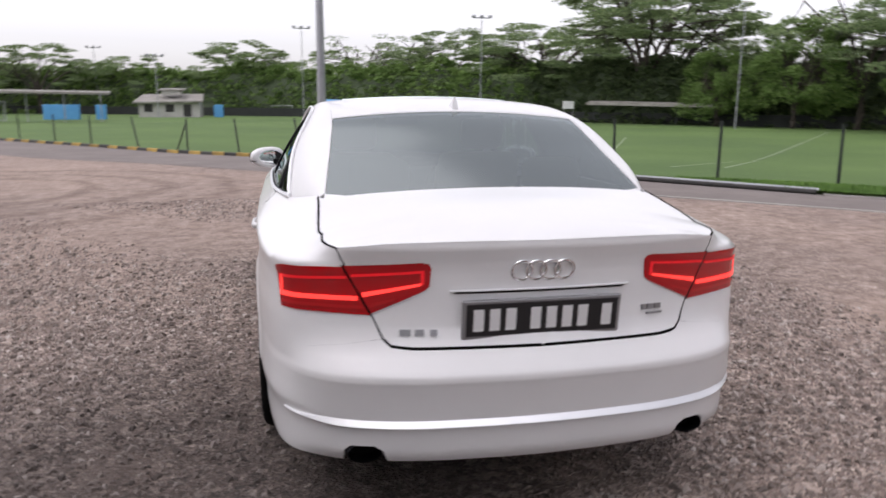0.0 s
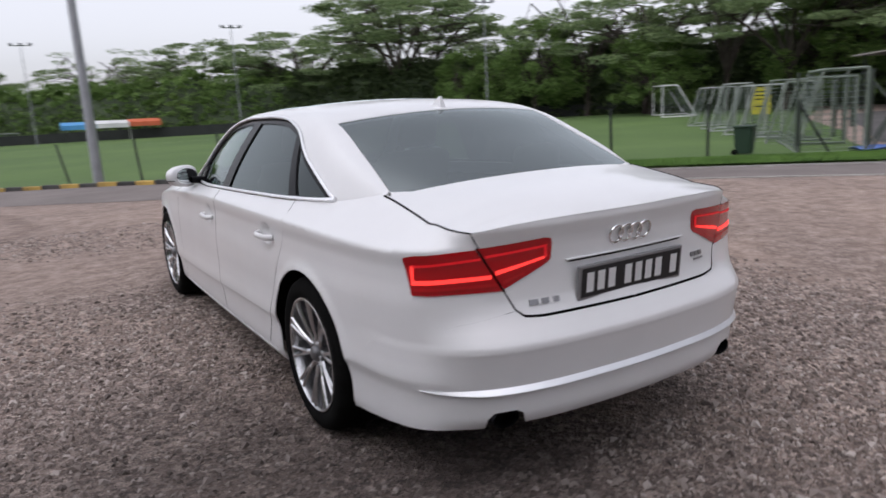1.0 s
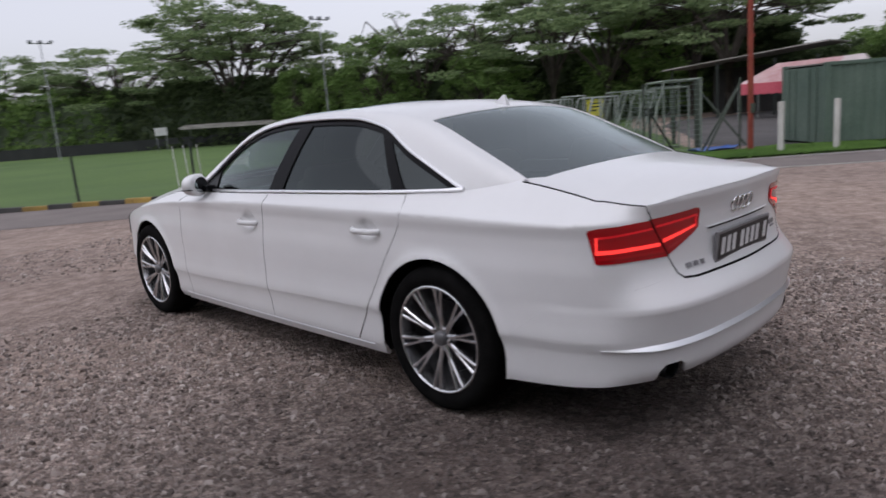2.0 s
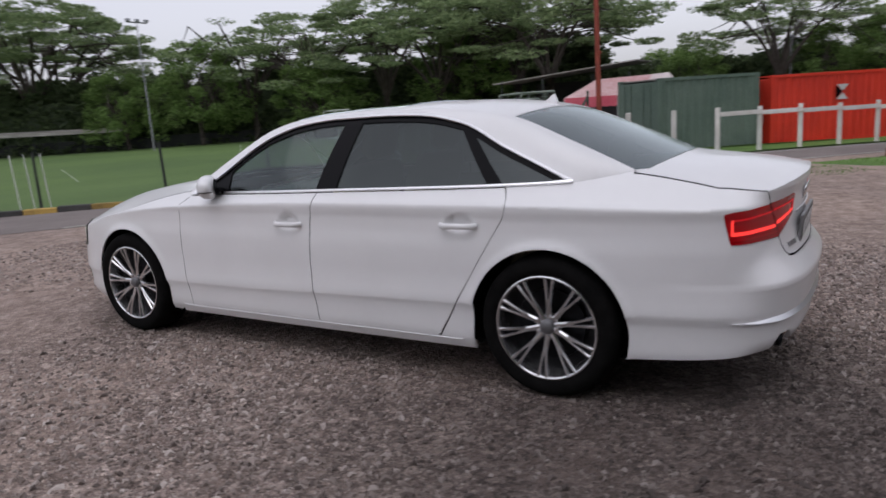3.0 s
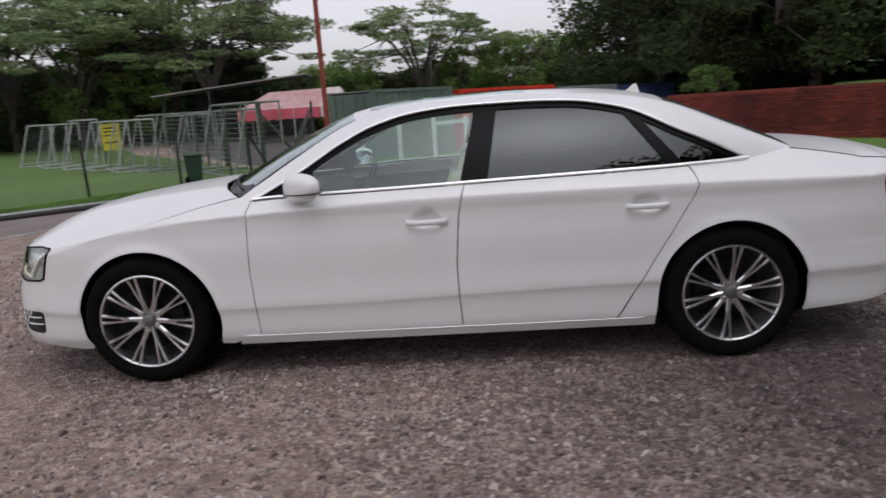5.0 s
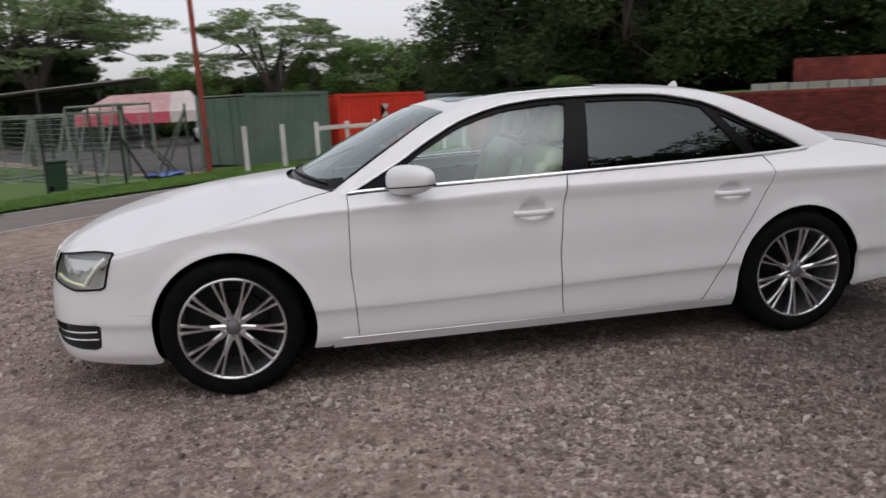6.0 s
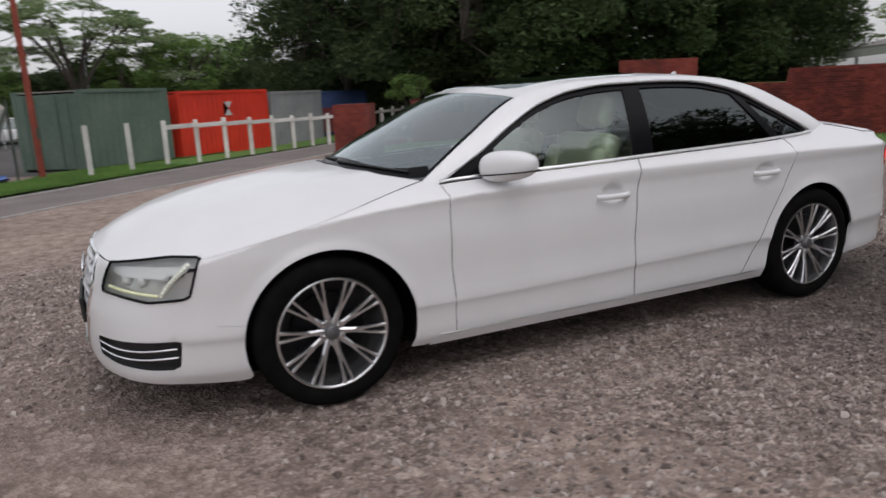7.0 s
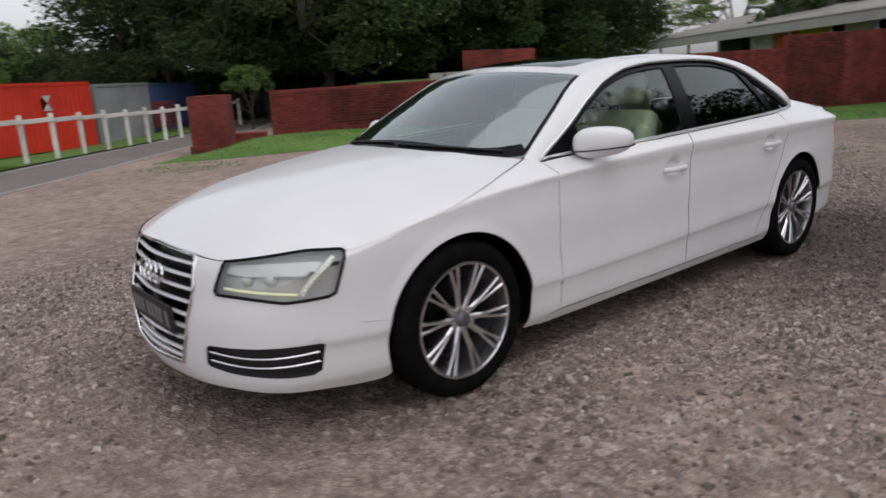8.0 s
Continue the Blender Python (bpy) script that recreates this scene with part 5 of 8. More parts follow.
# ---- the car: wheels and underside ----
def spoke_mesh():
    """A forked spoke along +x, its outer face towards +z."""
    bm = bmesh.new()

    def bar(pts, widths, thick=0.03):
        rows = []
        for (x, y, z), w in zip(pts, widths):
            rows.append([bm.verts.new((x, y - w / 2, z - 0.004)), bm.verts.new((x, y - w * 0.22, z + 0.003)), bm.verts.new((x, y + w * 0.22, z + 0.003)), bm.verts.new((x, y + w / 2, z - 0.004)),
                         bm.verts.new((x, y + w * 0.35, z - thick)), bm.verts.new((x, y - w * 0.35, z - thick))])
        for a, b in zip(rows, rows[1:]):
            for k in range(6):
                bm.faces.new((a[k], b[k], b[(k + 1) % 6], a[(k + 1) % 6]))
        bm.faces.new(rows[0][::-1]), bm.faces.new(rows[-1])
    bar([(0.036, 0, -0.040), (0.070, 0, -0.036), (0.100, 0, -0.032), (0.130, 0, -0.0275), (0.146, 0, -0.0255)], [0.034, 0.030, 0.028, 0.027, 0.014], 0.032)
    for s in (-1, 1):
        bar([(0.108, s * 0.0055, -0.0275), (0.136, s * 0.0078, -0.0235), (0.170, s * 0.0116, -0.0185), (0.210, s * 0.0162, -0.013), (0.249, s * 0.0210, -0.009)], [0.0135, 0.0152, 0.0158, 0.0165, 0.0200], 0.028)
    me = bpy.data.meshes.new("spoke")
    bmesh.ops.recalc_face_normals(bm, faces=bm.faces)
    bm.to_mesh(me)
    bm.free()
    me.materials.append(M["alloy"])
    return me


SPOKE = spoke_mesh()
TYRE = [(0.258, -0.235), (0.300, -0.252), (0.335, -0.240), (0.350, -0.215), (0.354, -0.19), (0.3555, -0.128), (0.354, -0.065), (0.349, -0.035), (0.337, -0.012), (0.318, -0.002), (0.295, 0.0), (0.272, -0.006), (0.262, -0.014), (0.258, -0.018)]
RIM = [(0.262, -0.016), (0.2605, -0.007), (0.254, -0.005), (0.247, -0.010), (0.244, -0.022), (0.236, -0.07), (0.228, -0.20), (0.25, -0.22)]


def shared(name, verts, faces, mat):
    me = bpy.data.meshes.new(name)
    me.from_pydata([tuple(v) for v in verts], [], faces)
    me.materials.append(mat)
    me.polygons.foreach_set("use_smooth", [True] * len(me.polygons))
    me.set_sharp_from_angle(angle=radians(38))
    return me


tyre_me = shared("tyre", *lathe(TYRE, 72), M["tyre"])
rim_me = shared("wheel", *lathe(RIM, 72), M["alloy"])
# black disc added to stand for the shade in the wheel's hollow
dark_me = shared("wheel_back", *lathe([(0.0, -0.118), (0.233, -0.118)], 48), M["wheel_hollow"])
disc_me = shared("brake_disc", *lathe([(0.05, -0.095), (0.175, -0.095), (0.178, -0.102), (0.175, -0.12)], 48), M["disc"])
cap_me = shared("hub_cap", *lathe([(0.0, -0.016), (0.026, -0.017), (0.032, -0.021), (0.036, -0.030), (0.037, -0.06)], 36), M["alloy_grey"])
hub_me = shared("hub", *lathe([(0.034, -0.042), (0.056, -0.046), (0.060, -0.052), (0.060, -0.08)], 36), M["alloy_grey"])
bolt_me = shared("wheel_bolt", *lathe([(0.0, -0.026), (0.0085, -0.027), (0.010, -0.034), (0.0105, -0.05)], 12), M["alloy"])
for sx in (-1, 1):
    for y, spin in ((1.561, 13), (-1.561, 30)):
        m = Matrix.Translation((sx * 0.938, y, 0.3545)) @ pose(0, 0, 0, 0, 90 * sx, 0) @ pose(0, 0, 0, 0, 0, spin)
        w = new("wheel", rim_me)
        w.parent = car
        w.matrix_world = m
        tagged(w, "ten-spoke silver alloy wheel")
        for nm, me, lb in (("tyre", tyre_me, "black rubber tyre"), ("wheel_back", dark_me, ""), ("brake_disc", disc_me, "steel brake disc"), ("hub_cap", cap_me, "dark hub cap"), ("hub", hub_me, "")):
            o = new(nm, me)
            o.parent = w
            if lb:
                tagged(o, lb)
        for k in range(5):
            o = new("wheel_bolt", bolt_me)
            o.parent = w
            o.matrix_basis = pose(0, 0, 0, 0, 0, 18 + 72 * k) @ Matrix.Translation((0.054, 0, 0))
        for k in range(10):
            o = new("spoke", SPOKE)
            o.parent = w
            o.matrix_basis = pose(0, 0, 0, 0, 0, 36 * k)
    for k, (cy, cz, r) in enumerate(ARCHES):
        v, f = [], []
        angs = np.linspace(radians(-28), radians(208), 30)
        for a in angs:
            for x in (0.945, 0.60):
                ly, lz = cy + (r + 0.006) * math.cos(a), max(cz + (r + 0.006) * math.sin(a), 0.235)
                v.append((sx * (x if x < 0.7 else float(skin(arc_y(ly), max(lz, 0.3))[0]) - 0.02), ly, lz))
        v.append((sx * 0.60, cy, cz))
        for i in range(len(angs) - 1):
            f.append((2 * i, 2 * i + 1, 2 * i + 3, 2 * i + 2))
            f.append((2 * i + 1, 2 * i + 3, len(v) - 1))
        mesh_part("wheel_arch_liner", v, f, M["liner"], car)

bm = bmesh.new()
box(bm, (-0.72, -2.0, 0.165), (0.72, 2.0, 0.215), 0.02)
box(bm, (-0.55, -2.40, 0.25), (0.55, -2.0, 0.30), 0.02)
box(bm, (-0.60, 2.0, 0.19), (0.60, 2.35, 0.23), 0.02)
part("underbody", bm, M["liner"], car)
for lo, hi in ((-1.15, 1.07),):
    lin = [ay(hi, 0.22), ay(hi, 0.86), *[(arc_y(y), float(BELT(y)) - 0.05) for y in np.linspace(hi - 0.02, lo, 12)], ay(lo, 0.22)]
    panel("inner_shell", sheet(lin, skin, 0.12, gap=0, flange=0, off=-0.062), M["liner"])
bay = [(0, 1.3), (0.7, 1.1), (0.74, 2.05), (0.5, 2.33), (0, 2.42)]
panel("engine_bay", sheet(bay, lambda x, y: hood_map(x, y) - np.array([0, 0, 0.045]), 0.12, gap=0, flange=0, keep=lambda u, v: u < 1e-4), M["liner"], both=True)
well = [(0, -2.06), (0.64, -2.0), (0.66, -2.36), (0.5, -2.46), (0, -2.52)]
panel("boot_liner", sheet(well, lambda x, y: deck_map(x, y) - np.array([0, 0, 0.06]), 0.06, gap=0, flange=0, keep=lambda u, v: u < 1e-4), M["liner"], both=True)
tail_back = [(0, 0.64), (arc_rear(0.75), 0.64), (arc_rear(0.75), 0.95), (0, 0.98)]
panel("boot_liner", sheet(tail_back, skin, 0.1, gap=0, flange=0, off=-0.05), M["liner"], both=True)

# ---- the car: cabin ----
def cushion(bm, lo, hi, bevel, m=None):
    """A padded block with round edges."""
    made = bmesh.ops.create_cube(bm, size=1)["verts"]
    lo, hi = Vector(lo), Vector(hi)
    for v in made:
        v.co = Vector([(a + b) / 2 + c * (b - a) for a, b, c in zip(lo, hi, v.co)])
    out = bmesh.ops.bevel(bm, geom=list({e for v in made for e in v.link_edges}), offset=bevel, segments=4, affect='EDGES', profile=0.5)["verts"]
    if m is not None:
        bmesh.ops.transform(bm, matrix=m, verts=out)


def seat(x, y, w, parent, low=0.0):
    bm = bmesh.new()
    cushion(bm, (x - w / 2, y - 0.25, 0.34 - low), (x + w / 2, y + 0.27, 0.56 - low), 0.06)
    base = part("seat", bm, M["leather"], parent, "cream leather seat", shade=True, angle=60)
    lean = Matrix.Translation((x, y - 0.22, 0.50 - low)) @ pose(0, 0, 0, 18)
    bm = bmesh.new()
    cushion(bm, (-w / 2, -0.08, 0), (w / 2, 0.06, 0.60), 0.055, lean)
    cushion(bm, (-w / 2 - 0.01, 0.0, 0.05), (-w / 2 + 0.10, 0.10, 0.50), 0.045, lean)
    cushion(bm, (w / 2 - 0.10, 0.0, 0.05), (w / 2 + 0.01, 0.10, 0.50), 0.045, lean)
    part("backrest", bm, M["leather"], base, shade=True, angle=60)
    bm = bmesh.new()
    cushion(bm, (-0.135, -0.07, 0.635), (0.135, 0.045, 0.83), 0.05, lean)
    part("headrest", bm, M["leather"], base, shade=True, angle=60)
    return base


for x in (-0.40, 0.40):
    seat(x, 0.16, 0.52, car, -0.05)
    seat(x, -1.08, 0.56, car, 0.10)
bm = bmesh.new()
box(bm, (-0.78, -1.55, 0.22), (0.78, 1.15, 0.30), 0.02)
part("cabin_floor", bm, M["carpet"], car)
bm = bmesh.new()
cushion(bm, (-0.76, 0.62, 0.55), (0.76, 1.02, 0.93), 0.07)
cushion(bm, (-0.14, -0.2, 0.30), (0.14, 0.70, 0.62), 0.05)
dash = part("dashboard", bm, M["dash"], car, "dark dashboard and centre console", shade=True, angle=60)
wheel_m = Matrix.Translation((0.40, 0.52, 0.86)) @ pose(0, 0, 0, -62)
v, f = ring((0, 0, 0), (0, 0, 1), 0.185, 0.016)
steer = mesh_part("steering_wheel", [wheel_m @ Vector(p) for p in v], f, M["dash"], car, "dark steering wheel")
bm = bmesh.new()
cushion(bm, (-0.09, -0.07, -0.03), (0.09, 0.06, 0.02), 0.02, wheel_m)
box(bm, (-0.18, -0.02, -0.012), (0.18, 0.015, 0.004), 0.004, wheel_m)
part("steering_hub", bm, M["dash"], steer, shade=True)
bm = bmesh.new()
cushion(bm, (-0.74, -1.93, 0.45), (0.74, -1.62, 1.05), 0.04)
part("parcel_shelf", bm, M["carpet"], car)
card = [ay(0.90, 0.32), ay(0.90, 0.88), *[(arc_y(y), float(BELT(y)) - 0.03) for y in np.linspace(0.88, -1.30, 14)], ay(-1.1, 0.32)]
panel("door_card", sheet(card, skin, 0.12, gap=0, flange=0, off=-0.085), M["carpet"], label="dark door lining")
head = [(0, 0.42), (0.52, 0.34), (0.54, -1.25), (0, -1.30)]
panel("headliner", sheet(head, lambda x, y: roof_map(x, y) - np.array([0, 0, 0.03]), 0.1, gap=0, flange=0, keep=lambda u, v: u < 1e-4), M["carpet"], both=True)
bm = bmesh.new()
cushion(bm, (-0.12, 0.44, 1.27), (0.12, 0.47, 1.335), 0.014)
part("inside_mirror", bm, M["black"], car, shade=True)

# ---- ground ----
def ground_z(x, y):
    d = np.hypot(x, y)
    return -0.30 * smooth(4, 17, d) - 0.25 * smooth(14, 26, d)


def gz(x, y):
    return float(ground_z(x, y))


def on_ground(up=0.0):
    return lambda x, y: np.stack([x + 0 * y, y + 0 * x, ground_z(x, y) + up], -1)


rings = np.concatenate([np.arange(0.0, 40, 0.5), [42, 46, 52, 60, 75, 100, 140, 200, 300, 500, 900, 2000]])
v, f = [], []
spokes_n = 120
for q in rings:
    for k in range(spokes_n):
        a = 2 * math.pi * k / spokes_n
        x, y = q * math.cos(a), q * math.sin(a)
        v.append((x, y, gz(x, y)))
for i in range(len(rings) - 1):
    for k in range(spokes_n):
        f.append((i * spokes_n + k, (i + 1) * spokes_n + k, (i + 1) * spokes_n + (k + 1) % spokes_n, i * spokes_n + (k + 1) % spokes_n))
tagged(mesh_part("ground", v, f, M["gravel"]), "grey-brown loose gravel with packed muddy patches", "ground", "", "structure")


def along(points, step):
    """Points at even steps along a smooth line through the given ones, with the way at each."""
    p = np.array(points, float)
    s = np.concatenate([[0], np.cumsum(np.linalg.norm(np.diff(p, axis=0), axis=1))])
    fx, fy = curve(list(zip(s, p[:, 0]))), curve(list(zip(s, p[:, 1])))
    q = np.arange(0, s[-1], step)
    pts = np.stack([fx(q), fy(q)], 1)
    way = np.gradient(pts, axis=0)
    return pts, way / np.linalg.norm(way, axis=1)[:, None]


KERB = [(-22, 41.8), (-14.5, 33.8), (-8, 27.2), (-2.4, 20.9), (0.2, 17.9), (2.7, 14.4), (4.8, 11.3), (6.2, 9.2), (7.4, 7.5), (8.4, 6.2)]
ROAD_OUT = KERB + [(10.4, 4.55), (13.7, 2.0), (16.1, 0.2), (24.4, -6.2), (34, -13.6)]
ROAD_IN = [(-25.5, 38.8), (-18, 30.6), (-11, 23.6), (-5, 17.2), (-1.5, 12.9), (1.0, 9.8), (2.5, 8.1), (5.6, 5.45), (8.2, 3.3), (10, 1.75), (12.3, -0.1), (16.2, -3.0), (23.5, -8.6), (32, -15.2)]
road_outline = ROAD_OUT + ROAD_IN[::-1]
tagged(mesh_part("road", *sheet(road_outline, on_ground(0.006), 0.8, gap=0, flange=0), M["asphalt"]), "narrow worn grey-brown asphalt lane", "road", "", "structure")


def ribbon(name, pts, way, w, z0, z1, mat, shift=0.0, label=""):
    """A low strip of rectangular section along a line on the ground."""
    v, f = [], []
    for (x, y), (dx, dy) in zip(pts, way):
        nx, ny = dy, -dx
        for o, z in ((-w / 2, z0), (-w / 2, z1), (w / 2, z1), (w / 2, z0)):
            px, py = x + nx * (o + shift), y + ny * (o + shift)
            v.append((px, py, gz(px, py) + z))
    for i in range(len(pts) - 1):
        for k in range(3):
            f.append((4 * i + k, 4 * i + k + 1, 4 * i + 5 + k, 4 * i + 4 + k))
    return tagged(mesh_part(name, v, f, mat, shade=False), label, "edging", "", "structure")


pts, way = along(ROAD_IN[6:], 0.5)
ribbon("road_edging", pts, way, 0.10, -0.05, 0.018, M["edging"], 0, "pale concrete strip along the lane")
pts, way = along(ROAD_OUT[len(KERB) - 1:], 0.5)
ribbon("road_edging", pts, way, 0.12, -0.05, 0.035, M["edging"], 0, "pale concrete strip along the verge")

kerb = empty("kerb", None, "row of black and yellow painted concrete kerb blocks", "kerb", "", "structure")
bm = bmesh.new()
box(bm, (-0.345, -0.09, -0.12), (0.345, 0.09, 0.118), 0.018)
me_k = bpy.data.meshes.new("kerb_block")
bm.to_mesh(me_k)
bm.free()
me_b, me_y = me_k, me_k.copy()
me_b.materials.append(M["kerb_black"]), me_y.materials.append(M["kerb_yellow"])
pts, way = along(KERB[:-2], 0.70)
for i, ((x, y), (dx, dy)) in enumerate(zip(pts, way)):
    o = new("kerb_block", me_y if i % 2 else me_b)
    o.parent = kerb
    o.matrix_world = Matrix.Translation((x, y, gz(x, y) + 0.008 * math.sin(i * 2.3))) @ pose(0, 0, 0, 0, 0, math.degrees(math.atan2(dy, dx)) + 0.8 * math.sin(i * 5.1))
# two dark pipes that carry the edge on
pts, way = along(KERB[-3:], 0.4)
for s, z in ((0.0, 0.050), (0.22, 0.060)):
    path = [(x - dy * s, y + dx * s, gz(x, y) + z) for (x, y), (dx, dy) in zip(pts, way)]
    tagged(mesh_part("edge_pipe", *tube(path, 0.048, 10), M["kerb_black"] if s == 0.0 else M["galv"]), "dark pipe laid along the edge of the field", "pipe", "edge pipes")

# ---- grass ----
FENCE = [(-21.5, 42.4), (-14.0, 34.4), (-7.5, 27.8), (-1.9, 21.5), (0.8, 18.5), (3.3, 15.0), (5.5, 11.9), (7.0, 10.0), (9.0, 8.6), (11.0, 7.2), (13.3, 5.6), (15.3, 4.2)]
field = FENCE + [(19, 7.2), (26, 11.6), (34, 18.0), (48, 26), (60, 36), (70, 60), (60, 90), (20, 120), (-60, 140), (-70, 90)]
tagged(mesh_part("playing_field", *sheet(field, on_ground(0.012), 1.5, gap=0, flange=0), M["turf"]), "mown green football field", "field", "", "structure")
yard = [(17.6, 3.95), (21.5, 0.6), (26.5, -3.9), (36, -6), (52, -3), (52, 15), (40, 18.5), (34, 16), (27, 11.2), (19.8, 6.9)]
tagged(mesh_part("yard", *sheet(yard, on_ground(0.016), 1.2, gap=0, flange=0), M["yard"]), "worn dark asphalt yard behind the fence", "yard", "", "structure")
verge_in = [(8.45, 6.22), (10.4, 4.64), (13.7, 2.08), (16.1, 0.28), (24.4, -6.1), (33, -12.6)]
verge_out = [(34.5, -11.5), (25.8, -4.3), (20.6, 0.4), (17.2, 3.7), (15.3, 4.15), (13.3, 5.55), (11.0, 7.15), (9.0, 8.5), (7.4, 9.4), (6.9, 9.0), (7.6, 7.6)]
verge_map = lambda x, y: on_ground(0.03)(x, y)
tagged(mesh_part("verge", *sheet(verge_in + verge_out, verge_map, 0.6, gap=0, flange=0.05), M["verge"]), "bright green grass verge", "verge", "", "structure")


def mound_z(x, y):
    edge = nearness(np.array(lawn), np.stack([np.ravel(x), np.ravel(y)], 1)).reshape(np.shape(x))
    return ground_z(x, y) + 0.004 + 0.36 * smooth(0.0, 1.6, edge) * smooth(4.5, 0.6, np.hypot((x - 15.0) * 0.9, (y + 8.0) * 0.5))


lawn = [(12.8, -1.6), (14.0, -2.6), (15.6, -4.0), (16.0, -6.0), (14.5, -9.5), (10.2, -22), (8.5, -26), (4.5, -27), (2.0, -22), (4.5, -16.5), (8.2, -12.5), (10.6, -8.5), (11.6, -5.0), (12.0, -2.8)]
tagged(mesh_part("lawn", *sheet(lawn, lambda x, y: np.stack([x, y, mound_z(x, y)], -1), 0.5, gap=0, flange=0.0), M["verge"]), "patchy grass in front of the brick wall", "lawn", "", "structure")
bank = [(13.7, -8.4), (11.6, -15.0), (8.5, -24.8), (12, -28.5), (18.5, -29), (26, -24), (24, -14.5), (19.5, -11.5)]
bank_z = lambda x, y: np.stack([x, y, 0.80 + 0.34 * smooth(-11.0, -14.5, y) * smooth(0.5, 3.0, x - 14.35 - 0.325 * (y + 5.35)) * smooth(-27, -20, y)], -1)
tagged(mesh_part("bank", *sheet(bank, bank_z, 0.8, gap=0, flange=1.2), M["verge"]), "raised grass bank behind the brick wall", "bank", "", "structure")


def blades(name, spots, size, label, mat="blade"):
    """Short grass blades, as stuff."""
    n = len(spots)
    rng = np.random.default_rng(3)
    a = rng.uniform(0, 2 * math.pi, n)
    h = size * rng.uniform(0.5, 1.3, n)
    w = 0.05 * size / 0.10
    d = np.stack([np.cos(a), np.sin(a), 0 * a], 1) * w / 2
    lean = np.stack([np.cos(a * 3), np.sin(a * 3), 0 * a], 1) * (h * 0.45)[:, None]
    top = spots + lean + np.stack([0 * a, 0 * a, h], 1)
    verts = np.stack([spots - d, spots + d, top], 1).reshape(-1, 3)
    faces = np.arange(3 * n).reshape(-1, 3)
    return tagged(mesh_part(name, verts.tolist(), faces.tolist(), M[mat], shade=False), label, "grass", "", "stuff")


def scatter_in(outline, n, fmap, seed):
    rng = np.random.default_rng(seed)
    poly = np.array(outline, float)
    p = rng.uniform(poly.min(0), poly.max(0), (n * 4, 2))
    p = p[inside(poly, p)][:n]
    return fmap(p[:, 0], p[:, 1])


near_verge = verge_in[:4] + [(18.5, 1.6), (17.2, 3.7)] + verge_out[4:]
blades("grass_blades", scatter_in(near_verge, 30000, on_ground(0.02), 5), 0.085, "short tufted verge grass")
blades("grass_blades", scatter_in(lawn, 16000, lambda x, y: np.stack([x, y, mound_z(x, y) - 0.005], -1), 6), 0.045, "short tufted lawn grass")
tufts = np.concatenate([scatter_in([(9.5, -1.2), (11.6, -0.6), (12.4, -2.0), (11.0, -3.0), (9.8, -2.4)], 900, on_ground(0.0), 7), scatter_in([(1.5, -6.8), (4.0, -8.2), (3.0, -9.8), (0.2, -8.6)], 700, on_ground(0.0), 8)])
blades("moss_tufts", tufts, 0.03, "thin grass growing through the gravel")

# loose stones on the gravel along the car's near side
rng = np.random.default_rng(11)
n_st = 125000
sx_, sy_ = rng.uniform(-6.8, 3.2, n_st * 2), rng.uniform(-6.4, 6.4, n_st * 2)
keep_ = ((np.abs(sx_) > 0.80) | (np.abs(sy_) > 2.45)) & (np.hypot(sx_ + 1.5, sy_) < 6.9)
clump = np.array([noise.noise(Vector((x * 0.42, y * 0.42, 3.1))) for x, y in zip(sx_, sy_)])
keep_ &= clump + rng.uniform(-0.5, 0.5, len(clump)) > -0.34 + 0.66 * np.maximum(smooth(1.8, 4.2, sy_ - 0.5 * sx_), 0.8 * smooth(2.2, 3.4, sx_))
sx_, sy_ = sx_[keep_][:n_st], sy_[keep_][:n_st]
n_st = len(sx_)
base = np.array([(1, 0, 0), (-0.5, 0.87, 0), (-0.5, -0.87, 0), (0.25, 0.43, 0.75), (0.25, -0.43, 0.75), (-0.5, 0.0, 0.7)])
tri = np.array([(0, 3, 4), (3, 1, 5), (4, 5, 2), (3, 5, 4), (0, 1, 3), (1, 2, 5), (2, 0, 4)])
size = 0.0090 * np.exp(rng.normal(0.10, 0.50, n_st))
size = np.minimum(size, 0.024)
turn = rng.uniform(0, 2 * math.pi, n_st)
pts = base[None] * (1 + rng.uniform(-0.35, 0.35, (n_st, 6, 3))) * size[:, None, None] * np.stack([rng.uniform(0.8, 1.5, n_st), rng.uniform(0.7, 1.1, n_st), rng.uniform(0.6, 1.1, n_st)], 1)[:, None]
c, s = np.cos(turn)[:, None], np.sin(turn)[:, None]
stones = np.stack([pts[:, :, 0] * c - pts[:, :, 1] * s + sx_[:, None], pts[:, :, 0] * s + pts[:, :, 1] * c + sy_[:, None], pts[:, :, 2] + (ground_z(sx_, sy_) - 0.0015)[:, None]], -1).reshape(-1, 3)
faces = (tri[None] + 6 * np.arange(n_st)[:, None, None]).reshape(-1, 3)
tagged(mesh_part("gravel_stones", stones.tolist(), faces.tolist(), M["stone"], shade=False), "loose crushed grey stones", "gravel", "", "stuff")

# ---- fences, posts and poles ----
fence_pts, fence_way = along(FENCE, 0.05)
fence = empty("field_fence", None, "row of thin dark fence posts along the football field", "fence")


def fence_spot(x):
    i = int(np.argmin(np.abs(fence_pts[:, 0] - x)))
    return fence_pts[i], fence_way[i]


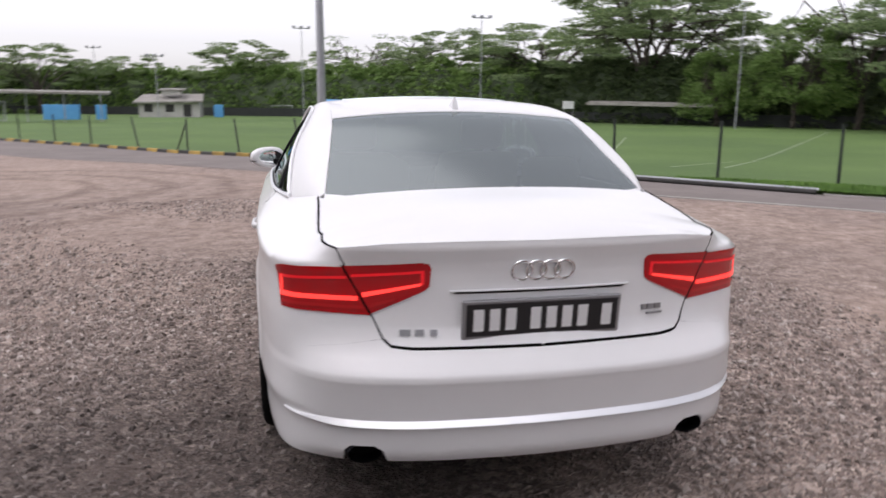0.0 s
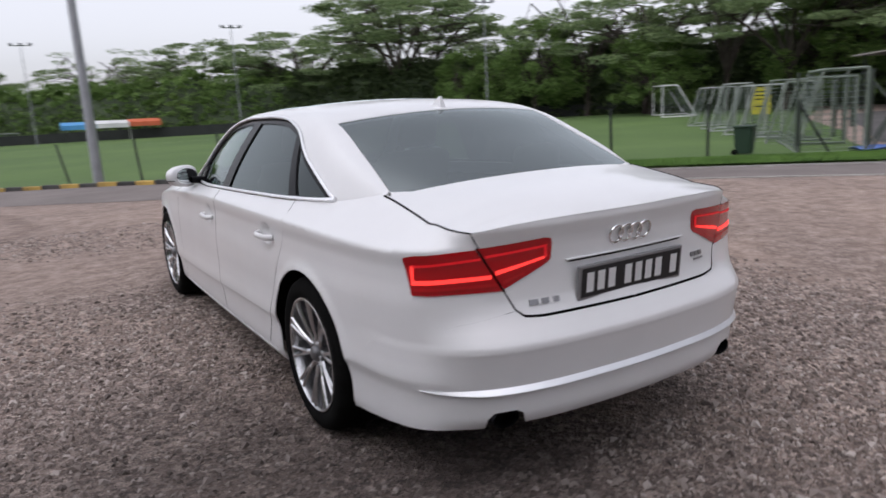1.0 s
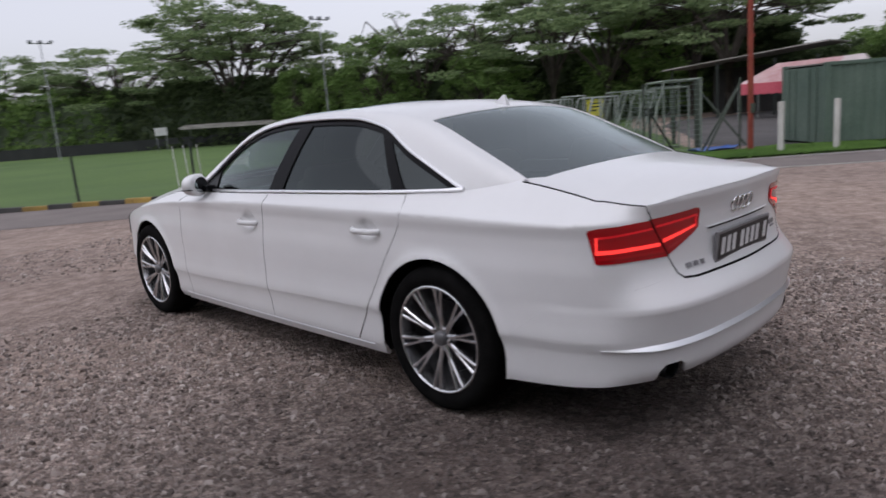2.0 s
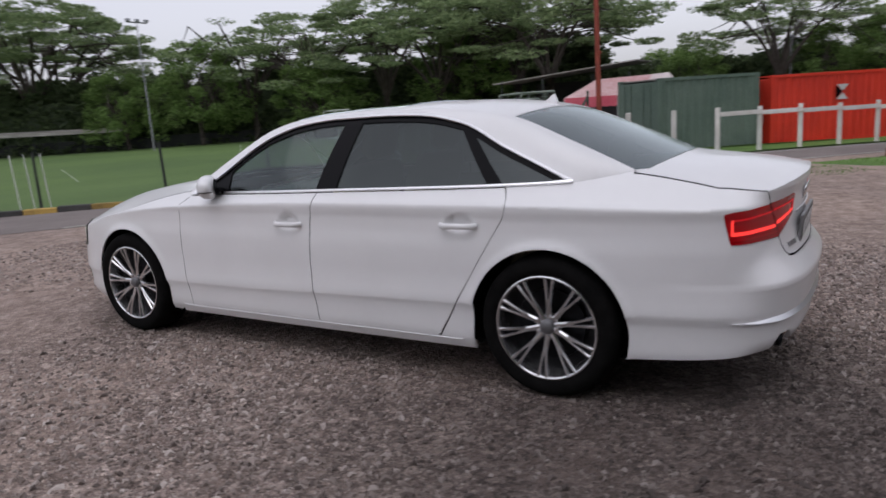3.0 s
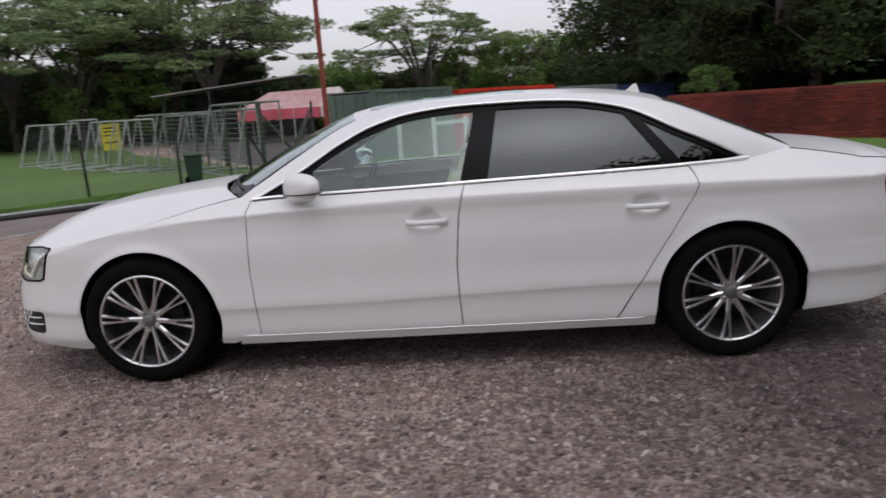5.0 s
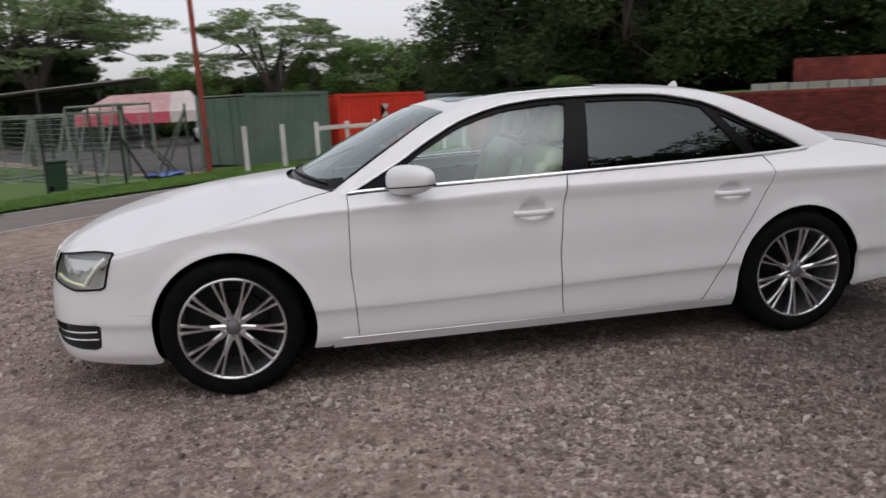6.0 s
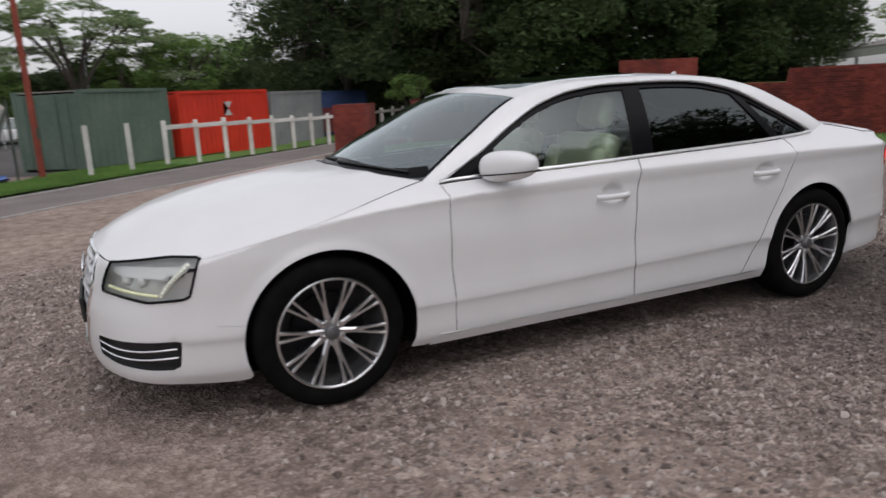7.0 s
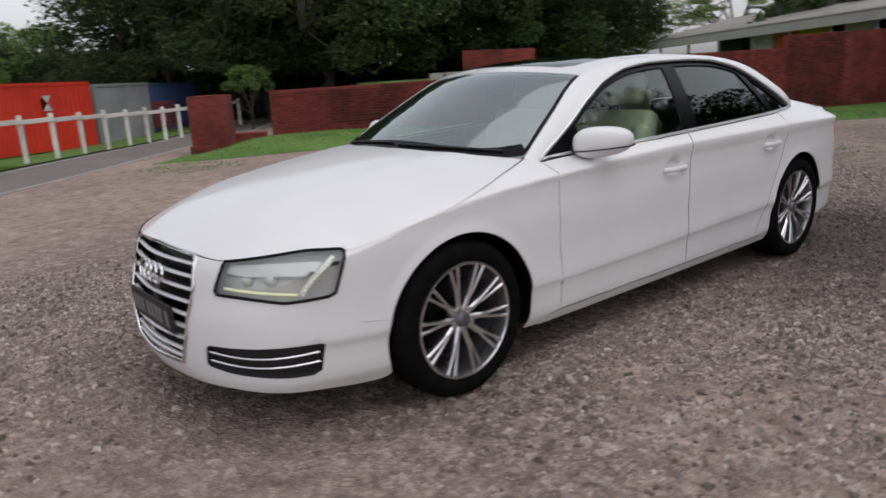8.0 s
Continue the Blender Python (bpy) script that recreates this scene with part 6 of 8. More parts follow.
# where each post stands along the line and how far its head leans back
posts_at = [(-20.5, 0.05), (-18.3, 0.02), (-16.1, 0.06), (-13.83, 0.04), (-11.57, 0.0), (-9.5, 0.02), (-7.0, 0.42), (-4.75, 0.0), (-2.65, 0.22), (-0.45, 0.34), (1.3, 0.12), (3.0, 0.02), (4.85, 0.0), (6.45, 0.03), (8.2, 0.0), (10.1, 0.02), (11.9, 0.0), (13.6, 0.02)]
for x, slant in posts_at:
    (px, py), (dx, dy) = fence_spot(x)
    z = gz(px, py)
    bm = bmesh.new()
    rod(bm, (px, py, z - 0.1), (px - dx * slant, py - dy * slant, z + 1.28), 0.034, 0.030, 8)
    part("post", bm, M["post"], fence, shade=True)
    if x in (-4.75, 13.6):
        side = -0.75 if x < 0 else 0.75
        bm = bmesh.new()
        rod(bm, (px + dx * side, py + dy * side, z - 0.05), (px, py, z + 1.15), 0.028, None, 8)
        part("brace", bm, M["post"], fence, shade=True)
# three slim white stakes beside one post
for x in (4.56, 4.74, 4.95):
    (px, py), (dx, dy) = fence_spot(x)
    px, py, z = px + 0.12, py + 0.10, gz(px, py)
    bm = bmesh.new()
    rod(bm, (px, py, z - 0.1), (px - dx * 0.06, py - dy * 0.06, z + 1.25), 0.013, 0.011, 8)
    tagged(part("stake", bm, M["goal_bright"], None, shade=True), "slim white stake beside a dark fence post", "stake", "white stakes")

# tall green fence frame at the end of the field
stop_posts = ((28.1, 12.34, 0.10), (22.35, 9.72, 0.055), (20.8, 8.5, 0.075), (20.85, 7.72, 0.045), (18.34, 6.44, 0.095), (16.5, 4.35, 0.032), (15.1, 6.45, 0.030))
for k, (x, y, r) in enumerate(stop_posts):
    bm = bmesh.new()
    z = gz(x, y)
    rod(bm, (x, y, z - 0.1), (x, y, z + (2.05 if r > 0.05 else 1.95)), r, None, 10)
    post = part("fence_post", bm, M["post_green"], None, shade=True)
    tagged(post, "dark green steel post of the ball-stop fence", "fence post", "ball-stop posts")
    if k in (4, 5):
        for dx, dy in (((1.15, -1.0), (0.55, -1.3)) if k == 4 else ((-0.9, 0.55), (-0.55, 0.85))):
            bm = bmesh.new()
            rod(bm, (x + dx, y + dy, z), (x, y, z + 1.8), 0.032, None, 8)
            part("brace", bm, M["post_green"], post, shade=True)
for (x0, y0, _), (x1, y1, _) in zip(stop_posts[:4], stop_posts[1:5]):
    bm = bmesh.new()
    rod(bm, (x0, y0, gz(x0, y0) + 1.0), (x1, y1, gz(x1, y1) + 1.0), 0.025, None, 8)
    tagged(part("fence_rail", bm, M["post_green"], None, shade=True), "thin dark green rail of the ball-stop fence", "fence rail", "ball-stop rails")


def white_post(x, y, h=1.12):
    bm = bmesh.new()
    z = gz(x, y)
    box(bm, (x - 0.06, y - 0.06, z - 0.2), (x + 0.06, y + 0.06, z + h), 0.012)
    return part("fence_post", bm, M["white_wood"], None)


U = Vector((0.722, -0.692, 0))
rail_fence = empty("rail_fence", None, "weathered white post-and-rail fence beside the lane", "fence")
first = Vector((14.95, 2.70, 0))
spots = [first + U * (1.36 * k) for k in range(16)]
for k, p in enumerate(spots):
    if k < 2:
        o = white_post(p.x, p.y, 1.24)
        tagged(o, "weathered white wooden post standing alone on the verge", "post", "lone verge posts")
    else:
        o = white_post(p.x, p.y, 1.25 + 0.02 * math.sin(3.3 * k))
        o.parent = rail_fence
for k in range(2, 15):
    p, q = spots[k], spots[k + 1]
    bm = bmesh.new()
    zp, zq = gz(p.x, p.y) + 1.08, gz(q.x, q.y) + 1.08
    side = Vector((-U.y, U.x, 0)) * -0.075
    d = q - p
    m = Matrix.Translation(((p + q) / 2 + side).to_tuple()[:2] + ((zp + zq) / 2,)) @ pose(0, 0, 0, 0, 0, math.degrees(math.atan2(d.y, d.x)))
    box(bm, (-d.length / 2 + 0.004, -0.028, -0.06), (d.length / 2 - 0.004, 0.028, 0.06), 0.008, m)
    part("rail", bm, M["white_wood"], rail_fence)

lamp_pole = empty("lamp_pole", Matrix.Translation((0.2, 18.55, gz(0.2, 18.55))), "tall tapering galvanised lamp pole behind the kerb", "lamp pole")
bm = bmesh.new()
rod(bm, (0, 0, -0.2), (0, 0, 9.0), 0.15, 0.085, 20)
part("pole", bm, M["galv"], lamp_pole, shade=True)
bm = bmesh.new()
box(bm, (-0.2, -0.2, -0.1), (0.2, 0.2, 0.03), 0.01)
part("base_plate", bm, M["galv"], lamp_pole)
bm = bmesh.new()
rod(bm, (0, 0, 8.9), (0.9, -0.9, 9.3), 0.05, 0.04, 10)
part("arm", bm, M["galv"], lamp_pole, shade=True)
red_pole = empty("red_pole", Matrix.Translation((15.8, 3.77, gz(15.8, 3.77))), "rusty red steel pole at the gateway", "pole")
bm = bmesh.new()
rod(bm, (0, 0, -0.2), (-0.05, 0.04, 8.5), 0.075, 0.06, 14)
part("pole", bm, M["rust_red"], red_pole, shade=True)
for z in (1.2, 2.9, 4.6):
    bm = bmesh.new()
    rod(bm, (0, 0, z), (0, 0, z + 0.06), 0.088, None, 14)
    part("collar", bm, M["rust_red"], red_pole, shade=True)
bm = bmesh.new()
box(bm, (-0.09, -0.09, 1.0), (0.05, -0.02, 1.25), 0.01)
part("switch_box", bm, M["post_green"], red_pole)


def mast(x, y, top, heads=3):
    m = empty("light_mast", Matrix.Translation((x, y, gz(x, y))), "slim grey floodlight mast beyond the field", "light mast", "floodlight masts")
    h = top - gz(x, y)
    bm = bmesh.new()
    rod(bm, (0, 0, -0.2), (0, 0, h), 0.060, 0.038, 10)
    part("pole", bm, M["galv"], m, shade=True)
    bm = bmesh.new()
    rod(bm, (-0.9, 0, h), (0.9, 0, h), 0.05, None, 8)
    part("crossbar", bm, M["galv"], m, shade=True)
    for k in range(heads):
        bm = bmesh.new()
        xx = -0.8 + 1.6 * k / (heads - 1)
        box(bm, (xx - 0.16, -0.2, h + 0.02), (xx + 0.16, 0.04, h + 0.24), 0.03)
        part("floodlight", bm, M["galv"], m)
    return m


for x, y, top in ((17.2, 63.4, 9.2), (33.1, 45.8, 9.2), (0.65, 76.1, 9.0), (-14.9, 79.4, 6.0), (-26.4, 102, 8.2), (56.5, 2.7, 4.7)):
    mast(x, y, top)

# ---- containers ----
def container(start, length, mat, label, high=2.59, deep=2.44, top=None):
    """A shipping container whose front runs from start along the row."""
    ang = math.degrees(math.atan2(U.y, U.x))
    zb = (gz(start.x, start.y) + gz((start + U * length).x, (start + U * length).y)) / 2 - 0.08
    root = empty("shipping_container", Matrix.Translation((start.x, start.y, zb)) @ pose(0, 0, 0, 0, 0, ang), label, "container", "containers in a row")
    # corrugated long sides
    pitch, d = 0.28, 0.036
    xs, ys = [], []
    x = 0.12
    while x < length - 0.12 - pitch:
        for o, q in ((0, 0), (0.07, 0), (0.11, d), (0.20, d), (0.24, 0)):
            xs.append(x + o), ys.append(q)
        x += pitch
    xs.append(length - 0.12), ys.append(0)
    for name, y0, sg in (("front_side", 0.0, 1), ("back_side", deep, -1)):
        v, f = [], []
        for px, py in zip(xs, ys):
            v += [(px, y0 + sg * (py + 0.02), 0.16), (px, y0 + sg * (py + 0.02), high - 0.10)]
        f = [(2 * i, 2 * i + 2, 2 * i + 3, 2 * i + 1) for i in range(len(xs) - 1)]
        mesh_part(name, v, f, mat, root, shade=False)
    for name, x0 in (("door_end", 0.02), ("far_end", length - 0.06)):
        bm = bmesh.new()
        box(bm, (x0, 0.12, 0.16), (x0 + 0.04, deep - 0.12, high - 0.1), 0.005)
        if name == "door_end":
            for yy in (0.45, 0.85, 1.6, 2.0):
                rod(bm, (x0 - 0.025, yy, 0.2), (x0 - 0.025, yy, high - 0.15), 0.018, None, 8)
        part(name, bm, mat, root)
    for name, boxes in (("corner_post", [((px, py, 0.0), (px + 0.14, py + 0.14, high - 0.001)) for px in (0, length - 0.14) for py in (0, deep - 0.14)]),
                        ("bottom_rail", [((0.14, 0.0, 0.02), (length - 0.14, 0.06, 0.16)), ((0.14, deep - 0.06, 0.02), (length - 0.14, deep, 0.16))]),
                        ("top_rail", [((0.14, 0.0, high - 0.10), (length - 0.14, 0.06, high)), ((0.14, deep - 0.06, high - 0.10), (length - 0.14, deep, high))])):
        for lo, hi in boxes:
            bm = bmesh.new()
            box(bm, lo, hi, 0.006)
            part(name, bm, mat, root)
    bm = bmesh.new()
    box(bm, (0.14, 0.06, high - 0.05), (length - 0.14, deep - 0.06, high - 0.012))
    part("roof", bm, top or mat, root)
    return root


row = Vector((25.1, -3.77, 0))
container(row - U * 9.45, 3.6, M["cont_green"], "faded green corrugated shipping container with a rusty roof", 2.34, top=M["roof_sheet"])
red_box = container(row - U * 5.4, 5.4, M["cont_red"], "bright red corrugated shipping container with a white emblem", 2.31)
container(row + U * 0.25, 4.3, M["cont_grey"], "grey corrugated shipping container", 2.25)
container(row + U * 5.2 + Vector((0.4, 0.4, 0)), 5.6, M["cont_blue"], "dark blue corrugated shipping container", 2.2)
for pts2 in (((-0.22, 0.24), (0.22, 0.24), (0.0, 0.02)), ((-0.22, -0.24), (0.22, -0.24), (0.0, -0.02))):
    mesh_part("emblem", [(2.75 + a, -0.004, 1.66 + b) for a, b in pts2] + [(2.75 + a, 0.03, 1.66 + b) for a, b in pts2], [(0, 1, 2), (3, 4, 5), (0, 1, 4, 3), (1, 2, 5, 4), (2, 0, 3, 5)], M["white_mark"], red_box, "plain white two-triangle emblem", shade=False)
mesh_part("emblem", [(2.75 + a, -0.003, 1.66 + b) for a, b in ((-0.24, 0.2), (-0.24, -0.2), (-0.03, 0))] + [(2.75 + a, 0.03, 1.66 + b) for a, b in ((-0.24, 0.2), (-0.24, -0.2), (-0.03, 0))], [(0, 1, 2), (3, 4, 5), (0, 1, 4, 3), (1, 2, 5, 4), (2, 0, 3, 5)], M["black"], red_box, shade=False)

# ---- brick walls ----
def brick_run(name, pts, tops, thick, label, cap=True, kind="structure", cat="wall", foot=-0.5):
    """A brick wall along a line of points with a top height at each; it stands in the ground."""
    v, f, uvs = [], [], []
    p = np.array(pts, float)
    s = np.concatenate([[0], np.cumsum(np.linalg.norm(np.diff(p, axis=0), axis=1))])
    way = np.gradient(p, axis=0)
    way /= np.linalg.norm(way, axis=1)[:, None]
    for (x, y), (dx, dy), t in zip(p, way, tops):
        nx, ny = dy * thick / 2, -dx * thick / 2
        b = gz(x, y) + foot
        v += [(x + nx, y + ny, b), (x + nx, y + ny, t), (x - nx, y - ny, t), (x - nx, y - ny, b)]
    n = len(p)
    for i in range(n - 1):
        for k in range(3):
            f.append((4 * i + k, 4 * i + k + 1, 4 * i + 5 + k, 4 * i + 4 + k))
    f += [(0, 1, 2, 3), tuple(4 * (n - 1) + k for k in (3, 2, 1, 0))]
    ob = mesh_part(name, v, f, M["brick"], shade=False)
    layer = ob.data.uv_layers.new(name="UVMap")
    for poly in ob.data.polygons:
        for li in poly.loop_indices:
            vi = ob.data.loops[li].vertex_index
            co = ob.data.vertices[vi].co
            i = vi // 4
            endcap = len(set(ob.data.loops[q].vertex_index // 4 for q in poly.loop_indices)) == 1
            layer.data[li].uv = ((thick if vi % 4 in (2, 3) else 0) if endcap else s[i] + (thick if (vi % 4 == 2 and poly.index % 3 == 1) else 0), co.z)
    return tagged(ob, label, cat, "", kind)


# it steps up twice as the ground behind it rises
wall_pts = [(14.35, -5.35), (13.9, -6.7), (12.9, -9.8), (11.4, -14.5), (10.955, -15.86), (10.935, -15.92), (9.6, -20.0), (8.87, -22.28), (8.85, -22.34), (8.0, -25.0), (4.0, -36.0), (-2, -52)]
wall_tops = [1.16, 1.17, 1.20, 1.20, 1.18, 1.56, 1.60, 1.62, 2.04, 2.10, 2.35, 2.6]
wall_ob = brick_run("wall_brick", wall_pts, wall_tops, 0.23, "long dark red brick garden wall")
pier = empty("gate_pier", Matrix.Translation((14.55, -3.80, gz(14.55, -3.80))), "square dark red brick gate pier at the road edge", "pier")
pm = pose(0, 0, 0, 0, 0, -38)
corners = [pm @ Vector(q) for q in ((-0.47, -0.43, 0), (0.47, -0.43, 0), (0.47, 0.43, 0), (-0.47, 0.43, 0))]
v = [(q.x, q.y, -0.4) for q in corners] + [(q.x, q.y, 1.42) for q in corners]
pier_ob = ob = mesh_part("pier_body", v, [(0, 1, 5, 4), (1, 2, 6, 5), (2, 3, 7, 6), (3, 0, 4, 7), (4, 5, 6, 7)], M["brick"], pier, shade=False)
layer = ob.data.uv_layers.new(name="UVMap")
for poly in ob.data.polygons:
    for li, (uu, vv) in zip(poly.loop_indices, ((0, -0.4), (1.0, -0.4), (1.0, 1.42), (0, 1.42))):
        layer.data[li].uv = (uu, vv)
base = [q * 1.10 for q in corners]
v = [(q.x, q.y, -0.4) for q in base] + [(q.x, q.y, 0.22) for q in base]
ob = mesh_part("pier_foot", v, [(0, 1, 5, 4), (1, 2, 6, 5), (2, 3, 7, 6), (3, 0, 4, 7), (4, 5, 6, 7)], M["brick"], pier, shade=False)
layer = ob.data.uv_layers.new(name="UVMap")
for poly in ob.data.polygons:
    for li, (uu, vv) in zip(poly.loop_indices, ((0, -0.4), (1.1, -0.4), (1.1, 0.22), (0, 0.22))):
        layer.data[li].uv = (uu, vv)
brick_run("wall_low", [(15.1, -4.05), (14.75, -4.7), (14.45, -5.2)], [0.12, 0.12, 0.12], 0.5, "low brick step between pier and wall")
brick_run("planter_wall", [(18.5, -15.9), (17.6, -16.85), (16.6, -17.9)], [2.16, 2.14, 2.12], 1.4, "raised dark red brick planter on the bank", foot=1.2)
# pale coping in front of the planter
for i in range(8):
    a = Vector((18.75, -14.35, 0)).lerp(Vector((15.3, -17.75, 0)), i / 8)
    bm = bmesh.new()
    box(bm, (0.02, -0.12, 0.90), (0.58, 0.12, 1.375 + 0.012 * math.sin(i * 2.1)), 0.015, Matrix.Translation(a) @ pose(0, 0, 0, 0, 0, -135.4))
    tagged(part("coping_block", bm, M["edging"]), "pale weathered concrete block along the bank", "block", "coping blocks")

# ---- sheds and shelters ----
def slab(name, quad, thick, mat, parent, label=""):
    """A flat plate from four corners, given a thickness downwards."""
    v = [tuple(q) for q in quad] + [(q[0], q[1], q[2] - thick) for q in quad]
    return mesh_part(name, v, [(0, 1, 2, 3), (7, 6, 5, 4), (0, 4, 5, 1), (1, 5, 6, 2), (2, 6, 7, 3), (3, 7, 4, 0)], mat, parent, label, shade=False)


shelter = empty("open_shelter", None, "long open shelter with a pale sheet roof behind the wall", "shelter")
r0, r1 = Vector((19.6, -29.9, 2.40)), Vector((3.0, -26.3, 3.15))
w_ = Vector((r1 - r0)).normalized()
nrm_ = Vector((w_.y, -w_.x, 0)) * -1
if nrm_.y > 0:
    nrm_ = -nrm_
slab("roof", [r0, r1, r1 + nrm_ * 6 + Vector((0, 0, 1.1)), r0 + nrm_ * 6 + Vector((0, 0, 1.1))], 0.10, M["roof_sheet"], shelter)
slab("fascia", [r0 + Vector((0, 0.05, -0.10)), r1 + Vector((0, 0.05, -0.10)), r1 + Vector((0, -0.05, -0.10)), r0 + Vector((0, -0.05, -0.10))], 0.34, M["hut_wall"], shelter)
slab("back_wall", [r0 + nrm_ * 5.6, r1 + nrm_ * 5.6, r1 + nrm_ * 5.7, r0 + nrm_ * 5.7], 1.5, M["dark_shed"], shelter)
for k in range(9):
    q = r0.lerp(r1, (k + 0.3) / 9) + nrm_ * 0.4
    bm = bmesh.new()
    rod(bm, (q.x, q.y, gz(q.x, q.y) - 0.2), (q.x, q.y, q.z), 0.07, None, 8)
    part("column", bm, M["galv"], shelter, shade=True)
for k, (m_, a) in enumerate((("board_white", 0.35), ("board_red", 0.42), ("yellow_sign", 0.50), ("board_white", 0.62), ("bin_green", 0.24))):
    q = r0.lerp(r1, a) + nrm_ * 1.6
    bm = bmesh.new()
    box(bm, (q.x - 0.6, q.y - 0.2, gz(q.x, q.y) - 0.02), (q.x + 0.6, q.y + 0.2, 2.55 if k != 2 else 2.75), 0.03)
    tagged(part("stall_board", bm, M[m_]), "coloured board standing in the open shelter", "board", "shelter boards")

tent = empty("awning_tent", Matrix.Translation((39.0, 10.0, gz(39, 10))), "faded pink and white awning tent on poles", "tent")
zt = 1.98
L_, W_ = 3.3, 1.35
tv = [(-W_, -L_, zt), (W_, -L_, zt), (W_, L_, zt), (-W_, L_, zt), (0, -L_ + 0.7, zt + 1.1), (0, L_ - 1.6, zt + 1.0), (-W_, -1.6, zt), (W_, -1.6, zt), (0, -1.6, zt + 1.06)]
mesh_part("canopy", tv, [(7, 2, 5, 8), (2, 3, 5), (3, 6, 8, 5)], M["tarp_pink"], tent, shade=False)
mesh_part("canopy", tv, [(0, 1, 4), (1, 7, 8, 4), (6, 0, 4, 8)], M["tarp_white"], tent, "pale white end of the canopy", shade=False)
for (x0, y0), (x1, y1), cloth in (((-W_, -L_), (-W_, -1.6), "tarp_white"), ((-W_, -1.6), (-W_, L_), "tarp_red"), ((-W_, -L_), (W_, -L_), "tarp_white"), ((W_, L_), (-W_, L_), "tarp_red")):
    v, f = [], []
    for k in range(25):
        t = k / 24
        px, py = x0 + (x1 - x0) * t, y0 + (y1 - y0) * t
        v += [(px, py, zt), (px + 0.03 * math.sin(k), py + 0.03 * math.cos(k * 1.7), zt - 0.58 - 0.05 * (k % 2))]
    f = [(2 * k, 2 * k + 2, 2 * k + 3, 2 * k + 1) for k in range(24)]
    mesh_part("valance", v, f, M[cloth], tent, shade=False)
for x in (-W_, W_):
    for y in (-L_, 0, L_):
        bm = bmesh.new()
        rod(bm, (x, y, -0.1), (x, y, zt), 0.035, None, 8)
        part("pole", bm, M["goal_white"], tent, shade=True)

shed = empty("dark_shed", Matrix.Translation((45, 14.5, gz(45, 14.5))), "low dark shed with a slanting pale roof edge", "shed")
slab("roof", [(-4.5, 5.0, 3.25), (-2.2, -4.2, 4.15), (6, -3.0, 4.3), (4, 7, 3.4)], 0.08, M["roof_sheet"], shed)
bm = bmesh.new()
box(bm, (4.0, -3.0, -0.2), (5, 5.5, 3.2), 0.02)
part("wall", bm, M["dark_shed"], shed)
for y in (4.6, 1.6, -1.4, -3.8):
    bm = bmesh.new()
    rod(bm, (-3.3 + (0.6 if y < 0 else -0.6), y, -0.1), (-3.3 + (0.6 if y < 0 else -0.6), y, 3.4), 0.07, None, 8)
    part("column", bm, M["post"], shed, shade=True)

hut = empty("club_hut", Matrix.Translation((-14.3, 84.5, gz(0, 84))), "small pale club hut with a low grey roof across the field", "hut")
bm = bmesh.new()
box(bm, (-3.3, -1.6, -0.1), (3.3, 1.6, 1.75), 0.02)
part("wall", bm, M["hut_wall"], hut)
slab("roof", [(-3.8, -2.2, 1.7), (3.8, -2.2, 1.9), (3.4, 2.2, 2.7), (-3.4, 2.2, 2.6)], 0.16, M["roof_sheet"], hut)
slab("roof", [(-1.2, -0.8, 3.1), (1.6, -0.8, 3.15), (1.6, 1.2, 3.3), (-1.2, 1.2, 3.3)], 0.14, M["roof_sheet"], hut)
for x in (-2.2, 0.1, 2.0):
    bm = bmesh.new()
    box(bm, (x - 0.5, -1.64, 0.1 if x > 1 else 0.6), (x + 0.4, -1.60, 1.45), 0.0)
    part("opening", bm, M["dark_shed"], hut)
bm = bmesh.new()
box(bm, (-0.9, -0.6, 2.55), (1.2, 0.9, 3.0), 0.02)
part("clerestory", bm, M["hut_wall"], hut)

stand = empty("spectator_shelter", Matrix.Translation((-20.5, 62.5, gz(0, 62))), "long flat-roofed shelter on posts beside the field", "shelter")
slab("roof", [(-9, -1.2, 2.65), (4.3, 1.0, 2.55), (4.0, 3.0, 2.7), (-9, 1.5, 2.8)], 0.18, M["roof_sheet"], stand)
for k in range(5):
    bm = bmesh.new()
    x = -8 + k * 2.9
    rod(bm, (x, 0.2 + 0.15 * k, -0.1), (x, 0.2 + 0.15 * k, 2.5), 0.05, None, 8)
    part("column", bm, M["galv"], stand, shade=True)
for x, y, w, m_ in ((-22.6, 72.2, 3.2, "board_blue"), (-9.0, 84.0, 1.0, "board_blue"), (-19.2, 73.0, 0.9, "board_blue")):
    bm = bmesh.new()
    z = gz(x, y)
    box(bm, (x - w / 2, y - 0.3, z), (x + w / 2, y + 0.3, z + 1.45), 0.04)
    tagged(part("ball_crate", bm, M[m_]), "blue plastic crate beside the far touchline", "crate", "blue crates")

dugout = empty("dugout", Matrix.Translation((8.0, 79.3, gz(8, 79))), "team dugout with a blue, white and orange roof", "dugout")
for k, m_ in enumerate(("board_blue", "board_white", "board_red")):
    x = -4.86 + 3.24 * k
    slab("roof_panel", [(x, -0.5, 1.85), (x + 3.21, -0.5, 1.78), (x + 3.21, 0.9, 2.10), (x, 0.9, 2.17)], 0.46, M[m_], dugout)
for x in (-4.6, -1.6, 1.7, 4.7):
    bm = bmesh.new()
    rod(bm, (x, 0.4, -0.1), (x, 0.4, 1.75), 0.05, None, 8)
    part("post", bm, M["goal_bright"] if x > 1 else M["post"], dugout, shade=True)
board = empty("score_board", Matrix.Translation((25.05, 60.43, gz(25, 60))), "small white board on thin posts at the far touchline", "board")
bm = bmesh.new()
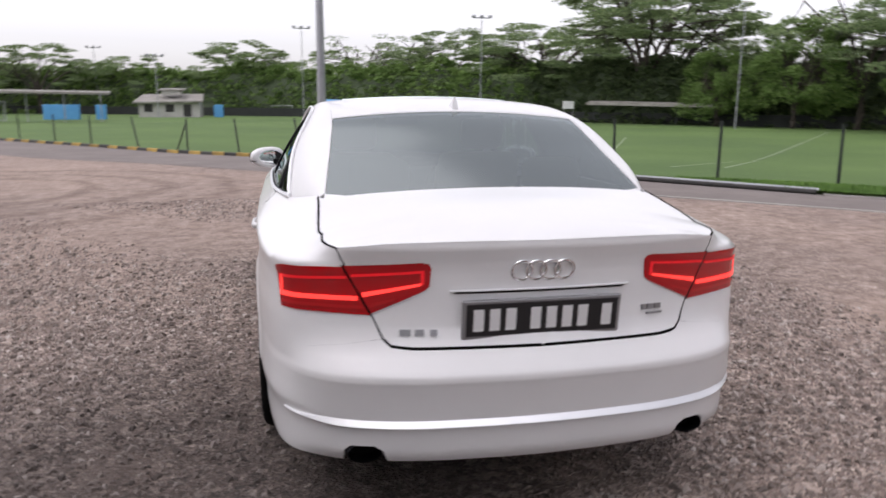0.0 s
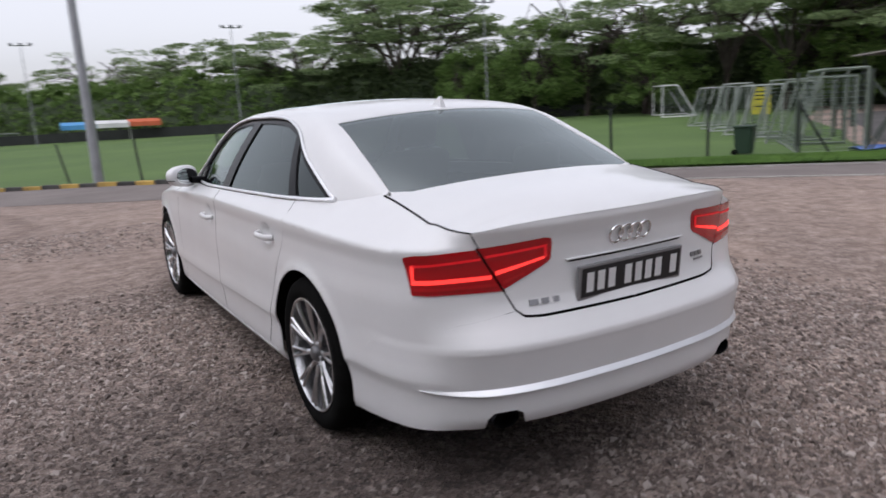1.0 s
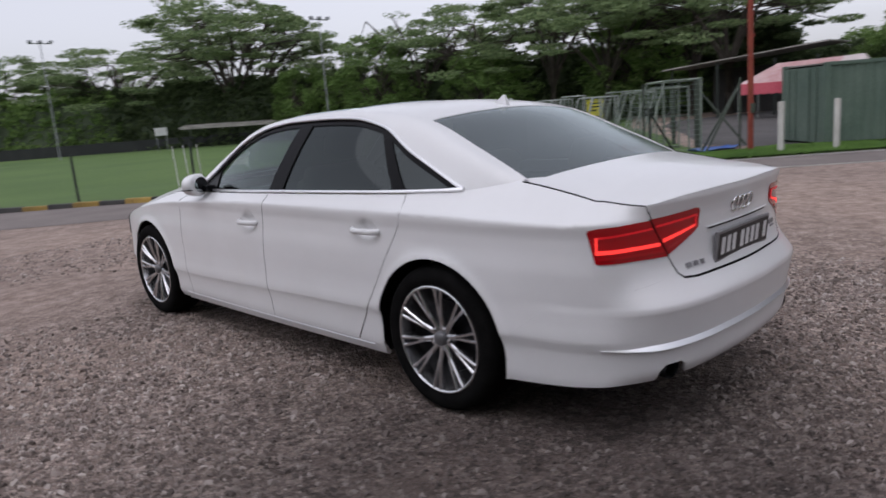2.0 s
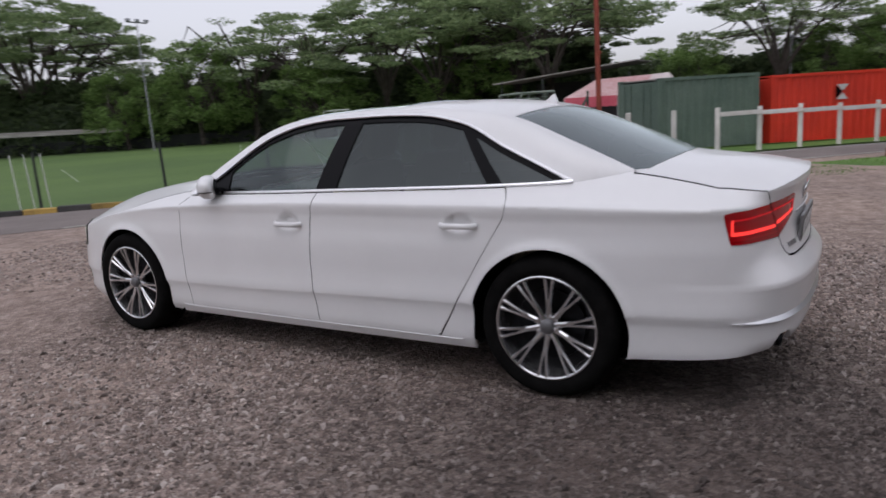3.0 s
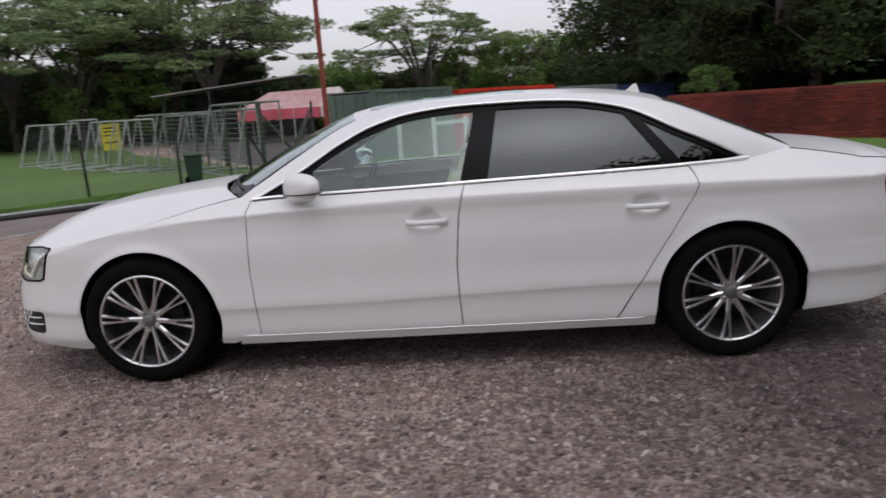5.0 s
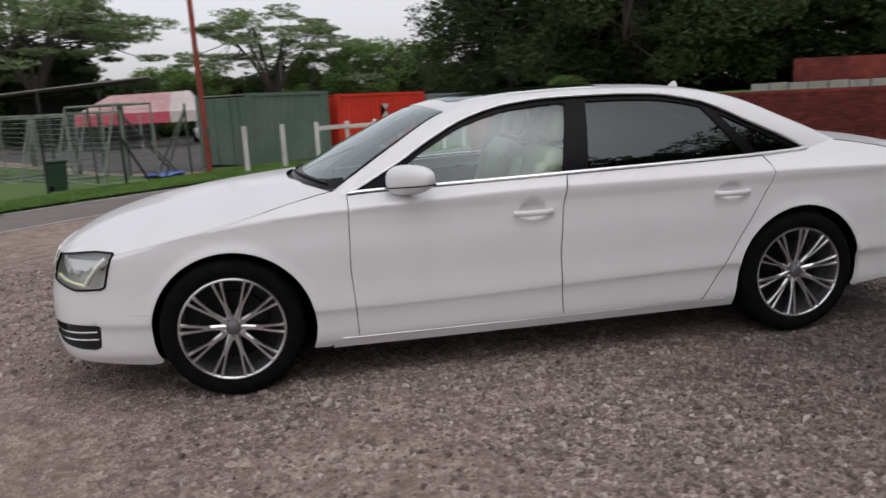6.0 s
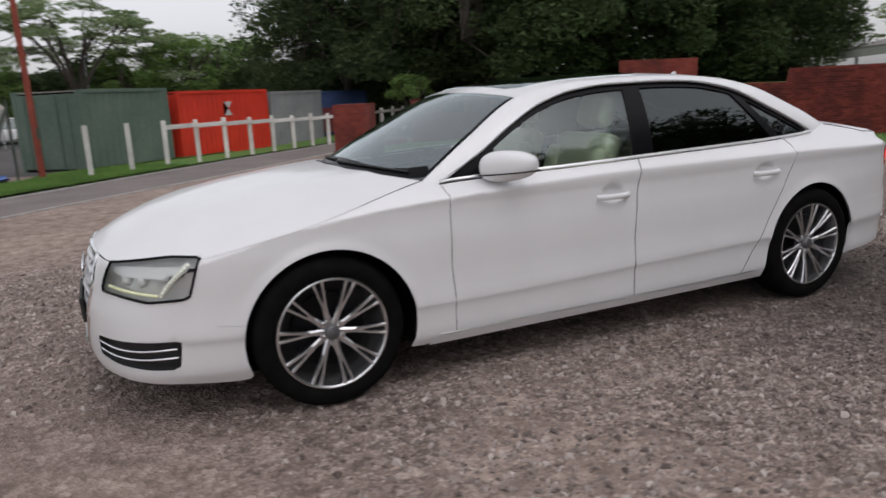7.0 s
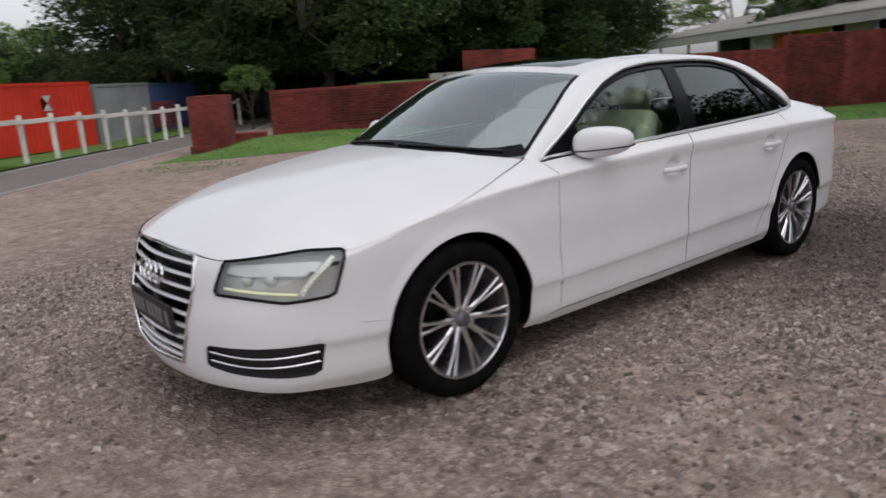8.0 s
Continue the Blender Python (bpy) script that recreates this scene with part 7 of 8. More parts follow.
box(bm, (-0.55, -0.06, 1.40), (0.55, 0.06, 2.1), 0.02)
part("panel", bm, M["board_white"], board)
for x in (-0.45, 0.45):
    bm = bmesh.new()
    rod(bm, (x, 0, -0.1), (x, 0, 1.45), 0.025, None, 8)
    part("leg", bm, M["galv"], board, shade=True)
low_stand = empty("low_stand", None, "long low shelter with a grey roof edge under the trees", "shelter")
e0, e1 = Vector((26.9, 60.6, gz(27, 60) + 2.02)), Vector((35.2, 52.6, gz(35, 53) + 1.86))
slab("roof", [e0, e1, e1 + Vector((1.1, 1.1, 0.16)), e0 + Vector((1.1, 1.1, 0.16))], 0.24, M["roof_sheet"], low_stand)
for k in range(6):
    q = e0.lerp(e1, (k + 0.4) / 6) + Vector((0.25, 0.25, 0))
    bm = bmesh.new()
    rod(bm, (q.x, q.y, gz(q.x, q.y) - 0.1), (q.x, q.y, q.z - 0.1), 0.04, None, 8)
    part("column", bm, M["post"], low_stand, shade=True)
barrier = empty("touchline_barrier", None, "low dark netted barrier along the far touchline", "barrier")
far_line = [(-62, 112), (-30, 101), (-4, 90), (16, 77), (30, 63), (40, 50), (49, 38), (54, 30)]
pts, way = along(far_line, 2.5)
for i in range(len(pts) - 1):
    p, q = pts[i], pts[i + 1]
    zp = gz(*p)
    mesh_part("netting", [(p[0], p[1], zp), (q[0], q[1], zp), (q[0], q[1], zp + 1.05), (p[0], p[1], zp + 1.05), (p[0], p[1] + 0.04, zp), (q[0], q[1] + 0.04, zp), (q[0], q[1] + 0.04, zp + 1.05), (p[0], p[1] + 0.04, zp + 1.05)],
              [(0, 1, 2, 3), (7, 6, 5, 4), (0, 4, 5, 1), (2, 6, 7, 3), (1, 5, 6, 2), (3, 7, 4, 0)], M["netting"], barrier, shade=False)


def goal(x, y, turn, w=3.6, h=2.0, deep=1.3, label="", group="", top=0.0, thin=0.045, paint="goal_white"):
    """A goal frame with its net; top: how far its roof runs back before it slopes down."""
    g = empty("football_goal", Matrix.Translation((x, y, gz(x, y))) @ pose(0, 0, 0, 0, 0, turn), label, "goal", group)
    hw = w / 2
    bars_ = [("post", (-hw, 0, 0), (-hw, 0, h)), ("post", (hw, 0, 0), (hw, 0, h)), ("crossbar", (-hw, 0, h), (hw, 0, h)), ("back_stay", (-hw, top, h), (-hw, deep, 0)), ("back_stay", (hw, top, h), (hw, deep, 0)),
             ("ground_bar", (-hw, deep, 0.04), (hw, deep, 0.04)), ("ground_bar", (-hw, 0, 0.04), (-hw, deep, 0.04)), ("ground_bar", (hw, 0, 0.04), (hw, deep, 0.04))]
    if top:
        bars_ += [("top_bar", (-hw, 0, h), (-hw, top, h)), ("top_bar", (hw, 0, h), (hw, top, h)), ("back_bar", (-hw, top, h), (hw, top, h))]
    for name, a, b in bars_:
        bm = bmesh.new()
        rod(bm, a, b, thin, None, 8)
        part(name, bm, M[paint], g, shade=True)
    v, f = [], []

    def thread(a, b):
        a, b = Vector(a), Vector(b)
        s = (b - a).cross(Vector((0.3, 1, 0.2))).normalized() * 0.005
        k = len(v)
        v.extend([a - s, a + s, b + s, b - s])
        f.append((k, k + 1, k + 2, k + 3))
    nx, nz = int(w / 0.13), int(h / 0.13)
    for i in range(nx + 1):
        xx = -hw + w * i / nx
        thread((xx, top, h), (xx, deep, 0))
        if top:
            thread((xx, 0, h), (xx, top, h))
    for i in range(nz + 1):
        t = i / nz
        yy = top + (deep - top) * t
        thread((-hw, yy, h * (1 - t)), (hw, yy, h * (1 - t)))
        for s in (-hw, hw):
            thread((s, 0, h * (1 - t)), (s, yy, h * (1 - t)))
    for s in (-hw, hw):
        for i in range(1, 9):
            yy = deep * i / 9
            thread((s, yy, 0), (s, yy, h if yy < top else h * (deep - yy) / (deep - top)))
    mesh_part("net", v, f, M["net"], g, "pale knotted goal net", shade=False)
    return g


goal(39.25, 32.9, 229.2, 5.2, 2.2, 2.3, "white football goal with a net at the end of the field", "", 1.0, 0.048, "goal_bright")
goal(-1.8, 90.0, 0, 2.6, 1.35, 0.9, "small white goal far across the field")
goal(-27.0, 66.0, 30, 3.0, 1.7, 1.0, "small white goal beside the spectator shelter")
stored = [(16.9, 6.0, 128), (18.6, 7.3, 126), (20.2, 9.0, 124), (21.8, 10.6, 122), (23.4, 12.4, 124), (25.0, 14.2, 120), (26.7, 16.2, 122), (28.4, 18.2, 124), (30.2, 20.3, 122)]
for k, (x, y, a) in enumerate(stored):
    goal(x, y, a - 90 + 4 * (k % 2), 3.0 + 0.4 * (k % 2), 1.9 + 0.12 * (k % 3 == 0), 1.5, "grimy training goal with a net stored in a row" if k < 4 else "white training goal with a net stored in a row", "stored goals", 0.95, 0.03, "goal_worn" if k < 4 else "goal_white")

wheelie = empty("wheelie_bin", Matrix.Translation((13.75, 6.95, gz(13.75, 6.95))) @ pose(0, 0, 0, 0, 0, 20) @ Matrix.Diagonal((0.84, 0.84, 0.84, 1)), "dark green wheeled rubbish bin on the grass", "bin")
bm = bmesh.new()
made = box(bm, (-0.24, -0.26, 0.05), (0.24, 0.26, 0.80))
for q in bm.verts:
    if q.co.z < 0.3:
        q.co.x *= 0.82
        q.co.y *= 0.82
bmesh.ops.bevel(bm, geom=list(bm.edges), offset=0.02, segments=2, affect='EDGES')
part("body", bm, M["bin_green"], wheelie)
bm = bmesh.new()
box(bm, (-0.27, -0.30, 0.80), (0.27, 0.29, 0.87), 0.025)
part("lid", bm, M["bin_green"], wheelie)
for x in (-0.21, 0.21):
    bm = bmesh.new()
    rod(bm, (x - 0.025, 0.22, 0.09), (x + 0.025, 0.22, 0.09), 0.09, None, 14)
    part("wheel", bm, M["tyre"], wheelie, shade=True)

sign = empty("notice_board", Matrix.Translation((26.4, 15.4, gz(26.4, 15.4))) @ pose(0, 0, 0, 0, 0, -58), "yellow notice board on posts by the stored goals", "sign")
bm = bmesh.new()
box(bm, (-0.38, -0.02, 0.65), (0.38, 0.0, 1.80), 0.01)
part("panel", bm, M["yellow_sign"], sign)
for x in (-0.3, 0.3):
    bm = bmesh.new()
    rod(bm, (x, 0.03, -0.1), (x, 0.03, 1.75), 0.03, None, 8)
    part("post", bm, M["post_green"], sign, shade=True)
for z in (1.62, 1.46, 1.30, 1.0):
    bm = bmesh.new()
    box(bm, (-0.26, -0.024, z - 0.03), (0.26 if z != 1.30 else 0.08, -0.019, z + 0.03))
    part("text_bar", bm, M["black"], sign)

far_car = empty("parked_car", Matrix.Translation((43.5, 7.2, gz(43, 7))) @ pose(0, 0, 0, 0, 0, 100), "white hatchback parked far beyond the tent", "car")
bm = bmesh.new()
box(bm, (-0.85, -2.0, 0.28), (0.85, 2.0, 0.86), 0.12)
part("body", bm, M["paint"], far_car, shade=True)
bm = bmesh.new()
made = box(bm, (-0.76, -1.5, 0.82), (0.76, 0.9, 1.42))
for q in bm.verts:
    if q.co.z > 1.2:
        q.co.x *= 0.84
        q.co.y = q.co.y * 0.72 - 0.1
bmesh.ops.bevel(bm, geom=list(bm.edges), offset=0.06, segments=2, affect='EDGES')
part("cabin", bm, M["glass_dark"], far_car, shade=True)
bm = bmesh.new()
box(bm, (-0.60, -1.05, 1.39), (0.60, 0.45, 1.45), 0.03)
part("roof", bm, M["paint"], far_car, shade=True)
for x in (-0.80, 0.80):
    for y in (-1.25, 1.25):
        bm = bmesh.new()
        rod(bm, (x - 0.1, y, 0.31), (x + 0.1, y, 0.31), 0.31, None, 20)
        part("wheel", bm, M["tyre"], far_car, shade=True)

# mown lines on the field
for (x0, y0), (x1, y1) in (((12.5, 23.5), (18.2, 34.0)), ((-14, 62), (24, 58)), ((9.5, 13.5), (13.5, 16.5)), ((11.1, 13.3), (37.7, 41.1))):
    v, f = [], []
    d = np.array([x1 - x0, y1 - y0])
    nn = np.array([-d[1], d[0]]) / np.linalg.norm(d) * 0.032
    for k in range(9):
        p = np.array([x0, y0]) + d * k / 8
        for sgn in (-1, 1):
            q = p + nn * sgn
            v.append((q[0], q[1], gz(*q) + 0.02))
    f = [(2 * k, 2 * k + 1, 2 * k + 3, 2 * k + 2) for k in range(8)]
    tagged(mesh_part("pitch_line", v, f, M["line_mark"], shade=False), "white painted line on the playing field", "pitch line", "", "structure")

# blue sheet lying by the gateway
sheet_pts = [(15.2, 4.9), (16.2, 4.5), (17.3, 4.7), (17.7, 5.2), (16.9, 5.6), (15.8, 5.5)]
tarp_map = lambda x, y: np.stack([x, y, ground_z(x, y) + 0.05 + 0.03 * np.sin(5 * x) * np.cos(6 * y)], -1)
tagged(mesh_part("plastic_sheet", *sheet(sheet_pts, tarp_map, 0.12, gap=0, flange=0.04), M["tarp_blue"]), "crumpled blue plastic sheet on the ground by the fence", "sheet")

# ---- bricks, laid in the face of the walls ----
def brick_shape():
    me = bpy.data.meshes.new("brick")
    v = [(x, y, z) for x in (-0.1075, 0.1075) for y in (-0.02, 0.0) for z in (-0.0325, 0.0325)]
    v = [(x * (0.985 if y == -0.02 else 1.0), y, z * (0.94 if y == -0.02 else 1.0)) for x, y, z in v]
    me.from_pydata(v, [], [(0, 1, 5, 4), (0, 2, 3, 1), (4, 5, 7, 6), (1, 3, 7, 5), (0, 4, 6, 2)])
    me.materials.append(M["brick_piece"])
    return me


BRICK = brick_shape()
face_v = np.array([tuple(q.co) for q in BRICK.vertices])
face_f = np.array([(0, 1, 5, 4), (0, 2, 3, 1), (4, 5, 7, 6), (1, 3, 7, 5), (0, 4, 6, 2)])


def lay(owner, origin, way, length, low, tops, limit=0, rest_name="brickwork"):
    """Courses of bricks on a face that runs from origin along way, its outer side to the right of way; tops(s) is the wall's top."""
    out = Vector((way[1], -way[0], 0))
    m = Matrix(((way[0], -out.x, 0, 0), (way[1], -out.y, 0, 0), (0, 0, 1, 0), (0, 0, 0, 1)))
    rng = random.Random(5)
    rest, made = [], 0
    rows = int((max(tops(0), tops(length)) - low) / 0.075)
    for r in range(rows):
        z = low + 0.0375 + r * 0.075
        s = 0.11 + (0.1125 if r % 2 else 0.0)
        while s < length - 0.05:
            if z + 0.034 < tops(s):
                k = m.copy()
                k.translation = Vector((origin[0] + way[0] * s, origin[1] + way[1] * s, z)) + out * rng.uniform(0.004, 0.009)
                k = k @ pose(0, 0, 0, rng.uniform(-0.8, 0.8), rng.uniform(-0.5, 0.5), rng.uniform(-0.8, 0.8))
                if made < limit:
                    o = new("brick", BRICK)
                    o.parent = owner
                    o.matrix_world = k
                    made += 1
                else:
                    rest.append(k)
            s += 0.225
    if rest:
        v = np.concatenate([face_v @ np.array(k.to_3x3()).T + np.array(k.translation) for k in rest])
        f = (face_f[None] + 8 * np.arange(len(rest))[:, None, None]).reshape(-1, 4)
        ob = mesh_part(rest_name, v.tolist(), f.tolist(), M["brick_piece"], owner, shade=False)
        tagged(ob, "small dark red bricks in courses", "", "", "stuff")


def top_line(s0):
    arcs = np.concatenate([[0], np.cumsum(np.linalg.norm(np.diff(np.array(wall_pts), axis=0), axis=1))])
    return lambda s: float(np.interp(s0 + s, arcs, wall_tops)) - 0.01


run = 0.0
for i, (p, q) in enumerate(zip(wall_pts[:9], wall_pts[1:10])):
    d = Vector((q[0] - p[0], q[1] - p[1]))
    L = d.length
    d.normalize()
    lay(wall_ob, (p[0] + d.y * 0.115, p[1] - d.x * 0.115), (d.x, d.y), L, gz(*p) - 0.1, top_line(run), 100 if i < 3 else 0)
    run += L
cs = [Vector((q.x + 14.55, q.y - 3.80)) for q in corners]
for a, b in ((cs[3], cs[0]), (cs[0], cs[1])):
    d = (b - a).normalized()
    lay(pier_ob, (a.x, a.y), (d.x, d.y), (b - a).length, gz(14.55, -3.8) + 0.26, lambda s: gz(14.55, -3.8) + 1.42, 90)

# ---- trees ----
def leaves(centres, spread, per, size, flat, rng, corners=4):
    """Small leaf sprays round clump centres: bent quads near by, single triangles far off."""
    n = len(centres) * per
    c = np.repeat(np.asarray(centres), per, 0)
    r = np.repeat(np.asarray(spread), per)[:, None]
    off = rng.normal(0, 1, (n, 3))
    off /= np.linalg.norm(off, axis=1)[:, None]
    off *= rng.uniform(0.20, 1.0, (n, 1)) ** 0.45
    p = c + off * r * np.array([1, 1, flat])
    a = rng.normal(0, 1, (n, 3)) * np.array([1, 1, 0.45])
    a /= np.linalg.norm(a, axis=1)[:, None]
    b = np.cross(a, rng.normal(0, 1, (n, 3)))
    b /= np.linalg.norm(b, axis=1)[:, None] + 1e-9
    s = size * rng.uniform(0.5, 1.5, (n, 1))
    a, b = a * s, b * s * 0.55
    rows = [p - a, p - b * 0.9, p + a, p + b] if corners == 4 else [p - a, p - b * 0.8 + a * 0.3, p + a * 0.7 + b]
    return np.stack(rows, 1).reshape(-1, 3), np.arange(corners * n).reshape(-1, corners)


def bow(p, q, r, n=5):
    """Points on a curved limb from p to q that leaves towards r."""
    t = np.linspace(0, 1, n)[:, None]
    return [Vector(k) for k in (1 - t) ** 2 * np.array(p) + 2 * t * (1 - t) * np.array(r) + t * t * np.array(q)]


def tree(name, seed, height, kind, leaf, label, pads=60, per=150, size=0.20, wide=0.62, low=0.16):
    """A trunk that forks into limbs; each limb bears branches, each branch a pad of leaves. umbrella: flat pads in layers; round: full clumps down to the ground's height."""
    rng = np.random.default_rng(seed)
    flat_top = kind == "umbrella"
    fork = height * (0.24 if flat_top else 0.16)
    root = empty(name, None, label, "tree")
    v, f = [], []

    def limb(path, r0, r1, sides):
        n = len(path)
        tv, tf = tube(path, [r0 + (r1 - r0) * i / (n - 1) for i in range(n)], sides)
        k = len(v)
        v.extend(tv)
        f.extend(tuple(i + k for i in q) for q in tf)

    limb([(0, 0, -0.3), (0.01 * height, 0, fork * 0.5), (0, 0, fork)], height * 0.030, height * 0.024, 8)
    n_limb = 7 if flat_top else 9
    reach = height * wide
    mains = []
    for k in range(n_limb):
        a = 2 * math.pi * (k + rng.uniform(-0.35, 0.35)) / n_limb
        far = reach * rng.uniform(0.35, 0.75)
        top = height * (rng.uniform(0.62, 0.86) if flat_top else rng.uniform(0.35, 0.92))
        start = np.array((0, 0, fork * (1.0 if flat_top else rng.uniform(0.8, 2.2))))
        end = np.array((far * math.cos(a), far * math.sin(a), top))
        path = bow(start, end, (end[0] * 0.35, end[1] * 0.35, start[2] + (top - start[2]) * 0.62), 7)
        limb(path, height * 0.015, height * 0.0045, 5)
        mains.append((a, path))
    centres, radii = [], []
    for k in range(pads):
        a = rng.uniform(0, 2 * math.pi)
        u = math.sqrt(rng.uniform(0.02, 1.0))
        if flat_top:
            z = height * (0.60 + 0.36 * (1 - u * u) - rng.choice([0.0, 0.0, 0.0, 0.07, 0.15, 0.24]) + rng.uniform(-0.03, 0.03))
            rad = height * rng.uniform(0.06, 0.15)
        else:
            z = height * rng.uniform(low, 0.95)
            u *= math.sqrt(max(0.0, 1 - ((z / height - 0.45) / 0.56) ** 2))
            rad = height * rng.uniform(0.065, 0.13)
        x, y = reach * u * math.cos(a), reach * u * math.sin(a)
        turn_of = [abs((m[0] - a + math.pi) % (2 * math.pi) - math.pi) for m in mains]
        path = mains[int(np.argmin(turn_of))][1]
        joint = path[int(rng.integers(3, 7))]
        twig = bow(tuple(joint), (x, y, z - rad * 0.15), ((joint.x + x) / 2, (joint.y + y) / 2, joint.z + (z - joint.z) * 0.75), 4)
        limb(twig, height * 0.0048, height * 0.0016, 3)
        centres.append((x, y, z))
        radii.append(rad)
    mesh_part("trunk", v, f, M["bark"], root, shade=True)
    lv, lf = leaves(centres, radii, per, size, 0.22 if flat_top else 0.80, rng, 3)
    mesh_part("crown", lv.tolist(), lf.tolist(), leaf, root, shade=False)
    return root


KINDS = {
    "umbrella": [tree("rain_tree", q, 13.0, "umbrella", M["leaf_rain"], "tall rain tree with a wide flat layered crown", n, 250, 0.150) for q, n in ((1, 76), (2, 64), (3, 70))],
    "dense": [tree("rain_tree", 9, 13.0, "umbrella", M["leaf_rain"], "tall rain tree with a full layered crown", 92, 250, 0.150)],
    "sparse": [tree("sparse_tree", 4, 12.0, "umbrella", M["leaf_rain"], "sparse tree with bare branches showing", 40, 90, 0.16)],
    "round": [tree("broad_tree", q, 11.0, "round", M["leaf_light"], "bushy green tree at the field's edge", 90, 170, 0.19, 0.50) for q in (5, 6)],
    "dark": [tree("dark_tree", q, 13.0, "round", M["leaf_dark"], "dense dark evergreen tree behind the brick wall", 150, 300, 0.15, 0.46, 0.24) for q in (7, 8)],
}
TREES = [("umbrella", -33, 100, 9.5, 1.2), ("umbrella", -22, 104, 8.5, 1.2), ("umbrella", -6.8, 101, 10.2, 1.3), ("sparse", 8.9, 96, 11.5, 1.0), ("sparse", 14, 92, 11.0, 1.0), ("umbrella", 19.6, 88, 11.6, 1.1), ("umbrella", 28.2, 76, 11.8, 1.35),
         ("umbrella", 33.5, 62, 14.6, 1.15), ("umbrella", 36.5, 63, 13.8, 1.1), ("round", 39.5, 47.5, 8.8, 1.0), ("sparse", 43, 44.5, 11.6, 1.0), ("umbrella", 44.5, 39, 11.5, 1.1), ("umbrella", 46.5, 32.5, 12.0, 1.0), ("umbrella", 46, 27, 11.4, 1.1), ("umbrella", 49, 21.5, 12.5, 1.15), ("dense", 47.5, 18.2, 12.6, 1.05), 
         ("round", 64, 13.0, 6.0, 1.2), ("umbrella", 56.5, 3.4, 9.9, 1.25), ("round", 60.5, -4.2, 7.4, 1.3), ("round", 63, -9, 7.4, 1.3), ("round", 58, -1, 6.4, 1.3),
         ("dark", 38.0, -11.4, 11.6, 1.1), ("dark", 31.8, -14.2, 11.5, 1.1), ("dark", 27.5, -15.2, 11.5, 1.15), ("dark", 26.0, -20.0, 12.0, 1.1), ("dark", 24.6, -24.6, 11.0, 1.05), ("dark", 23.4, -28.4, 11.0, 0.95), ("dark", 27.0, -33.0, 10.0, 0.95), ("dark", 37, -14, 13, 1.2), ("dark", 33, -21, 13, 1.2), ("umbrella", 33, -64, 10.0, 1.1), ("umbrella", 21, -60, 8.5, 1.1),
         ("round", -14, 103, 6.0, 1.6), ("round", -42, 97, 6.5, 1.6), ("round", -2, 97, 6.8, 1.6), ("round", 5, 95, 7.0, 1.6), ("round", 12, 93, 6.8, 1.6), ("round", 36, 53, 6.6, 1.1), ("round", 42, 36, 6.5, 1.2), ("round", 50, 26, 8.2, 1.2), ("round", 52, 9, 5.0, 1.2),
         ("dark", -24, -6.5, 13.0, 1.2), ("dark", -21, -13.0, 18.5, 1.25), ("dark", -16.5, -18.5, 18.5, 1.25), ("dark", -27, -18, 18.0, 1.2), ("dark", -10.5, -22.5, 10.0, 1.25), ("dark", -5, -28, 9.0, 1.1), ("umbrella", -40, -2, 8.0, 1.2)]
used = {}
for k, (kind, x, y, h, wide) in enumerate(TREES):
    pool = KINDS[kind]
    i = used.get(kind, 0)
    used[kind] = i + 1
    src = pool[i % len(pool)]
    base_h = 13.0 if kind in ("umbrella", "dense", "dark") else 12.0 if kind == "sparse" else 11.0
    q = h / base_h
    m = Matrix.Translation((x, y, gz(x, y) - 0.05)) @ pose(0, 0, 0, 0, 0, 67 * k)
    if i < len(pool):
        src.matrix_world = m
        src.scale = (q * wide, q * wide, q)
    else:
        o = copy_thing(src, m)
        o.scale = (q * wide, q * wide, q)


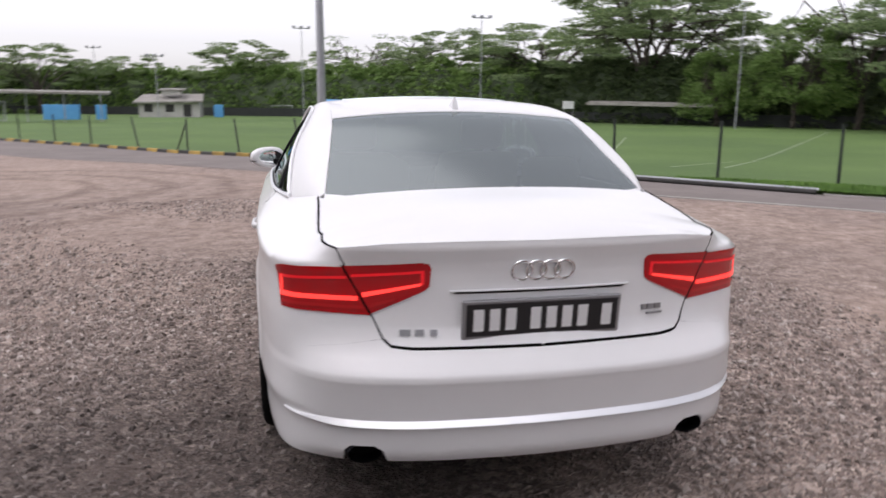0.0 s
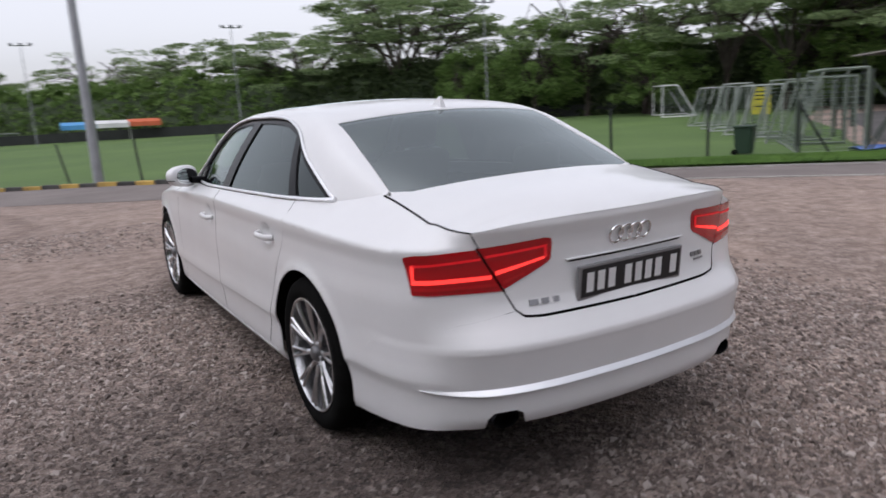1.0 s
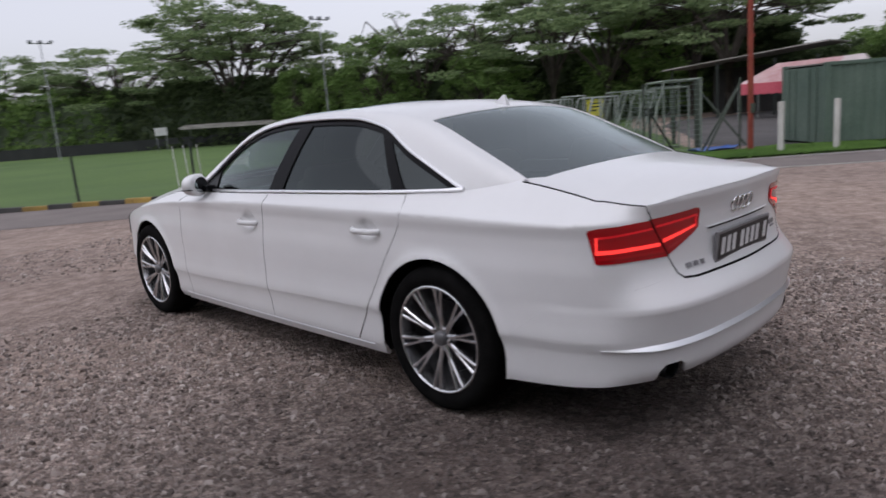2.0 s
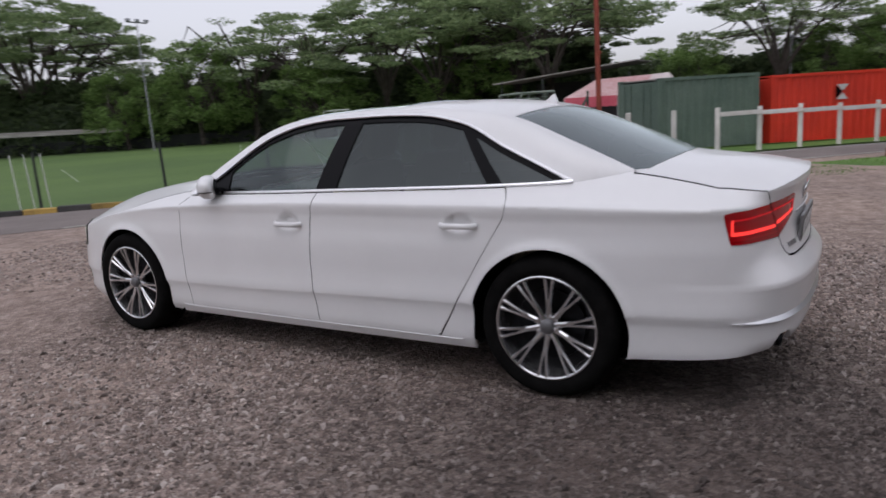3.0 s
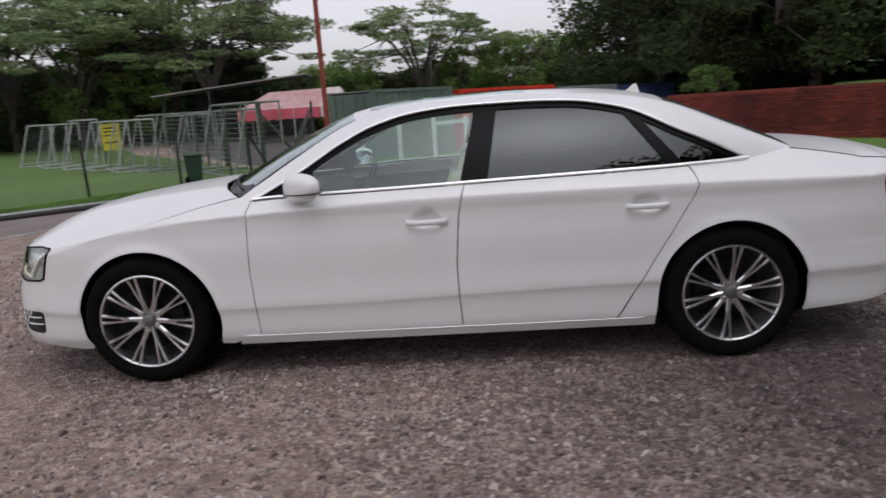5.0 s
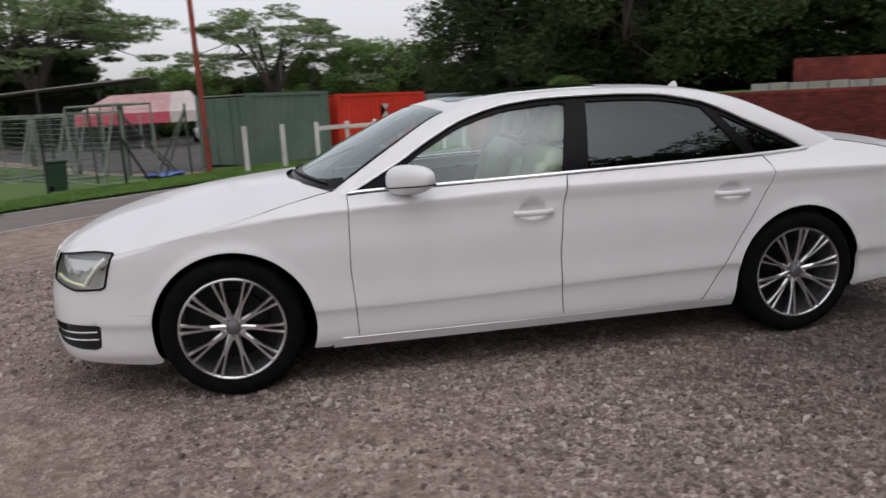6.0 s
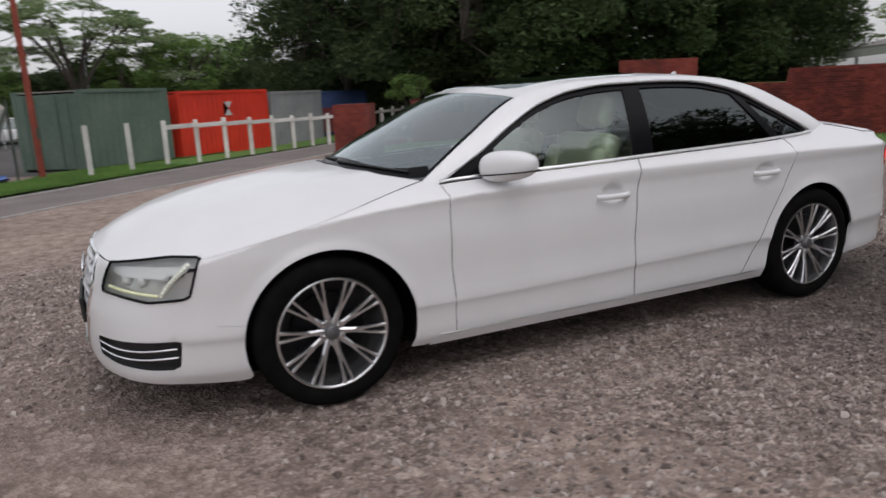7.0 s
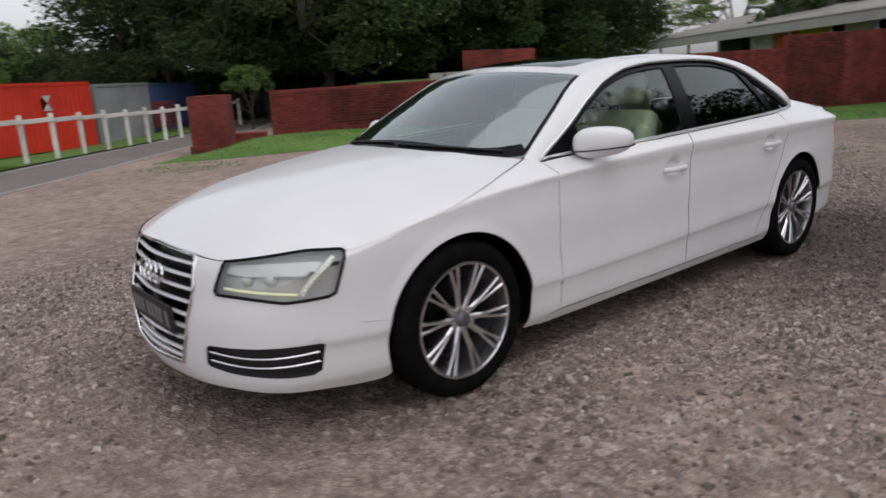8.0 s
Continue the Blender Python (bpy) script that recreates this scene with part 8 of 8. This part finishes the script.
def thicket(name, line, high, thick, n, leaf, label, seed, size=0.3):
    """Undergrowth along a line: a lumpy body coloured dark for the inner shade, covered with leaves."""
    rng = np.random.default_rng(seed)
    pts, way = along(line, 0.8)
    s = np.arange(len(pts)) * 0.8
    hh = high * (0.75 + 0.35 * np.array([noise.noise(Vector((q * 0.12, seed, 0))) for q in s]) + 0.22 * np.array([noise.noise(Vector((q * 0.45, seed + 4, 0))) for q in s]))
    v, f = [], []
    prof = ((-1.0, 0.0), (-0.8, 0.55), (-0.35, 0.9), (0.1, 0.97), (0.6, 0.8), (1.0, 0.0))
    for (x, y), (dx, dy), h in zip(pts, way, hh):
        for o, z in prof:
            px, py = x + dy * o * thick, y - dx * o * thick
            v.append((px, py, gz(px, py) - 0.1 + z * h * 0.92))
    m = len(prof)
    for i in range(len(pts) - 1):
        for k in range(m - 1):
            f.append((i * m + k, i * m + k + 1, (i + 1) * m + k + 1, (i + 1) * m + k))
    tagged(mesh_part(name + "_shade", v, f, M["thicket"], shade=True, angle=180), "dark body added for the shade inside the undergrowth", "undergrowth", "", "stuff")
    i = rng.integers(0, len(pts), n)
    o = rng.uniform(-1.05, 1.05, n)
    z = np.interp(o, [p[0] for p in prof], [p[1] for p in prof]) * rng.uniform(0.55, 1.08, n)
    cx = pts[i, 0] + way[i, 1] * o * thick + rng.normal(0, 0.3, n)
    cy = pts[i, 1] - way[i, 0] * o * thick + rng.normal(0, 0.3, n)
    c = np.stack([cx, cy, ground_z(cx, cy) + np.maximum(z * hh[i], 0.1)], 1)
    lv, lf = leaves(c, np.full(n, 0.55), 12, size, 0.7, rng, 3)
    tagged(mesh_part(name, lv.tolist(), lf.tolist(), leaf, shade=False), label, "undergrowth", "", "stuff")


thicket("undergrowth", [(-75, 112), (-30, 105), (-4, 95.5), (16, 83), (27, 72)], 8.2, 2.8, 8000, M["leaf_light"], "bright green bushes along the far side of the field", 21, 0.30)
thicket("undergrowth", [(24, 77), (32, 65), (42, 53), (50, 40), (54, 30)], 8.2, 2.6, 9500, M["leaf_deep"], "dark tall bushes below the rain trees", 22, 0.28)
thicket("undergrowth", [(54, 30), (57, 17)], 10.0, 2.4, 2600, M["leaf_deep"], "dark tall bushes behind the shed", 28, 0.28)
thicket("undergrowth", [(57, 17), (58, 12), (62, 0)], 5.8, 2.4, 2400, M["leaf_deep"], "dark bushes below the far trees", 29, 0.26)
thicket("undergrowth", [(66, 8), (60, -8), (50, -14)], 6.0, 2.2, 2200, M["leaf_dark"], "dark bushes behind the containers", 25, 0.30)
thicket("undergrowth", [(46, -9.5), (39, -13.0), (33.5, -17.0), (29.5, -21.5), (27, -26.5), (23.5, -31.5)], 3.6, 2.0, 6000, M["leaf_dark"], "dark dense shrubbery behind the containers and the wall", 23, 0.17)
small = tree("small_tree", 12, 2.75, "round", M["leaf_light"], "small light green tree with a round head behind the wall", 26, 90, 0.075, 0.36, 0.62)
small.matrix_world = Matrix.Translation((25.3, -10.0, gz(25.3, -10.0)))

# trees and bushes at the near side of the yard, behind the walk
thicket("undergrowth", [(-42, 22), (-38, 4), (-30, -14), (-16, -27), (0, -32), (14, -33)], 6.0, 2.4, 3200, M["leaf_dark"], "dark bushes along the near edge of the yard", 26, 0.42)
